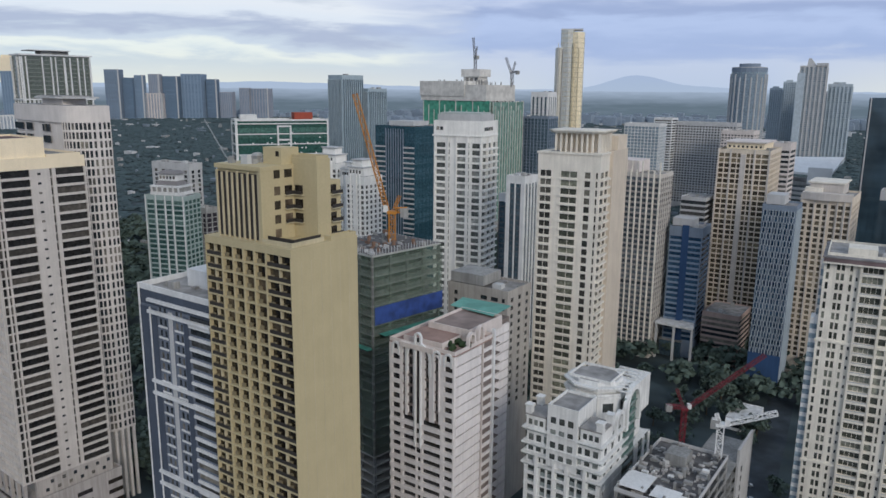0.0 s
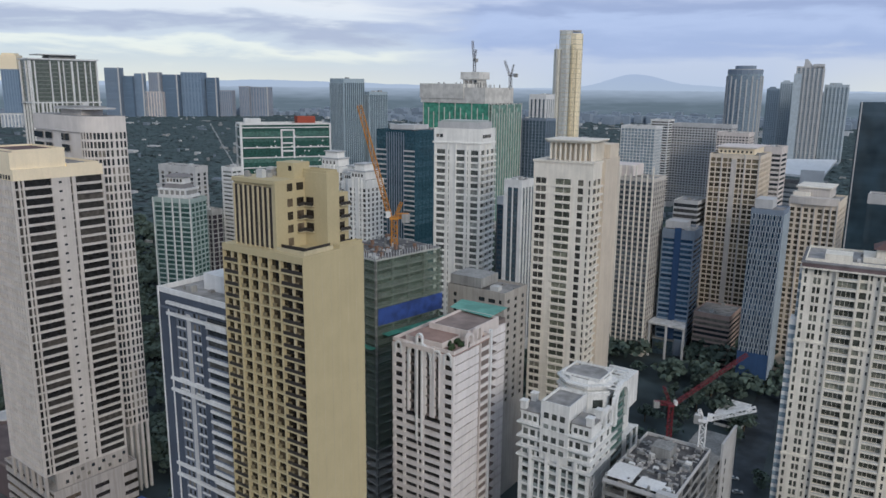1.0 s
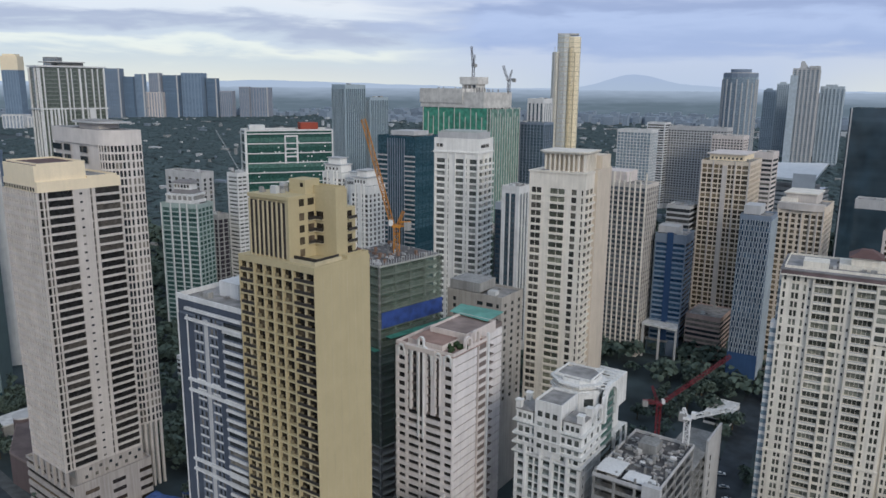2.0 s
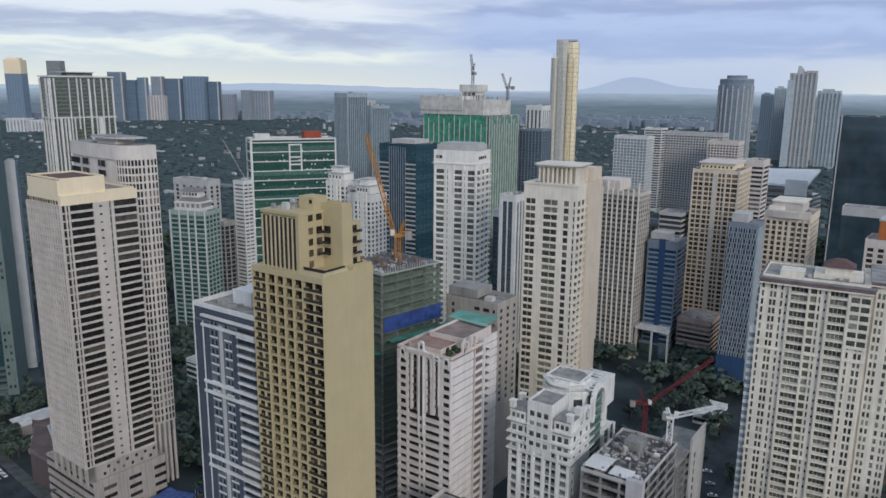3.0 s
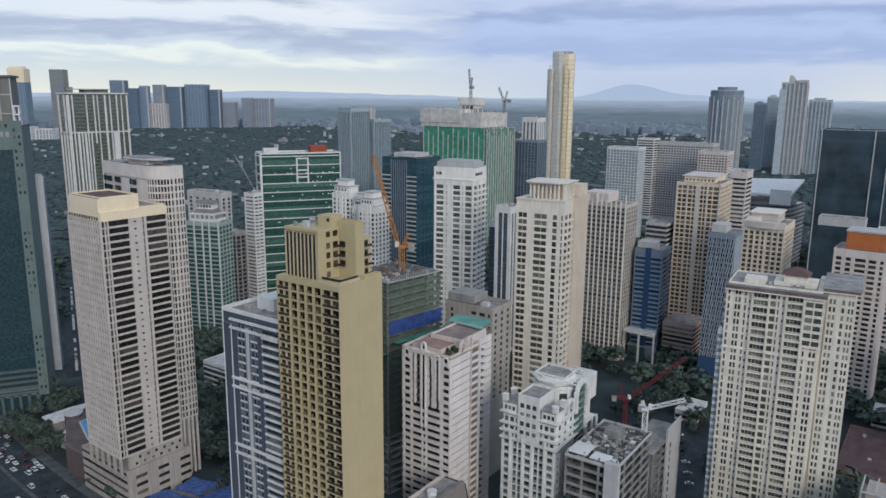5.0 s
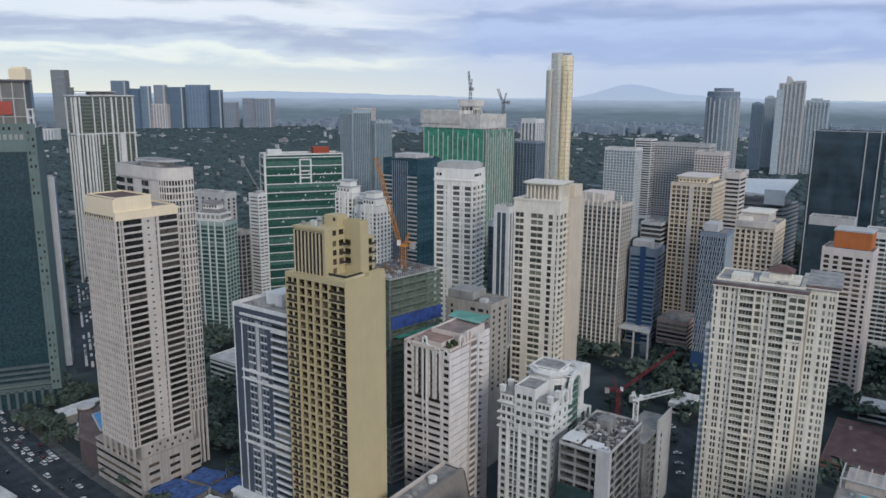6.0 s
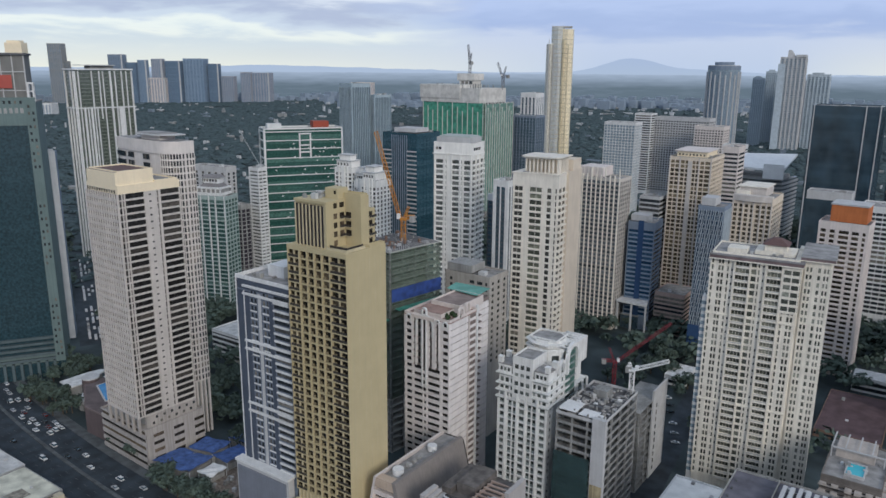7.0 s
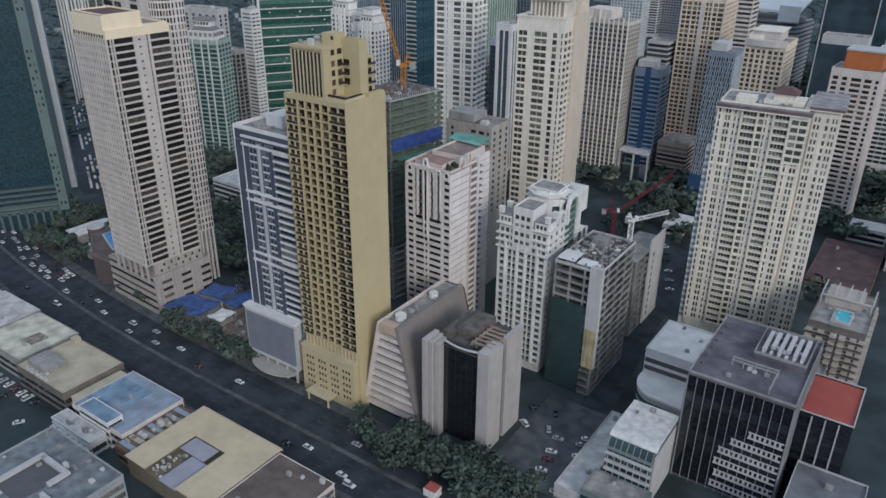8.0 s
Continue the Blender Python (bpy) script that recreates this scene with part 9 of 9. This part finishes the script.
places += [(x, avenue_y(x) + rng.uniform(24, 31)) for x in (-262, -283, -295)]
places += [(rng.uniform(-240, -200), rng.uniform(150, 215)) for _ in range(14)]
places += [(rng.uniform(-396, -374), rng.uniform(132, 172)) for _ in range(12)]
places += [(rng.uniform(-372, -340), rng.uniform(162, 176)) for _ in range(8)]
places += [(rng.uniform(-110, -60), rng.uniform(340, 410)) for _ in range(20)]
places += [(rng.uniform(-45, 0), rng.uniform(290, 400)) for _ in range(12)]
places += [(rng.uniform(-236, -176), rng.uniform(103.5, 110)) for _ in range(14)]
places += [(rng.uniform(-330, -250), rng.uniform(165, 250)) for _ in range(22)]
places += [(rng.uniform(-392, -352), rng.uniform(116, 130)) for _ in range(13)]
places += [(rng.uniform(-345, -336), rng.uniform(113, 122)) for _ in range(4)]
for i, (x, y) in enumerate(places):
    k = kinds[i % 4]
    m = pose(x, y, 0, 0, 0, rng.uniform(0, 360))
    if i < 4:
        k.matrix_basis = m
    else:
        copy_thing(k, m)


# ---- traffic ----
def car_kind(label, paint_mat, van=False, dark=False):
    th = thing("car", label, "car", 0, 0, 0, 0, "traffic on the avenue")
    L, W, H = (4.9, 1.9, 1.9) if van else (4.4, 1.75, 1.42)
    bm = bmesh.new()
    prof = [(-L / 2, 0.3), (-L / 2, 0.85), (-L / 2 + 0.5, 0.95), (L / 2 - 1.3, 0.92), (L / 2 - 0.1, 0.75), (L / 2, 0.55), (L / 2, 0.3)]
    a = [bm.verts.new((x, -W / 2, z)) for x, z in prof]
    b = [bm.verts.new((x, W / 2, z)) for x, z in prof]
    bm.faces.new(a)
    bm.faces.new(b[::-1])
    for i in range(len(a)):
        j = (i + 1) % len(a)
        bm.faces.new((a[j], a[i], b[i], b[j]))
    bmesh.ops.bevel(bm, geom=bm.edges[:], offset=0.06, segments=1, affect="EDGES")
    part("body", bm_mesh("body", bm, paint_mat), th)
    lo = [(-L / 2 + (0.15 if van else 0.55), -W / 2 + 0.08), (L / 2 - 1.15, -W / 2 + 0.08), (L / 2 - 1.15, W / 2 - 0.08), (-L / 2 + (0.15 if van else 0.55), W / 2 - 0.08)]
    hi = [(-L / 2 + (0.3 if van else 1.05), -W / 2 + 0.25), (L / 2 - 2.0, -W / 2 + 0.25), (L / 2 - 2.0, W / 2 - 0.25), (-L / 2 + (0.3 if van else 1.05), W / 2 - 0.25)]
    part("cabin", prism_mesh("cabin", lo, 0.9, H - 0.05, GLASS_NAVY, hi), th, label="dark glazed cabin")
    part("cabin_roof", prism_mesh("cabin_roof", hi, H - 0.05, H + 0.02, paint_mat), th)
    for x in (-L / 2 + 0.85, L / 2 - 0.85):
        for y in (-W / 2 + 0.08, W / 2 - 0.08):
            key = "wheel"
            if key not in MESHES:
                bm = bmesh.new()
                bmesh.ops.create_cone(bm, cap_ends=True, segments=12, radius1=0.33, radius2=0.33, depth=0.22)
                MESHES[key] = bm_mesh("wheel", bm, DGREY)
            wheel = part("wheel", MESHES[key], th, pose(x, y, 0.33, 90, 0, 0))
            if "hub" not in MESHES:
                bm = bmesh.new()
                bmesh.ops.create_cone(bm, cap_ends=True, segments=8, radius1=0.18, radius2=0.18, depth=0.24)
                MESHES["hub"] = bm_mesh("hub", bm, STEEL)
            part("hub", MESHES["hub"], wheel)
    return th


CARPAINT = [("white saloon car", (0.72, 0.72, 0.72), False), ("silver car", (0.42, 0.43, 0.44), False), ("black car", (0.02, 0.02, 0.022), False), ("white van", (0.70, 0.70, 0.69), True), ("dark red car", (0.11, 0.015, 0.015), False)]
cars = [car_kind(n + " on the avenue", paint("car_paint_" + n.replace(" ", "_"), c, rough=0.25, vary=0.03, streak=0), v) for n, c, v in CARPAINT]
spots = []
rng = random.Random(55)
for x, y in ((-414, 116), (-398, 115), (-381, 108), (-378, 112), (-359, 106), (-367, 104), (-339, 103), (-331, 105), (-333, 99), (-309, 96), (-292, 94), (-295, 101), (-273, 95), (-247, 91.5), (-286, 100)):
    spots.append((x, y, 176))
for k in range(24):
    x = -318 - rng.random() ** 1.1 * 100
    spots.append((x + rng.uniform(-2, 2), 97.5 + (-x - 318) * 0.13 + rng.choice((0.0, 3.4, 6.8, 10.2)), 175))
spots += [(x, avenue_y(x) + o, 180 if o > 0 else 0) for x, o in ((-252, 9.5), (-236, 12), (-228, 6), (-214, 10), (-196, 6), (-172, 8.5), (-300, -5), (-330, -8), (-126, -8), (-118, -5), (-104, 7))]
spots += [(-97.4, 77.2, 0), (-91.9, 75.0, 0), (-47.9, 143.8, 120), (-42.4, 141, 10), (-41, 132.8, 15), (-40.2, 128.1, 20), (-39.5, 121.7, 15), (-57.8, 141.7, 150), (-59.2, 153, 60), (-50.3, 154.2, 120), (-31.6, 135.9, 15), (-30.2, 127.5, 10), (-29.8, 123.4, 12), (-29.5, 119.8, 15), (-30, 114.7, 12), (-33.3, 142.8, 20), (-33, 147, 20), (-40, 117, 20)]
spots += [(-81.3, 387, 30), (-70.5, 337.5, 25), (-66.5, 329, 25), (-63.2, 320, 25), (-57.4, 307, 25), (-53, 296, 25), (-49.2, 286, 25)]
spots += [(-266 + 5.2 * k, 36.2 - 0.1 * k, 92) for k in range(8)]
spots += [(-245, 30, 60), (-236, 22, 60), (-228, 14, 80), (-222, 25, 60), (-252, 12, 70), (-243, 5, 60)]
for i, (x, y, a) in enumerate(spots):
    k = cars[(0, 1, 2, 3, 0, 1, 0, 2, 1, 3, 0, 4)[(i * 5) % 12]]
    m = pose(x, y, 0.06 if y > 110 and x > -60 else 0.0 if y < 60 else 0.05, 0, 0, a)
    if i < 5:
        cars[i].matrix_basis = m
    else:
        copy_thing(k, m)
